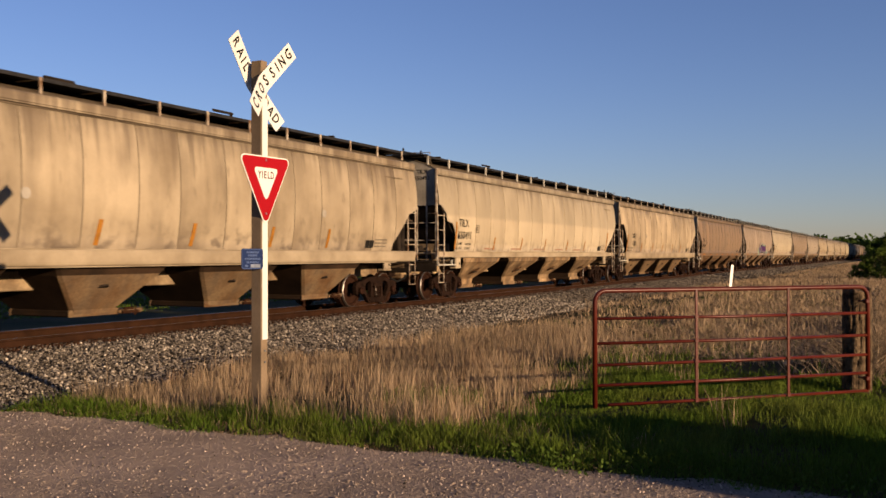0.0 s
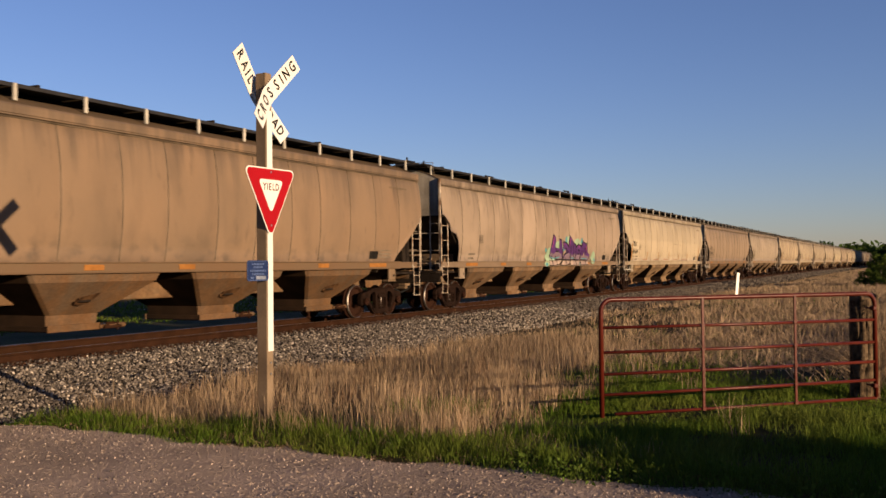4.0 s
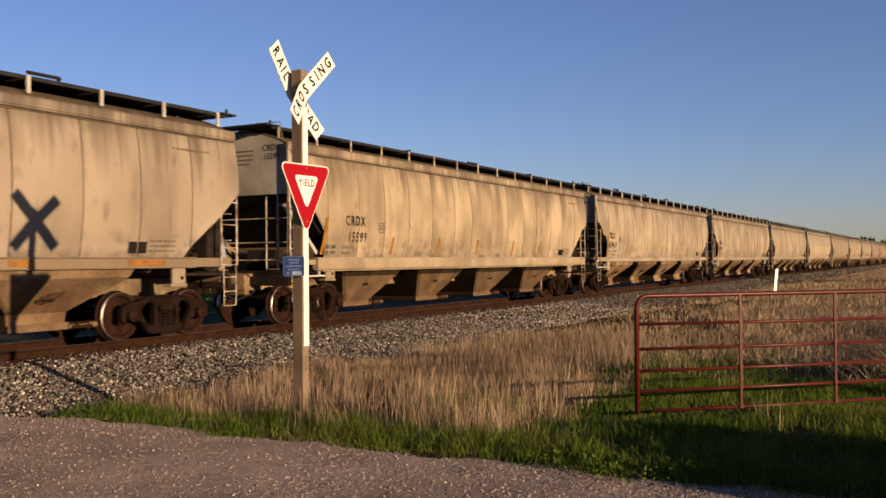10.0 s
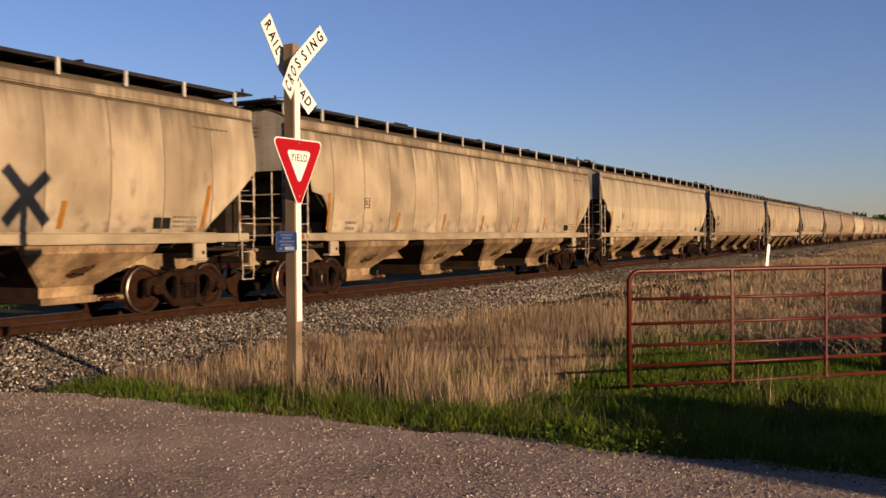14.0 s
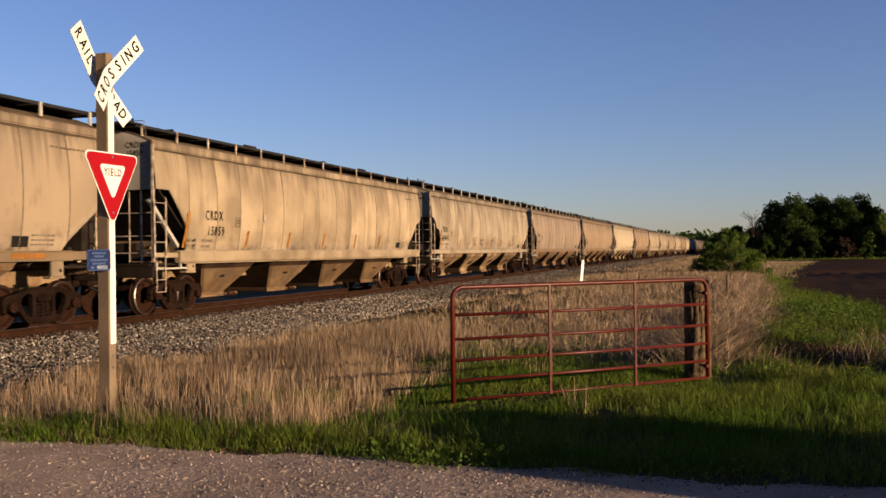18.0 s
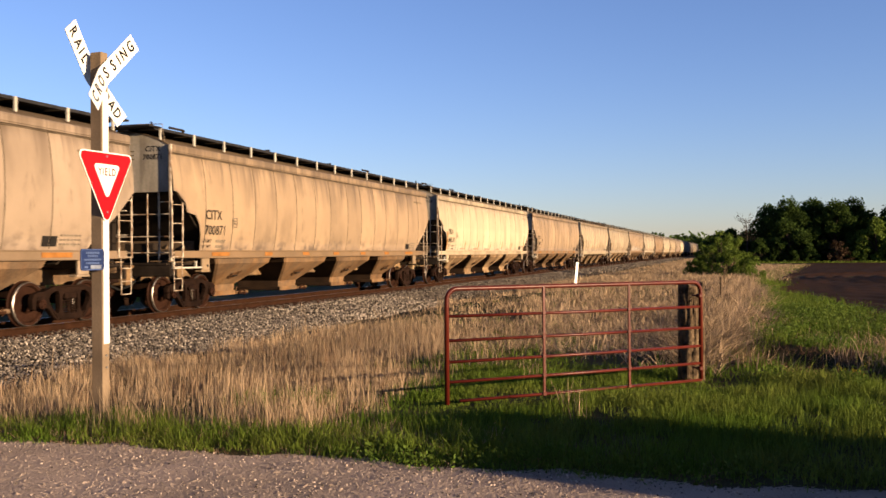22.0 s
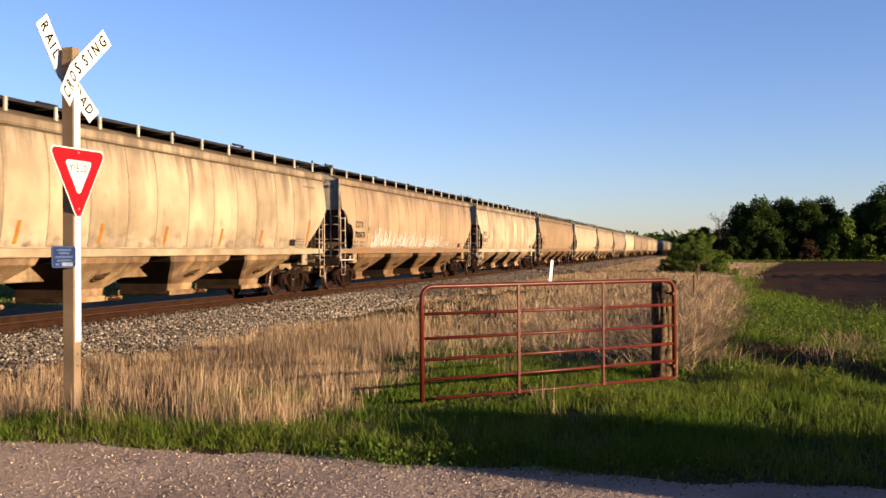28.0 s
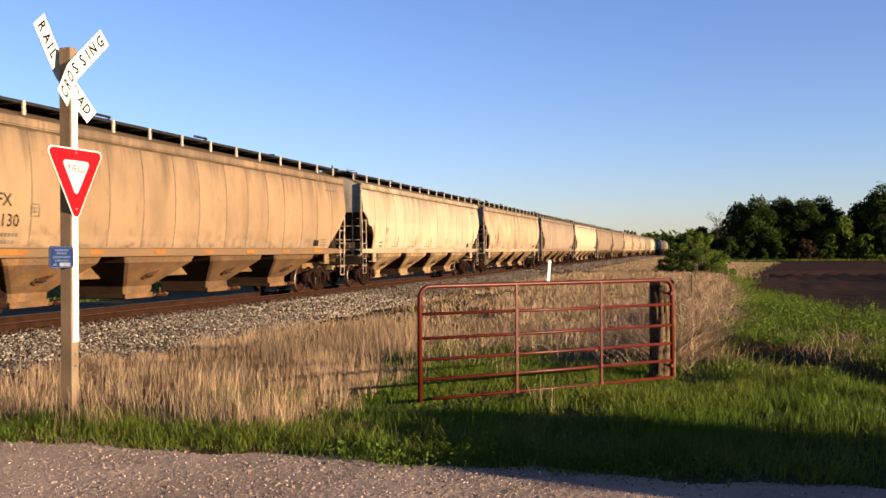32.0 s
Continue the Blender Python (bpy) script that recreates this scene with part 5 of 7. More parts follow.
def brown_scuffs(car):
    """Short level scrapes in groups low on the side."""
    rng = random.Random(8)
    rows = []
    for a, b, top, count in ((6.65, 7.4, 2.15, 34), (8.1, 8.8, 2.1, 22), (10.35, 11.15, 2.1, 34), (12.35, 12.9, 2.1, 16), (14.4, 16.2, 2.35, 46)):
        for i in range(count):
            w = rng.uniform(0.03, 0.30)
            rows.append((rng.uniform(a, b), rng.uniform(1.66, top), w, rng.uniform(0.01, 0.03)) if i % 3 else (rng.uniform(a, b), rng.uniform(1.66, top), 0.4 * w, rng.uniform(0.05, 0.14)))
    tagged(part("scuff_marks", bars(rows, M["scuff"]), car, "brown scuffs"), kind="stuff")


DUSKY, PALE, CREAM, LIGHT, TAN, BROWN, YELLOW, GREY = (0.72, 0.62, 0.53), (1.25, 1.2, 1.08), (1.14, 1.10, 1.0), (1.38, 1.33, 1.19), (0.87, 0.79, 0.74), (0.72, 0.63, 0.55), (1.20, 1.12, 0.97), (1.08, 1.06, 1.0)
RUST, PEACH, SAND = (0.60, 0.47, 0.37), (0.92, 0.78, 0.63), (0.90, 0.83, 0.72)
# front corner at the start, kind, style, tint, upper grime, mark, number
TRAIN = [
    (5.45, "straight", "stripes", CREAM, 0, "", ""), (25.91, "round", "slim", PALE, 0.4, "TILX", "650491"), (46.83, "straight", "stripes", YELLOW, 0, "CRDX", "15861"),
    (67.20, "round", "reflectors", RUST, 0, "CEFX", "380129"), (88.45, "round", "reflectors", TAN, 0, "", ""), (109.30, "round", "slim", (1.14, 1.09, 0.97), 0.25, "TILX", "650364"),
    (130.54, "round", "reflectors", DUSKY, 0, "CITX", "700732"), (151.58, "round", "reflectors", (0.93, 0.89, 0.83), 0, "CEFX", "380119"), (173.18, "straight", "stripes", YELLOW, 0, "CRDX", "15599"),
    (193.63, "round", "stripes", CREAM, 0, "TILX", "639459"), (215.01, "round", "stripes", CREAM, 0, "TILX", "639434"), (236.29, "round", "stripes", CREAM, 0, "", ""),
    (257.77, "round", "slim", (1.14, 1.09, 0.95), 0.35, "", ""), (279.14, "round", "reflectors", SAND, 0, "CEFX", "14517"), (300.59, "straight", "stripes", YELLOW, 0, "CRDX", "15859"),
    (321.25, "round", "stripes", GREY, 0, "TILX", "639443"), (342.76, "round", "reflectors", TAN, 0, "CEFX", "14507"), (364.19, "round", "reflectors", PEACH, 0, "CITX", "700871"),
    (385.76, "round", "slim", LIGHT, 0.12, "TILX", "640139"), (407.44, "round", "reflectors", PEACH, 0, "CITX", "700947"), (428.84, "straight", "stripes", PALE, 0, "CRDX", "15652"),
    (449.33, "round", "stripes", CREAM, 0, "", ""), (470.70, "round", "reflectors", PEACH, 0, "CITX", "700870"), (492.33, "round", "stripes", (1.27, 1.26, 1.19), 0, "TILX", "638552"),
    (514.08, "round", "reflectors", (0.78, 0.62, 0.46), 0, "CEFX", "380130"), (535.83, "round", "slim", CREAM, 0.2, "", ""), (557.40, "round", "stripes", YELLOW, 0, "", ""),
]
LOOKS = {"stripes": "cream covered hopper car with orange stripes and dirty chutes", "slim": "pale cream covered hopper car with thin orange stripes on the track",
         "reflectors": "weathered tan covered hopper car with yellow reflectors on its sill"}
CARS = []
tail = random.Random(9)
for i in range(14):
    look_of = tail.choice((("stripes", CREAM), ("stripes", YELLOW), ("reflectors", BROWN), ("reflectors", TAN), ("slim", LIGHT)))
    TRAIN.append((578.9 + 21.4 * i, "round", look_of[0], look_of[1], 0, "", ""))
for i, (y, kind, style, tint, band, mark, number) in enumerate(TRAIN):
    label = LOOKS[style]
    if i == 4:
        label = "tan covered hopper car with purple graffiti along its side"
    if i == 22:
        label = "weathered tan covered hopper car with a white graffiti scrawl"
    if kind == "straight":
        label = "yellowish covered hopper car with a deep side sill on the track"
    car = hopper_car(y, kind, style, tint, band, label)
    if mark:
        KIND.update(length=KINDS[kind]["length"], cut=kind)
        marks(car, mark, number, 1.0 if mark != "CRDX" else 1.3)
    if i == 4:
        purple_piece(car)
    if i == 5:      # a long thin scratch
        KIND.update(length=KINDS[kind]["length"], cut=kind)
        part("scratch", sprayed(strokes([(10.65 + 0.14 * k, 2.60 + 0.022 * math.sin(0.7 * k) + 0.012 * math.sin(2.3 * k) - 0.004 * k) for k in range(21)], 0.006), M["fade"], 0.006), car)
    if i == 15:
        KIND.update(length=KINDS[kind]["length"], cut=kind)
        brown_scuffs(car)
    if i == 22:
        white_scrawl(car)
    CARS.append((y, car))


# ---- crossing sign ----
def build_sign():
    at = pose(8.41, 8.0, 0, 0, 0, -4)
    sign = thing("crossing_sign", "timber post with a bent railway crossbuck and a red yield sign", "road sign", at)
    # the faces look to +x; y runs to the right in the picture
    part("post", Geo().box((0, 0, 1.55), (0.14, 0.10, 3.90), 0.006).mesh("post", M["post"]), sign, "weathered square timber post")
    part("reflective_strip", Geo().box((0.074, 0.004, 1.82), (0.006, 0.082, 2.56), 0.001).mesh("reflective_strip", M["white"]), sign, "white reflective strip")
    for z in (0.42, 0.30):
        part("bolt", Geo().tube([(0.07, 0.0, z), (0.08, 0.0, z)], 0.012, 8).mesh("bolt", M["zinc"]), sign)
    W = 0.19
    # RAILROAD blade, behind
    rr = part("crossbuck_blade", blade([(-0.585, 0.02), (-0.02, -0.075), (0.02, -0.075), (0.585, -0.02)], W + 0.005), sign, at=pose(-0.075, 0.06, 3.295, -47.5, 0, 0))
    for m in letters_on("RAILROAD", 0.16, 0.985, -0.012, ([-0.585, -0.02, 0.02, 0.585], [0.02, -0.075, -0.075, -0.02]), [0, 0.135, 0.225, 0.31, 0.63, 0.775, 0.89, 1.0]):
        part("letter", m, rr)
    # CROSSING blade, bent at the post, in front
    cr = part("crossbuck_blade", blade([(-0.60, 0.19), (-0.14, 0.01), (-0.08, 0), (0.535, 0)], W), sign, "bent white crossbuck blade", at=pose(0.10, 0.035, 3.325, 43, 0, 0))
    for m in letters_on("CROSSING", 0.165, 0.94, -0.03, ([-0.60, -0.14, -0.08], [0.19, 0.01, 0.0])):
        part("letter", m, cr)
    # yield sign
    ys = part("yield_sign", tri(0.83, 0.755, 0.05, 0.006, M["white"]), sign, "red and white yield sign", at=pose(0.086, 0, 2.485))
    part("red_field", tri(0.79, 0.718, 0.045, 0.004, M["red"]), ys, at=pose(0.005, 0, -0.013))
    part("white_centre", tri(0.40, 0.36, 0.03, 0.004, M["white"]), ys, at=pose(0.009, 0, -0.125))
    for c, y in zip("YIELD", (-0.103, -0.060, -0.017, 0.039, 0.096)):
        part("letter", flat_letters(c, 0.108, M["darkred"]), ys, at=pose(0.0125, y, -0.205))
    for z in (-0.045, -0.61):
        part("bolt", Geo().tube([(0.008, 0, z), (0.014, 0, z)], 0.012, 8).mesh("bolt", M["zinc"]), ys)
    # small blue notice
    bl = part("notice_plate", Geo().prism(rounded(0.33, 0.215, 0.03), -0.0025, 0.0025).mesh("notice_plate", M["blue"]), sign, "small blue emergency notice", at=pose(0.09, -0.21, 1.395))
    g = Geo()
    for z, w in ((0.068, 0.21), (0.036, 0.15), (0.0, 0.25), (-0.035, 0.20)):
        k = int(w / 0.024)
        for i in range(k):
            g.box((0.004, (i - (k - 1) / 2) * 0.024, z), (0.002, 0.017, 0.02))
    g.box((0.004, -0.09, -0.073), (0.002, 0.05, 0.02))
    tagged(part("lettering", g.mesh("lettering", M["fadedwhite"]), bl), kind="stuff")
    ring, inner = rounded(0.318, 0.203, 0.026), rounded(0.308, 0.193, 0.022)
    n = len(ring)
    edge = Geo().add([(0.0045, y, z) for y, z in ring + inner], [(k, (k + 1) % n, n + (k + 1) % n, n + k) for k in range(n)])
    part("border", edge.mesh("border", M["fadedwhite"]), bl)
    part("number_panel", Geo().box((0.004, 0.045, -0.073), (0.002, 0.15, 0.036)).mesh("number_panel", M["zincpaint"]), bl)


def rounded(w, h, r):
    """A rectangle in (y, z) with round corners."""
    return [(cy + r * math.cos(radians(a0 + 22.5 * k)), cz + r * math.sin(radians(a0 + 22.5 * k)))
            for cy, cz, a0 in ((w / 2 - r, h / 2 - r, 0), (-w / 2 + r, h / 2 - r, 90), (-w / 2 + r, -h / 2 + r, 180), (w / 2 - r, -h / 2 + r, 270)) for k in range(5)]


def blade(pts, w, t=0.006):
    """A sign blade along y; each point gives y and how far it is bent out of the plane."""
    v, f = [], []
    for y, x in pts:
        v += [(x, y, -w / 2), (x, y, w / 2), (x - t, y, -w / 2), (x - t, y, w / 2)]
    n = len(pts)
    for i in range(n - 1):
        a, b = i * 4, i * 4 + 4
        f += [(a, b, b + 1, a + 1), (a + 2, a + 3, b + 3, b + 2), (a + 1, b + 1, b + 3, a + 3), (a, a + 2, b + 2, b)]
    e = (n - 1) * 4
    f += [(0, 1, 3, 2), (e, e + 2, e + 3, e + 1)]
    return Geo().add(v, f).mesh("crossbuck_blade", M["white"])


def letters_on(words, size, run, middle, bend, at=None):
    """Black letters along a blade; run: from the middle of the first to that of the last."""
    out = []
    wide = [{"I": 0.5, "L": 0.85, "O": 1.08}.get(c, 1.0) for c in words]
    at = at or [sum(wide[:i]) + wide[i] / 2 for i in range(len(words))]
    for c, q in zip(words, at):
        me = text_mesh(c, size, M["black"], 1.0, 0.022)
        y0 = middle + run * ((q - at[0]) / (at[-1] - at[0]) - 0.5)
        v = []
        for p in me.vertices:
            y = y0 + p.co.x * 0.82
            v.append((0.003 + float(np.interp(y, *bend)), y, p.co.y))
        out.append(Geo().add(v, [tuple(q.vertices) for q in me.polygons]).mesh("letter", M["black"]))
    return out


def flat_letters(words, size, material=None):
    me = text_mesh(words, size, material or M["black"], 1.0, 0.016)
    for v in me.vertices:
        v.co = (0, v.co.x * 0.8, v.co.y)
    return me


def tri(w, h, r, t, material):
    """A point-down triangle with rounded corners; its top edge at z = 0."""
    pts = []
    for cy, cz, a0 in ((-w / 2 + r * 1.75, -r, 90), (0, -h + r * 2, 210), (w / 2 - r * 1.75, -r, 330)):
        for k in range(6):
            a = radians(a0 + k * 24)
            pts.append((cy + r * math.cos(a), cz + r * math.sin(a)))
    return Geo().prism(pts, -t / 2, t / 2).mesh("triangle", material)


build_sign()


# ---- farm gate ----
def build_gate():
    a, b = Vector((11.49, 9.98)), Vector((14.16, 12.62))
    way = (b - a).normalized()
    ang = math.degrees(math.atan2(way.y, way.x))
    Lg = (b - a).length
    gate = thing("farm_gate", "open red tubular steel farm gate standing in the grass", "gate", pose(a.x, a.y, 0, 0, 0, ang))
    z0, z1, r = -0.24, 1.03, 0.024
    c = 0.13
    pts = [(0, 0, z0 - 0.03), (0, 0, z1 - c)]
    for k in range(1, 6):
        q = math.pi / 2 * k / 6
        pts.append((c - c * math.cos(q), 0, z1 - c + c * math.sin(q)))
    pts += [(c, 0, z1), (Lg - c, 0, z1)]
    for k in range(1, 6):
        q = math.pi / 2 * k / 6
        pts.append((Lg - c + c * math.sin(q), 0, z1 - c + c * math.cos(q)))
    pts += [(Lg, 0, z1 - c), (Lg, 0, z0)]
    part("outer_frame", Geo().tube(pts, r + 0.003, 10).mesh("outer_frame", M["gate"], smooth=True), gate)
    bars = (0.72, 0.445, 0.205, -0.02, -0.24)
    for z in bars:
        part("rail_bar", Geo().tube([(0 if z > -0.2 else 0.16, 0, z), (Lg * 0.5, 0, z - 0.012), (Lg, 0, z - 0.012)], r * 0.76, 10).mesh("rail_bar", M["gate"], smooth=True), gate)
    for x in (1.29, 2.56):
        g = Geo().box((x, -0.02, (z0 + z1) / 2), (0.035, 0.02, z1 - z0), 0.004)
        for z in bars:
            g.box((x, -0.03, z), (0.05, 0.012, 0.05), 0.004)
        part("upright", g.mesh("upright", M["gate"]), gate)
    for z in (0.85, -0.1):
        part("hinge", Geo().tube([(Lg - 0.02, 0.02, z), (Lg - 0.02, 0.13, z)], 0.012, 8).box((Lg - 0.02, 0.0, z), (0.06, 0.07, 0.05), 0.008).mesh("hinge", M["gate"]), gate)
    # chain loop
    g = Geo()
    for k in range(9):
        q = math.pi * k / 8
        g.tube([(Lg - 0.1, 0.06, 0.95 - 0.16 * math.sin(q)), (Lg - 0.13, 0.06, 0.93 - 0.16 * math.sin(q))], 0.008, 5)
    part("chain", g.mesh("chain", M["under"]), gate)
    # gate post: a thick old timber
    g = Geo()
    rng = random.Random(4)
    rings, n = 26, 56
    v, f = [], []
    for i in range(rings):
        z = -0.45 + 1.42 * i / (rings - 1)
        for k in range(n):
            q = 2 * math.pi * k / n
            crack = abs(math.sin(6.5 * q + 0.9 * math.sin(2.1 * z + 2 * q) + 0.5 * math.sin(7 * z + 3 * q)))
            rr = 0.165 * (0.88 + 0.15 * crack ** 0.5 + 0.04 * math.sin(3 * q + 1) + 0.02 * math.sin(9 * z + 5 * q) + 0.02 * (rng.random() - 0.5)) * (1.05 - 0.05 * i / rings)
            v.append((rr * math.cos(q), rr * math.sin(q), z + ((0.03 * math.sin(2 * q) + 0.02 * rng.random()) if i == rings - 1 else 0)))
    for i in range(rings - 1):
        f += [(i * n + k, i * n + (k + 1) % n, (i + 1) * n + (k + 1) % n, (i + 1) * n + k) for k in range(n)]
    f.append(tuple((rings - 1) * n + k for k in range(n)))
    thing("gate_post", "thick weathered log gate post with furrowed bark", "post", pose(14.02, 12.95, 0, 1.5, 0, 0), mesh=g.add(v, f).mesh("gate_post", M["oldpost"]))


build_gate()

ROCK = Geo()
ROCK.add([(x * 0.20, y * 0.13, z * 0.10) for x, y, z in ((0, 0, -1), (0.72, -0.53, -0.4), (-0.28, -0.85, -0.45), (-0.95, 0, -0.4), (-0.3, 0.85, -0.45), (0.72, 0.53, -0.45), (0.3, -0.8, 0.45), (-0.7, -0.5, 0.5), (-0.6, 0.5, 0.4), (0.28, 0.85, 0.35), (0.9, 0, 0.4), (0.1, 0, 0.95))],
         [(0, 2, 1), (0, 3, 2), (0, 4, 3), (0, 5, 4), (0, 1, 5), (1, 2, 6), (2, 3, 7), (3, 4, 8), (4, 5, 9), (5, 1, 10), (1, 6, 10), (2, 7, 6), (3, 8, 7), (4, 9, 8), (5, 10, 9), (6, 11, 10), (7, 11, 6), (8, 11, 7), (9, 11, 8), (10, 11, 9)])
thing("rock", "dark reddish rock lying at the edge of the ballast", "rock", pose(5.55, 8.55, -0.38, 0, 0, 25), mesh=ROCK.mesh("rock", M["rock"]))

# white track marker, leaning
mk = thing("track_marker", "thin white marker post leaning beside the track", "marker post", pose(7.8, 41.95, -0.05, 0, 7, 50))
part("blade", Geo().box((0, 0, 0.48), (0.15, 0.014, 1.12), 0.004).mesh("blade", M["white"]), mk)


# ---- fence ----
def build_fence():
    fence = thing("wire_fence", "old wire fence with thin wooden posts in dry grass", "fence")
    for i, y in enumerate((33, 45, 57, 68)):
        z = float(gz(14.2, y))
        part("post", Geo().tube([(14.2 + 0.05 * math.sin(i), y, z - 0.2), (14.2 + 0.1 * math.sin(i * 3), y, z + 0.9)], 0.028, 8).mesh("post", M["oldpost"]), fence)
    for h in (0.35, 0.65, 0.95, 1.1):
        part("wire", Geo().tube([(14.1, y, float(gz(14.2, y)) + h) for y in (13, 17, 26, 33, 45, 57, 68)], 0.004, 4).mesh("wire", M["under"]), fence)


build_fence()


# ---- plants ----
def blades(rng, x, y, h, w, lean, sway=0.25):
    """Thin bent grass blades, two leaves of quads each."""
    n = len(x)
    a = rng.uniform(0, 2 * math.pi, n)
    ca, sa = np.cos(a), np.sin(a)
    z = gz(x, y) - 0.02
    b = rng.uniform(0, 2 * math.pi, n)
    dx, dy = np.cos(b) * lean * h, np.sin(b) * lean * h
    P = []
    for t, ww in ((0.0, 1.0), (0.5, 0.8), (1.0, 0.15)):
        k = t ** 1.6
        cx, cy, cz = x + dx * k, y + dy * k, z + h * t * (1 - 0.25 * lean * t)
        P += [np.stack([cx - ca * w * ww / 2, cy - sa * w * ww / 2, cz], 1), np.stack([cx + ca * w * ww / 2, cy + sa * w * ww / 2, cz], 1)]
    V = np.stack(P, 1).reshape(-1, 3)
    i = np.arange(n)[:, None] * 6
    F = np.concatenate([i + np.array([[0, 1, 3, 2]]), i + np.array([[2, 3, 5, 4]])])
    return V, F


def scatter(rng, n, x0, x1, y0, y1, keep):
    x, y = rng.uniform(x0, x1, n), rng.uniform(y0, y1, n)
    m = rng.uniform(0, 1, n) < keep(x, y)
    return x[m], y[m]


def patchy(x, y, f=1.0):
    return 0.5 + 0.5 * np.sin(x * 1.9 * f + 1.3 * np.sin(y * 1.1 * f)) * np.sin(y * 1.6 * f + 0.8 * np.sin(x * 0.7 * f + 1))


def tufts(rng, n, per, x0, x1, y0, y1, keep, spread):
    """Blades in clumps; gives places and a factor of height for each clump."""
    cx, cy = scatter(rng, n, x0, x1, y0, y1, keep)
    k = rng.poisson(per, len(cx)) + 1
    x, y = np.repeat(cx, k) + rng.normal(0, spread, k.sum()), np.repeat(cy, k) + rng.normal(0, spread, k.sum())
    return x, y, np.repeat(rng.uniform(0.55, 1.25, len(cx)), k)


def gate_gap(x, y):
    """Short grass along the gate, and lower towards the road."""
    t = np.clip(((x - 11.49) * 2.67 + (y - 9.98) * 2.64) / (2.67 ** 2 + 2.64 ** 2), 0, 1)
    road = (1 - 0.62 * (1 - ramp01(y, 7.2, 7.85)) * ramp01(x, 2, 3)) * (1 - 0.32 * ramp01(x, 4, 5) * (1 - ramp01(x, 7.0, 8.6)))
    return road * (0.45 + 0.55 * ramp01(np.hypot(x - 11.49 - 2.67 * t, y - 9.98 - 2.64 * t), 0.25, 1.1))


def straw_line(x):
    """Where the green verge ends and the dry grass begins."""
    return 8.08 + 0.16 * np.sin(1.7 * x) + 0.09 * np.sin(4.1 * x + 1)


def grass_mesh(name, rng, sets, material):
    V, F, o = [], [], 0
    for (x, y, q), h0, h1, w0, w1, lean, var in sets:
        n = len(x)
        q = q * gate_gap(x, y)
        h = rng.uniform(h0, h1, n) * q
        v, f = blades(rng, x, y, h, rng.uniform(w0, w1, n), np.abs(rng.normal(lean, var, n)))
        V.append(v), F.append(f + o)
        o += len(v)
    return cloud(name, np.concatenate(V), np.concatenate(F), material)


def ballast_edge(y):
    return 5.0 - 1.5 * ramp01(y, 14, 40) + 0.35 * np.sin(y * 0.9) + 0.2 * np.sin(y * 2.3)


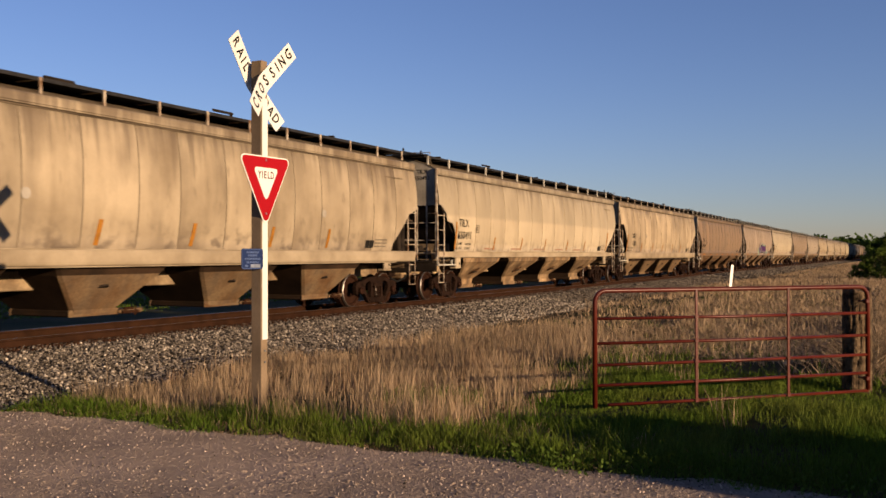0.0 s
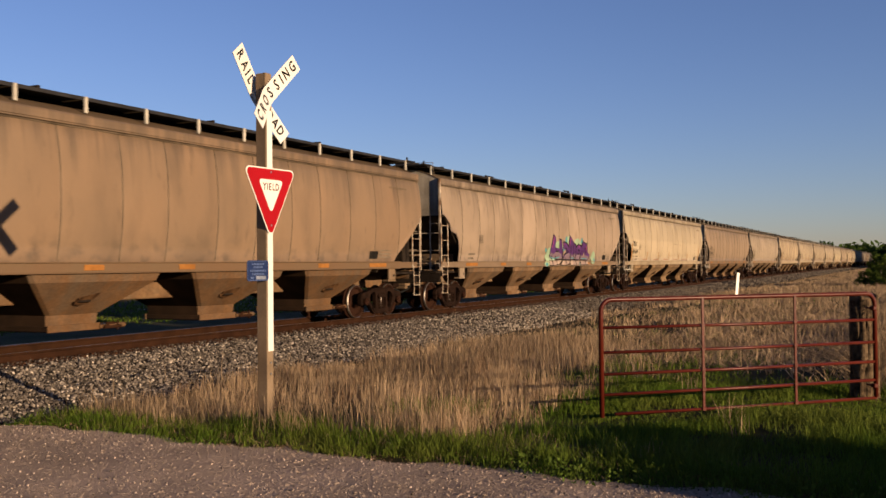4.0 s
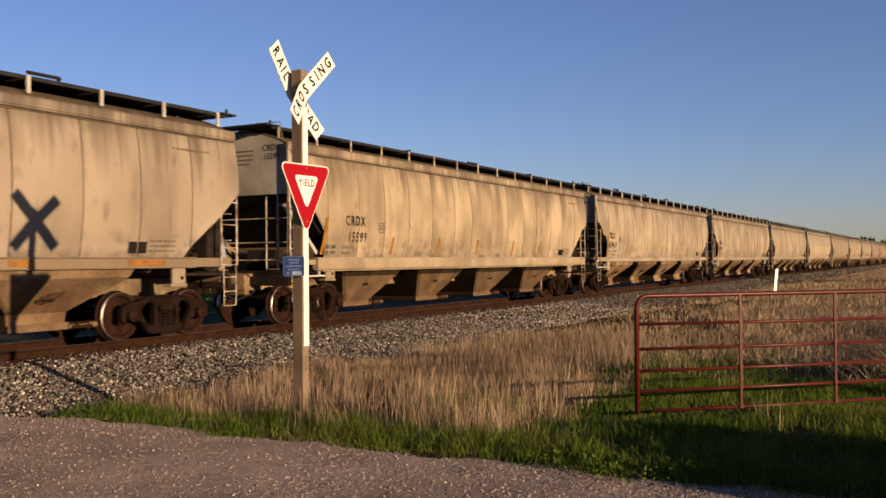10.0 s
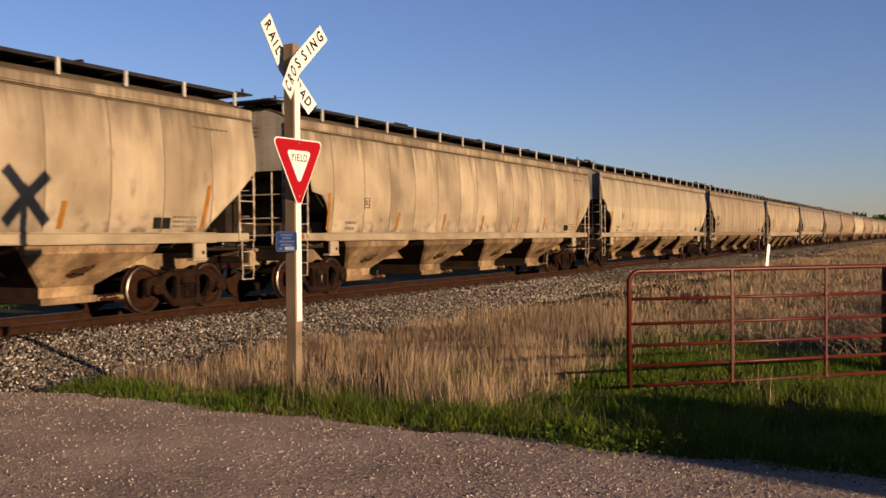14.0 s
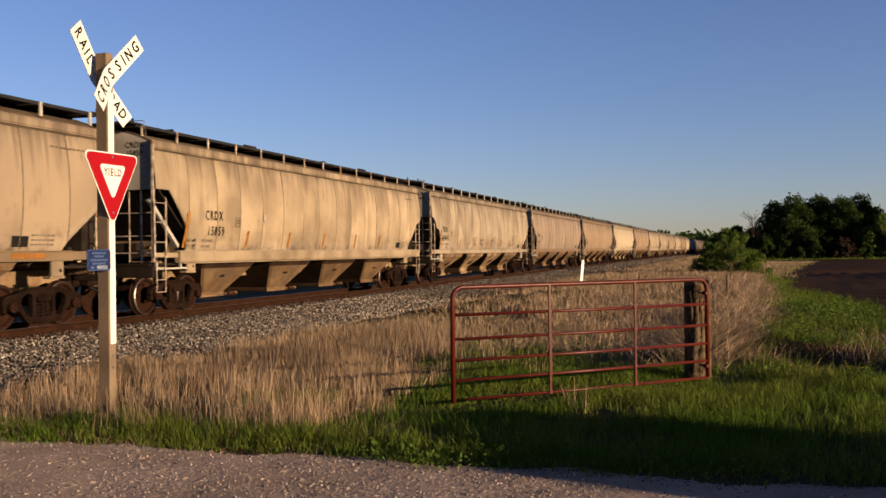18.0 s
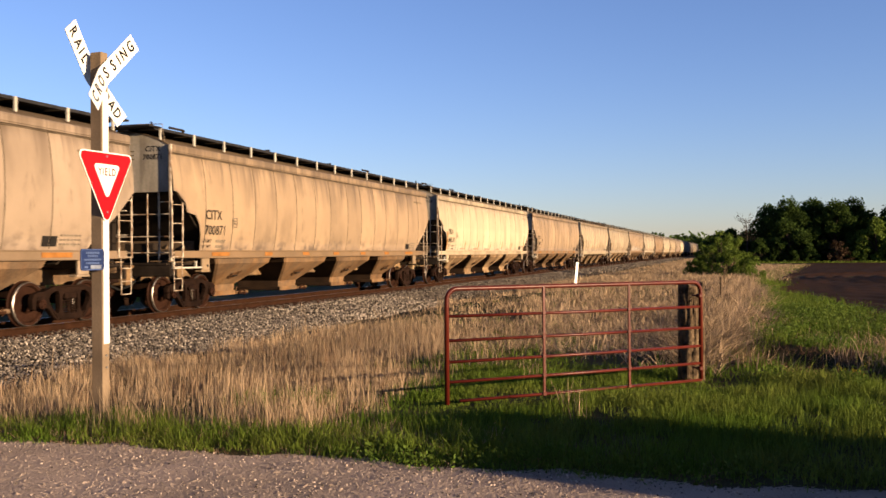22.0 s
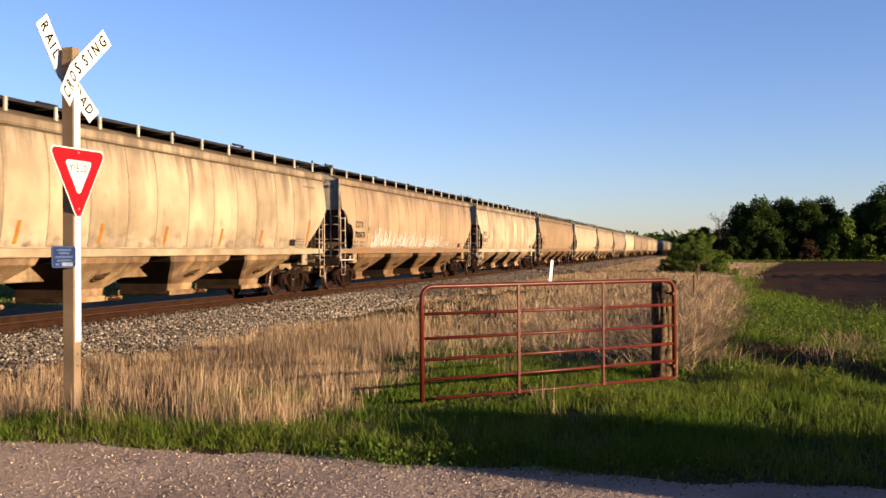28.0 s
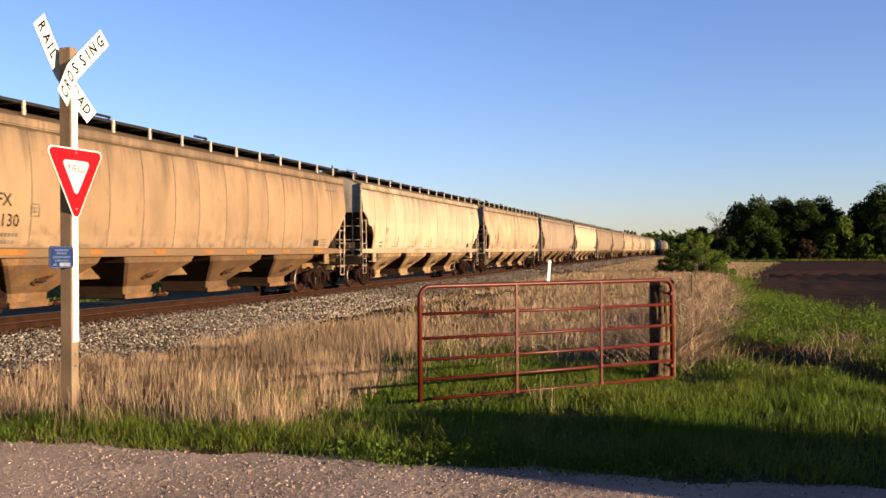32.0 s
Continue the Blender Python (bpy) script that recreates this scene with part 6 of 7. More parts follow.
def build_grass():
    rng = np.random.default_rng(5)

    def stand(x, y):
        k = ramp01(x, ballast_edge(y) + 0.2, ballast_edge(y) + 1.1) * ramp01(y, straw_line(x) - 0.05, straw_line(x) + 0.3)
        k = k * (1 - 0.97 * ramp01(x, 10.5, 11.1) * (1 - ramp01(y, 17, 22))) * (1 - 0.8 * ramp01(x, 8.8, 10.2) * ramp01(y, 11.2, 13.0))
        k = k * (1 - 0.96 * np.exp(-((x - 9.55) ** 2 / 0.22 + (y - 9.55) ** 2 / 0.5)))
        return k * (0.14 + 0.86 * ramp01(patchy(x, y, 0.8), 0.1, 0.6))

    def open_dry(x, y):
        return ramp01(x, ballast_edge(y), ballast_edge(y) + 1.5) * (0.15 + 0.85 * patchy(x, y, 0.35)) * (1 - 0.8 * (1 - ramp01(y, 16, 20)) * ramp01(x, 8.5, 10))
    sets = [
        (tufts(rng, 4200, 11, 4.6, 13.0, 7.8, 20, stand, 0.07), 0.16, 0.50, 0.004, 0.009, 0.16, 0.2),
        (tufts(rng, 1500, 9, 4.8, 12.0, 7.9, 16, stand, 0.12), 0.12, 0.35, 0.004, 0.008, 0.5, 0.4),
        (tufts(rng, 1000, 9, 4.8, 11.5, 8.4, 17, stand, 0.15), 0.10, 0.26, 0.004, 0.009, 1.6, 0.5),
        (tufts(rng, 9, 14, 8.35, 9.1, 7.72, 7.9, lambda x, y: 0 * x + 1, 0.07), 0.28, 0.45, 0.004, 0.008, 0.2, 0.2),
        (tufts(rng, 240, 12, 5.6, 10.8, 7.85, 8.5, lambda x, y: 0.6 * ramp01(y - straw_line(x), -0.1, 0.1), 0.06), 0.26, 0.50, 0.004, 0.008, 0.2, 0.2),
        (tufts(rng, 3800, 8, 3.0, 14.0, 15, 75, open_dry, 0.20), 0.15, 0.40, 0.014, 0.030, 0.35, 0.35),
        (tufts(rng, 3000, 9, 5.0, 14.2, 13, 60, open_dry, 0.25), 0.08, 0.20, 0.014, 0.030, 1.1, 0.6),
        (tufts(rng, 2600, 13, 13.3, 16.2, 14.0, 75, lambda x, y: (0.75 - 0.75 * ramp01(np.abs(x - 14.15 - 0.022 * (y - 14)), 0.3, 1.1)) * (0.25 + 0.75 * patchy(x * 1.3, y * 0.5, 0.8)), 0.22), 0.14, 0.46, 0.014, 0.026, 0.9, 0.5),
        (tufts(rng, 1500, 13, 13.9, 15.9, 13.4, 26, lambda x, y: (0.3 + 0.7 * patchy(x, y)) * ramp01(patchy(x * 1.5, y * 0.8, 1.0), 0.2, 0.5) * (1 - ramp01(x - 0.06 * (y - 14), 14.1, 14.6)), 0.13), 0.25, 0.6, 0.010, 0.018, 1.5, 0.5),
        (tufts(rng, 420, 14, 13.9, 15.2, 13.2, 24, lambda x, y: 0.9 - 0.9 * ramp01(x - 0.06 * (y - 14), 14.0, 14.45), 0.10), 0.35, 0.75, 0.010, 0.016, 1.2, 0.45),
        (tufts(rng, 1100, 11, 14.0, 16.6, 20, 48, lambda x, y: 1 - ramp01(x, 14.5 + 0.03 * (y - 20), 15.4 + 0.03 * (y - 20)), 0.2), 0.3, 0.6, 0.018, 0.03, 1.1, 0.5),
        (tufts(rng, 10, 1, 15.7, 16.8, 15.2, 17.0, lambda x, y: 0 * x + 1, 0.10), 0.6, 0.95, 0.008, 0.012, 0.15, 0.12),
        (tufts(rng, 900, 5, 4.5, 15.0, 6.85, 7.3, lambda x, y: 0.2 + 0.8 * patchy(x * 1.4, y, 1.1), 0.06), 0.04, 0.10, 0.005, 0.009, 1.0, 0.4),
        (tufts(rng, 2200, 11, 9.5, 14.4, 15.5, 34, lambda x, y: 0.35 + 0.65 * patchy(x, y + 3, 0.5), 0.2), 0.14, 0.34, 0.012, 0.022, 1.5, 0.6),
        (tufts(rng, 520, 9, 15, 21, 14, 28, lambda x, y: ramp01(patchy(x, y + 1, 0.6), 0.6, 0.8), 0.25), 0.2, 0.4, 0.007, 0.012, 0.9, 0.5),
        (tufts(rng, 9000, 7, 13, 34, 70, 200, lambda x, y: ramp01(field_edge(y) + 0.5 - x, 0, 0.6) * ramp01(x, 13, 15) * (0.25 + 0.75 * patchy(x, y * 0.25, 0.8)), 0.5), 0.12, 0.4, 0.03, 0.06, 0.7, 0.4),
        (tufts(rng, 9000, 7, 3.4, 15, 55, 290, lambda x, y: ramp01(x, 3.4 + 0.5 * np.sin(y * 0.21), 5.2) * (0.3 + 0.7 * patchy(x, y * 0.2, 0.9)), 0.4), 0.10, 0.32, 0.03, 0.07, 0.6, 0.4),
        (tufts(rng, 26, 1, 3.6, 5.4, 8.2, 22, lambda x, y: 0 * x + 1, 0.05), 0.35, 0.7, 0.006, 0.008, 0.1, 0.08),
        (tufts(rng, 500, 5, 4.9, 7.0, 7.8, 9.2, lambda x, y: ramp01(y - straw_line(x), -0.1, 0.2) * ramp01(x, 4.9, 5.8), 0.1), 0.12, 0.36, 0.004, 0.008, 0.3, 0.2),
        (tufts(rng, 2600, 5, 5.0, 12.5, 7.1, 8.6, lambda x, y: (0.25 + 0.75 * patchy(x, y, 1.2)) * (1 - 0.8 * ramp01(x, 10.5, 12.5)), 0.08), 0.05, 0.17, 0.005, 0.009, 0.7, 0.4),
    ]
    thing("dry_grass", "tall dry straw-coloured grass beside the track", "grass", kind="stuff", mesh=grass_mesh("dry_grass", rng, sets, M["dry"]))

    sets = [
        (tufts(rng, 1500, 6, 4.6, 11.5, 8.0, 18, stand, 0.09), 0.15, 0.44, 0.004, 0.008, 0.18, 0.2),
        (tufts(rng, 350, 6, 8, 14.4, 14, 50, lambda x, y: 0.3 + 0.7 * patchy(x, y + 3, 0.5), 0.2), 0.12, 0.32, 0.010, 0.018, 1.0, 0.5),
        (tufts(rng, 3600, 4, 4.5, 14.5, 7.05, 8.5, lambda x, y: 0.7 - 0.5 * ramp01(y, 7.3, 8.3), 0.06), 0.03, 0.14, 0.005, 0.009, 0.8, 0.4),
    ]
    thing("russet_stems", "brown dead stems among the dry grass", "grass", kind="stuff", mesh=grass_mesh("russet_stems", rng, sets, M["stem"]))

    # brown thatch on the bank of the ditch
    sets = [
        (tufts(rng, 900, 12, 14.3, 16.2, 13.6, 20, lambda x, y: np.exp(-((ditch(x, y) + 0.75) / 0.4) ** 2) * (1 - 0.7 * ramp01(x, 15.2, 15.8)), 0.15), 0.12, 0.36, 0.006, 0.011, 1.6, 0.5),
        (tufts(rng, 1100, 12, 14.4, 17.2, 13.6, 21, lambda x, y: np.exp(-((ditch(x, y) - 0.55) / 0.5) ** 2) * (0.3 + 0.7 * patchy(x, y, 1.4)), 0.14), 0.06, 0.26, 0.006, 0.011, 1.7, 0.5),
        (tufts(rng, 900, 10, 14.6, 20, 15, 32, lambda x, y: ramp01(patchy(x, y * 0.6, 0.6), 0.5, 0.25), 0.2), 0.08, 0.30, 0.008, 0.014, 1.3, 0.5),
    ]
    thing("thatch", "brown matted dead grass on the bank of the ditch", "grass", kind="stuff", mesh=grass_mesh("thatch", rng, sets, M["stem"]))

    def verge(x, y):
        e = ROAD_EDGE + 0.12 * np.sin(1.3 * x) + 0.08 * np.sin(3.7 * x)
        b = straw_line(x)
        return (0.25 + 0.75 * ramp01(patchy(x * 1.6, y * 1.3 + 2, 1.0), 0.2, 0.6)) * ramp01(y, e, e + 0.35) * (1 - ramp01(y, b, b + 0.5) * (1 - ramp01(x, 10.3, 11.3))) * ramp01(x, 4.4, 6.0)

    def hollow(x, y):
        return ramp01(x - 0.035 * (y - 14), 14.35, 15.0) * (1 - 0.96 * np.exp(-((ditch(x, y) - 0.3) / 0.8) ** 2) * (1 - ramp01(x, 16.6, 17.6)))
    sets = [
        (tufts(rng, 21000, 9, 5.0, 18.5, 7.0, 13.6, verge, 0.05), 0.08, 0.22, 0.006, 0.012, 0.45, 0.35),
        (tufts(rng, 90, 16, 9.1, 10.1, 8.9, 10.2, lambda x, y: 0 * x + 0.9, 0.08), 0.10, 0.24, 0.006, 0.011, 0.4, 0.3),
        (tufts(rng, 700, 7, 4.5, 15.0, 6.75, 7.2, lambda x, y: ramp01(patchy(x * 1.3, y, 1.0), 0.45, 0.8), 0.07), 0.05, 0.14, 0.005, 0.009, 0.9, 0.4),
        (tufts(rng, 420, 16, 5.0, 14.0, 7.3, 8.0, lambda x, y: 0 * x + 0.8, 0.05), 0.16, 0.29, 0.005, 0.010, 0.55, 0.3),
        (tufts(rng, 2600, 8, 9.0, 15, 10.5, 21, lambda x, y: 0.9 * ramp01(x, 9, 10.2) * (0.12 + 0.88 * ramp01(patchy(x + 3, y, 0.7), 0.3, 0.7)) * (1 - 0.7 * ramp01(y, 15, 18)), 0.10), 0.07, 0.20, 0.008, 0.014, 0.4, 0.3),
        (tufts(rng, 900, 8, 6.0, 14, 20, 45, lambda x, y: 0.5 * patchy(x + 2, y + 1, 0.5), 0.2), 0.08, 0.2, 0.012, 0.02, 0.4, 0.3),
        (tufts(rng, 3200, 9, 14.4, 24, 12.5, 33, lambda x, y: hollow(x, y) * (0.05 + 0.95 * ramp01(patchy(x, y * 0.6, 0.6), 0.35, 0.7)) * ramp01(field_edge(y) - x, -0.4, 0.3), 0.13), 0.12, 0.46, 0.010, 0.020, 0.5, 0.35),
        (tufts(rng, 3800, 8, 14.6, 21, 13.4, 26, lambda x, y: hollow(x, y) * (0.05 + 0.95 * ramp01(patchy(x + 2, y * 0.6, 0.9), 0.35, 0.7)), 0.10), 0.06, 0.30, 0.008, 0.016, 0.5, 0.35),
        (tufts(rng, 2500, 8, 14.5, 22, 26, 60, lambda x, y: ramp01(x, 15.2 + 0.02 * (y - 26), 16.4) * ramp01(field_edge(y) - x, -0.4, 0.6), 0.2), 0.12, 0.4, 0.012, 0.024, 0.4, 0.3),
        (tufts(rng, 1800, 8, 16, 30, 60, 190, lambda x, y: ramp01(field_edge(y) + 0.8 - x, 0, 0.8) * ramp01(x - field_edge(y) + 3.5, 0, 2), 0.4), 0.1, 0.3, 0.04, 0.07, 0.4, 0.3),
        (tufts(rng, 500, 8, 3.0, 6.0, 7.0, 7.5, lambda x, y: 0.8 + 0 * x, 0.06), 0.04, 0.12, 0.006, 0.010, 0.4, 0.3),
        (tufts(rng, 2600, 8, -70, -27, 10, 190, lambda x, y: 0.8 + 0 * x, 0.6), 0.3, 0.7, 0.05, 0.10, 0.3, 0.2),
        (tufts(rng, 4000, 8, -27, -13, 6, 80, lambda x, y: 0.9 + 0 * x, 0.35), 0.05, 0.18, 0.03, 0.06, 0.4, 0.3),
        (tufts(rng, 900, 8, 20, 75, 240, 264, lambda x, y: ramp01(y, 250, 262) + 0 * x, 0.8), 0.3, 0.7, 0.10, 0.16, 0.3, 0.2),
    ]
    thing("green_grass", "lush green grass on the verge and round the gate", "grass", kind="stuff", mesh=grass_mesh("green_grass", rng, sets, M["green"]))
    # broad-leaved weeds in the hollow beyond the gate
    cx, cy = scatter(rng, 2000, 14.9, 21, 13.0, 42, lambda x, y: 0.9 * np.exp(-((x - 16.7) ** 2 / 0.5 + (y - 26) ** 2 / 9)) + 0.5 * np.exp(-((x - 18.6) ** 2 / 1.2 + (y - 25) ** 2 / 20)) + hollow(x, y) * 0.32 * ramp01(patchy(x * 1.2 + 1, y * 0.7, 0.8), 0.4, 0.8) * ramp01(field_edge(y) - x, 0, 0.5))
    k = rng.integers(30, 80, len(cx))
    r = rng.uniform(0.10, 0.36, len(cx))
    d = rng.normal(0, 0.5, (k.sum(), 3))
    R = np.repeat(r, k)
    P = np.stack([np.repeat(cx, k), np.repeat(cy, k), gz(np.repeat(cx, k), np.repeat(cy, k))], 1) + d * R[:, None] * np.array([1, 1, 0.8])
    P[:, 2] += R * 0.85
    V, F = leaf_cards(rng, P, 0.03)
    cx, cy = scatter(rng, 90, 11.5, 15.0, 7.0, 7.7, lambda x, y: 0.7 + 0 * x)
    k = rng.integers(8, 20, len(cx))
    P = np.stack([np.repeat(cx, k), np.repeat(cy, k), gz(np.repeat(cx, k), np.repeat(cy, k)) + 0.06], 1) + rng.normal(0, 0.05, (k.sum(), 3))
    V2, F2 = leaf_cards(rng, P, 0.022)
    thing("weeds", "leafy green weeds in the hollow by the field", "weeds", kind="stuff", mesh=cloud("weeds", np.concatenate([V, V2]), np.concatenate([F, F2 + len(V)]), M["weed"]))


ICO_V = np.array([(0, 0, -1), (0.72, -0.53, -0.45), (-0.28, -0.85, -0.45), (-0.89, 0, -0.45), (-0.28, 0.85, -0.45), (0.72, 0.53, -0.45),
                  (0.28, -0.85, 0.45), (-0.72, -0.53, 0.45), (-0.72, 0.53, 0.45), (0.28, 0.85, 0.45), (0.89, 0, 0.45), (0, 0, 1)])
ICO_F = np.array([(0, 1, 2), (1, 0, 5), (0, 2, 3), (0, 3, 4), (0, 4, 5), (1, 5, 10), (2, 1, 6), (3, 2, 7), (4, 3, 8), (5, 4, 9),
                  (1, 10, 6), (2, 6, 7), (3, 7, 8), (4, 8, 9), (5, 9, 10), (6, 10, 11), (7, 6, 11), (8, 7, 11), (9, 8, 11), (10, 9, 11)])


def stones(rng, x, y, z, r):
    n = len(x)
    v = ICO_V[None] * (1 + rng.uniform(-0.3, 0.3, (n, 12, 1))) * r[:, None, None] * rng.uniform(0.6, 1.15, (n, 1, 3))
    a = rng.uniform(0, 6.28, n)
    c, s = np.cos(a)[:, None], np.sin(a)[:, None]
    v = np.stack([v[..., 0] * c - v[..., 1] * s, v[..., 0] * s + v[..., 1] * c, v[..., 2]], -1)
    v += np.stack([x, y, z], -1)[:, None]
    return v.reshape(-1, 3), (ICO_F[None] + (np.arange(n) * 12)[:, None, None]).reshape(-1, 3)


def build_stones():
    rng = np.random.default_rng(8)
    x, y = scatter(rng, 42000, 0.9, 5.6, 7.2, 24, lambda x, y: 1 - ramp01(x, 4.4, 5.6))
    v1, f1 = stones(rng, x, y, bed_z(x, y) + 0.006, rng.uniform(0.014, 0.042, len(x)))
    x, y = scatter(rng, 16000, 0.9, 4.6, 24, 70, lambda x, y: 1 - ramp01(x, 3.2, 4.6))
    v2, f2 = stones(rng, x, y, bed_z(x, y) + 0.01, rng.uniform(0.022, 0.05, len(x)))
    x, y = scatter(rng, 9000, 0.9, 4.2, 70, 240, lambda x, y: 1 - ramp01(x, 2.8, 4.2))
    v3, f3 = stones(rng, x, y, bed_z(x, y) + 0.02, rng.uniform(0.04, 0.10, len(x)))
    x, y = scatter(rng, 15000, 0.84, 1.75, 7.2, 40, lambda x, y: 1 - ramp01(x, 1.3, 1.75))
    v, f = stones(rng, x, y, bed_z(x, y) + 0.012, rng.uniform(0.016, 0.04, len(x)))
    thing("rusty_ballast", "rust-brown ballast stones beside the rail", "ballast", kind="stuff", mesh=cloud("rusty_ballast", v, f, M["ruststone"]))
    thing("ballast_stones", "loose angular grey and tan ballast stones", "ballast", kind="stuff", mesh=cloud("ballast_stones", np.concatenate([v1, v2, v3]), np.concatenate([f1, f2 + len(v1), f3 + len(v1) + len(v2)]), M["stone"]))
    x, y = scatter(rng, 9000, 1.2, 5.7, 7.2, 34, lambda x, y: 1 - ramp01(x, 4.2, 5.7))
    v, f = stones(rng, x, y, bed_z(x, y) + 0.014, rng.uniform(0.014, 0.034, len(x)))
    thing("pale_ballast", "pale limestone pieces among the grey ballast", "ballast", kind="stuff", mesh=cloud("pale_ballast", v, f, M["palestone"]))
    x, y = scatter(rng, 52000, 3.0, 16.5, 3.4, 7.3, lambda x, y: 0.35 + 0.65 * patchy(x, y, 0.5))
    v, f = stones(rng, x, y, road_z(x, y) + 0.002, 0.0025 + 0.010 * rng.uniform(0, 1, len(x)) ** 6)
    thing("road_gravel", "loose pale stones lying on the gravel road", "gravel", kind="stuff", mesh=cloud("road_gravel", v, f, M["pebble"]))


build_stones()


def leaf_cards(rng, centres, size):
    """Small bent leaves (two triangles), turned at random."""
    n = len(centres)
    a, b = rng.normal(0, 1, (n, 3)), rng.normal(0, 1, (n, 3))
    a /= np.linalg.norm(a, axis=1, keepdims=True)
    b -= a * (a * b).sum(1, keepdims=True)
    b /= np.linalg.norm(b, axis=1, keepdims=True)
    s = (size * rng.uniform(0.6, 1.3, n))[:, None]
    V = np.stack([centres - a * s, centres + b * s * 0.5, centres + a * s, centres - b * s * 0.5], 1).reshape(-1, 3)
    return V, np.arange(n)[:, None] * 4 + np.array([[0, 1, 2, 3]])


def crown_points(rng, n, lobes):
    """Points in the outer shell of several uneven lobes (x, y, z, r)."""
    out = []
    w = np.array([l[3] ** 2 for l in lobes])
    for (cx, cy, cz, r), c in zip(lobes, (n * w / w.sum()).astype(int)):
        d = rng.normal(0, 1, (c, 3))
        d /= np.linalg.norm(d, axis=1, keepdims=True)
        clump = 0.75 + 0.25 * np.sin(d[:, :1] * 6 + cx) * np.sin(d[:, 1:2] * 6 + cy) * np.sin(d[:, 2:] * 6 + cz)
        p = d * r * clump * (rng.uniform(0.3, 1.0, (c, 1)) ** 0.5 + np.abs(rng.normal(0, 0.10, (c, 1))))
        out.append(p * np.array([1, 1, 0.9]) + (cx, cy, cz))
    return np.concatenate(out)


def tree(x, y, h, seed, label, leaves=2600, leaf=0.5, spread=0.34, category="tree", name="tree", material=None, low=0.25, dense=False):
    rng = np.random.default_rng(seed)
    z = float(gz(x, y))
    ob = thing(name, label, category, pose(x, y, z - 0.05))
    g = Geo()
    r = 0.026 * h
    if name == "tree":
        g.tube([(0, 0, -0.2), (0.02 * h, 0, 0.25 * h), (0.0, 0.03 * h, 0.62 * h)], r, 9, r2=r * 0.35)
    lobes = []
    if name == "bush" and not dense:
        # many small sprays on thin stems
        for i in range(52):
            a, q, up = rng.uniform(0, 6.28), rng.uniform(0, 1) ** 0.6, rng.uniform(0.04, 1.0) ** 1.4
            rad = h * spread * 1.25 * q * (1.05 - 0.75 * up ** 1.6)
            c = (rad * math.cos(a), rad * math.sin(a), h * 0.95 * up)
            lobes.append((*c, h * spread * rng.uniform(0.12, 0.34)))
            g.tube([(c[0] * 0.1, c[1] * 0.1, -0.1), (c[0] * 0.6, c[1] * 0.6, c[2] * 0.6), c], 0.006 * h, 5, r2=0.002 * h)
    k = 24 if name == "tree" else 9 if dense else 0
    for i in range(k):
        a = 2.4 * i + rng.uniform(-0.4, 0.4)
        zz = h * (low + (0.80 - low) * (i + 0.5) / k)
        rad = h * spread * (1.0 - 0.55 * ((i + 0.5) / k - 0.35) ** 2 * 3) * rng.uniform(0.35, 0.95)
        c = (rad * math.cos(a), rad * math.sin(a), zz)
        lobes.append((*c, h * spread * (rng.uniform(0.22, 0.46) if name == "tree" else rng.uniform(0.38, 0.62))))
        start = (0, 0, zz * 0.55)
        g.tube([start, (c[0] * 0.5, c[1] * 0.5, zz * 0.85), c], r * 0.35, 6, r2=r * 0.08)
    if name == "tree" or dense:
        lobes.append((0, 0, h * 0.82, h * spread * 0.5))
    part("trunk", g.mesh("trunk", M["bark"]), ob)
    V, F = leaf_cards(rng, crown_points(rng, leaves, lobes), leaf)
    part("crown", cloud("crown", V, F, material or M["leaf"]), ob)
    return ob


build_grass()


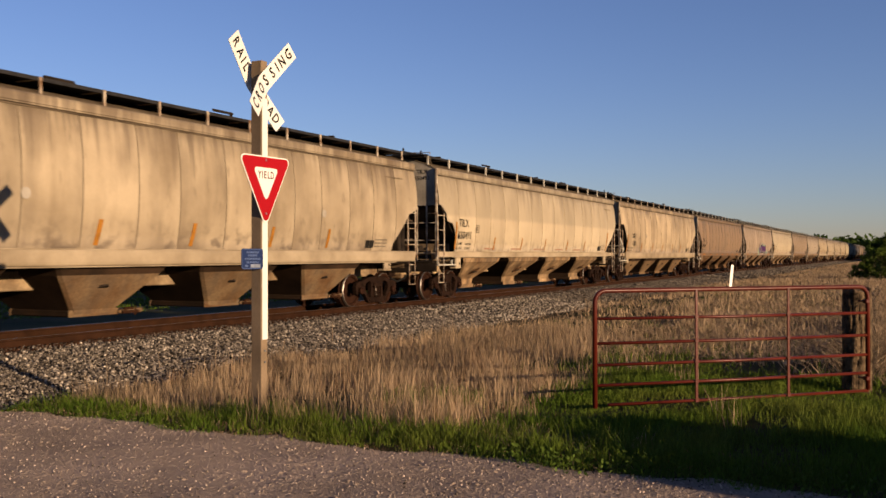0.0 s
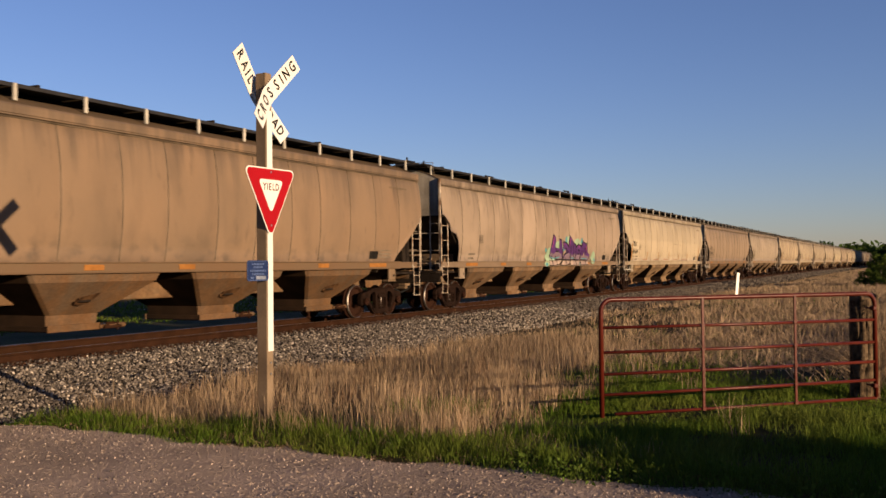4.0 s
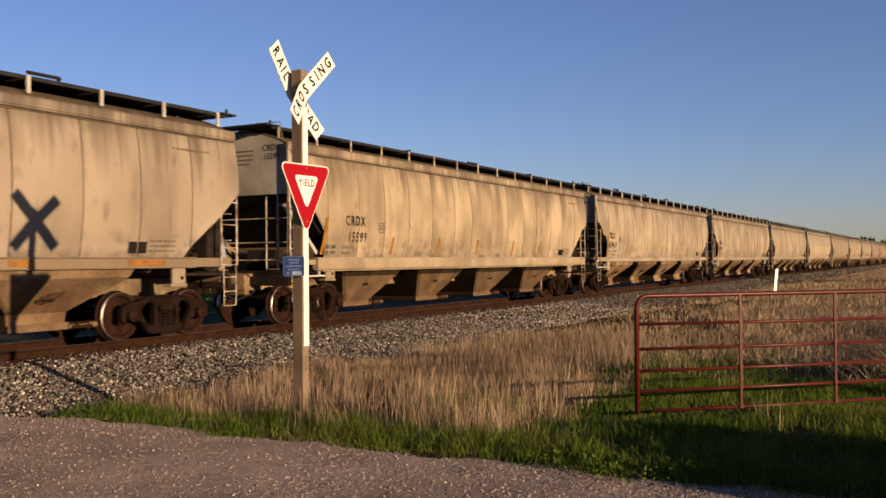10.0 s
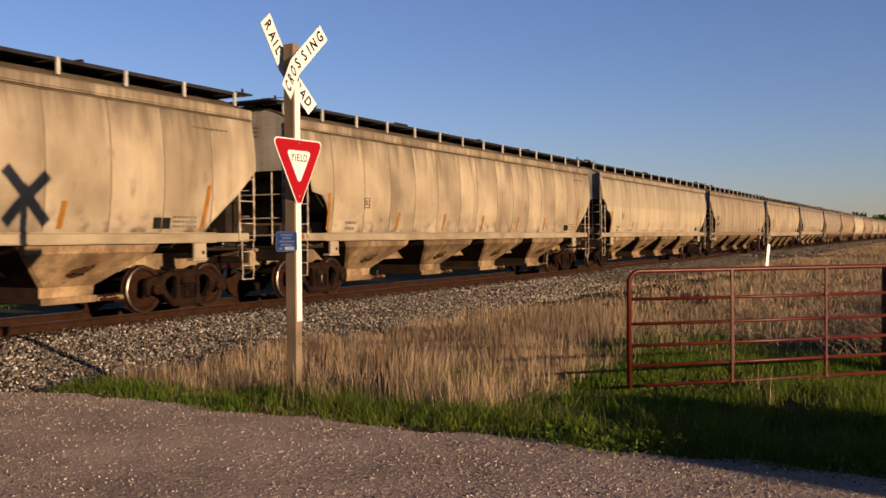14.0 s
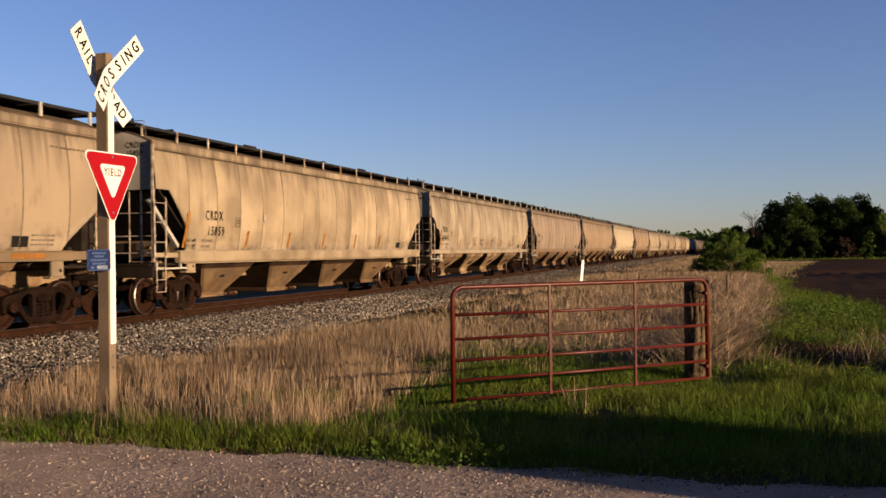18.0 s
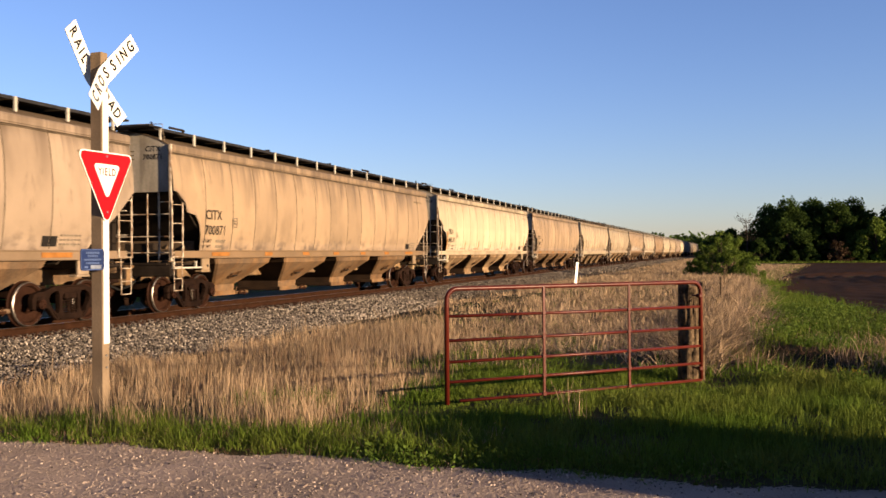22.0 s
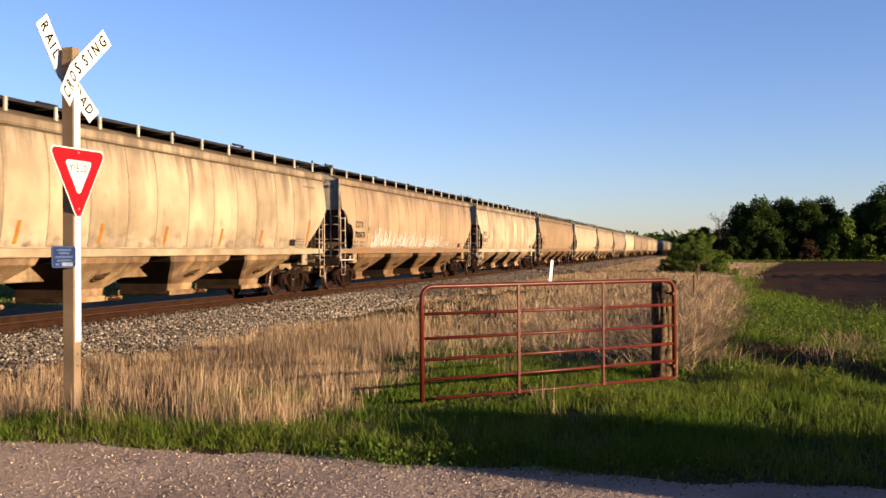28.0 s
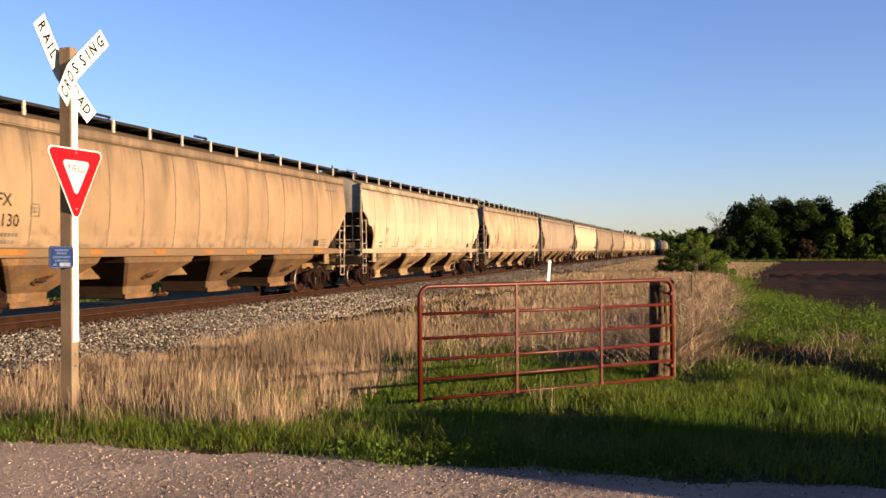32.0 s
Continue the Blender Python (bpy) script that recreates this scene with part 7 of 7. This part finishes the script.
def build_trees():
    rng = random.Random(12)
    i = 0
    # trees beyond y 315 with x over 25: hidden, added to shade the train
    for x, y, h, wide in ((24.6, 277, 17.0, 0.40), (29.5, 272, 18.6, 0.40), (36, 278, 18.4, 0.42), (41.5, 273, 17.6, 0.42), (47, 280, 18.6, 0.40), (57.5, 281, 17.0, 0.40), (62, 273, 21.5, 0.42), (70, 279, 22, 0.42),
                          (79, 274, 21, 0.42), (88, 280, 22, 0.42), (33, 291, 17, 0.42), (44, 293, 17.5, 0.42), (52, 290, 15, 0.45), (64, 294, 20, 0.42), (80, 293, 21, 0.42), (27, 318, 15, 0.42), (40, 330, 16, 0.42), (30, 352, 15, 0.42),
                          (46, 372, 17, 0.42), (33, 396, 16, 0.42), (14.5, 305, 9.0, 0.5), (18.8, 300, 9.0, 0.5), (11, 335, 8.4, 0.5), (8, 376, 8, 0.5)):
        i += 1
        tree(x, y, h, 100 + i, "broad dark-green leafy tree at the edge of the field", 13000, 0.33, wide, low=0.04)
    # sunlit look of this tree put into paler leaves than its neighbours
    tree(51.0, 268, 12.5, 190, "lighter green leafy tree at the edge of the field", 7000, 0.36, 0.40, low=0.03, material=M["bushleaf"])
    for x, y, h, wide in ((13.8, 71, 3.4, 0.40), (14.7, 72, 2.9, 0.45), (12.9, 71.5, 2.5, 0.5), (12.1, 71, 1.6, 0.6), (15.6, 69, 1.7, 0.6), (14.5, 68.5, 2.0, 0.55)):
        i += 1
        tree(x, y, h, 200 + i, "light-green feathery bush at the end of the fence", 6500, 0.055, wide, "bush", "bush", M["bushleaf"], 0.05)
    # bare tree at the wood's edge
    dead = thing("bare_tree", "leafless grey tree at the edge of the wood", "tree", pose(18.7, 268, float(gz(18.7, 268)) - 0.1))
    gd = Geo().tube([(0, 0, 0), (0.1, 0, 6), (-0.3, 0, 12)], 0.26, 7, r2=0.06)
    rd = random.Random(3)
    for _ in range(34):
        z0 = rd.uniform(5, 11.5)
        a, ln = rd.uniform(0, 6.28), rd.uniform(1.2, 3.4)
        p1 = (ln * math.cos(a), ln * math.sin(a), z0 + rd.uniform(0.6, 1.8))
        gd.tube([(0, 0, z0), (p1[0] * 0.5, p1[1] * 0.5, z0 + 0.3), p1], 0.07, 5, r2=0.03)
        for _ in range(3):
            gd.tube([p1, (p1[0] + rd.uniform(-0.9, 0.9), p1[1] + rd.uniform(-0.9, 0.9), p1[2] + rd.uniform(0.2, 1.0))], 0.035, 4, r2=0.02)
    part("trunk", gd.mesh("trunk", M["bark"]), dead)
    # low growth along the foot of the trees
    for x, y, h in ((22, 266, 6.5), (27, 267, 7), (33, 266, 6.5), (45, 266, 6), (56, 265, 7), (62, 266, 8), (68, 265, 8.5), (76, 267, 8)):
        i += 1
        tree(x, y, h, 300 + i, "low green shrub below the trees", 2600, 0.32, 0.5, "bush", "bush", M["bushleaf"] if x in (56, 68) else M["leaf"], 0.05)
    tree(41.5, 264, 6.0, 350, "brownish budding shrub below the trees", 2600, 0.26, 0.5, "bush", "bush", M["budding"], 0.05)
    # unseen bushes added beside the road behind the camera to shadow the verge
    for x, y, h in ((24.0, 5.95, 2.3), (24.3, 5.4, 2.4), (24.0, 4.85, 2.3)):
        i += 1
        tree(x, y, h, 400 + i, "dense leafy bush out of view, added to shade the verge", 15000, 0.10, 0.40, "bush", "bush", M["bushleaf"], 0.08, True)
    # far woods on the horizon
    r = np.random.default_rng(77)
    V, F, o = [], [], 0
    for _ in range(190):
        x = r.uniform(-60, 330)
        y = 380 + r.uniform(0, 90) + 0.1 * abs(x)
        h = r.uniform(8, 13)
        v, f = leaf_cards(r, crown_points(r, 130, [(x, y, h * 0.35 - 1, h * 0.55), (x + 4, y, h * 0.55 - 1, h * 0.42), (x - 3, y + 2, h * 0.5 - 1, h * 0.45)]), 1.3)
        V.append(v), F.append(f + o)
        o += len(v)
    thing("far_woods", "distant dark-green woods on the horizon", "woods", kind="stuff", mesh=cloud("far_woods", np.concatenate(V), np.concatenate(F), M["leaf"]))


build_trees()


def yellow_weed():
    """A small flowering weed by the ditch."""
    rng = np.random.default_rng(15)
    x, y = 15.95, 12.45
    ob = thing("flowering_weed", "small weed with yellow blossoms by the ditch", "weed", pose(x, y, float(gz(x, y))))
    tips = []
    for _ in range(9):
        tip = (rng.normal(0, 0.09), rng.normal(0, 0.06), rng.uniform(0.2, 0.36))
        tips.append(tip)
        part("stem", Geo().tube([(0, 0, -0.02), (tip[0] * 0.4, tip[1] * 0.4, tip[2] * 0.6), tip], 0.004, 5, r2=0.002).mesh("stem", M["green"]), ob)
    P = np.repeat(np.array(tips), 7, 0) + rng.normal(0, 0.016, (63, 3))
    part("blossom", cloud("blossom", *leaf_cards(rng, P, 0.008), M["flower"]), ob, "clusters of small yellow blossoms")
    P = np.repeat(np.array(tips) * 0.7, 24, 0) + rng.normal(0, 0.045, (216, 3))
    part("foliage", cloud("foliage", *leaf_cards(rng, P, 0.02), M["weed"]), ob)


yellow_weed()


# ---- moving things ----
def motions():
    for y, car in CARS:
        walk(car, [(0.0, pose(0, y, 0)), (16.0, pose(0, y - SPEED * 16.0, 0)), (32.0, pose(0, y - SPEED * 32.0, 0))])
    # the wheels roll; all wheelsets share one turning
    turn = math.degrees(SPEED / 0.457) / FPS
    first = WHEELSETS[0]
    walk(first, [(i / FPS, pose(0, 0, 0, turn * i, 0, 0)) for i in range(32 * FPS + 1)])
    for w in WHEELSETS[1:]:
        w.rotation_mode = "QUATERNION"
        w.animation_data_create()
        w.animation_data.action = first.animation_data.action
        w.animation_data.action_slot = first.animation_data.action_slot


motions()
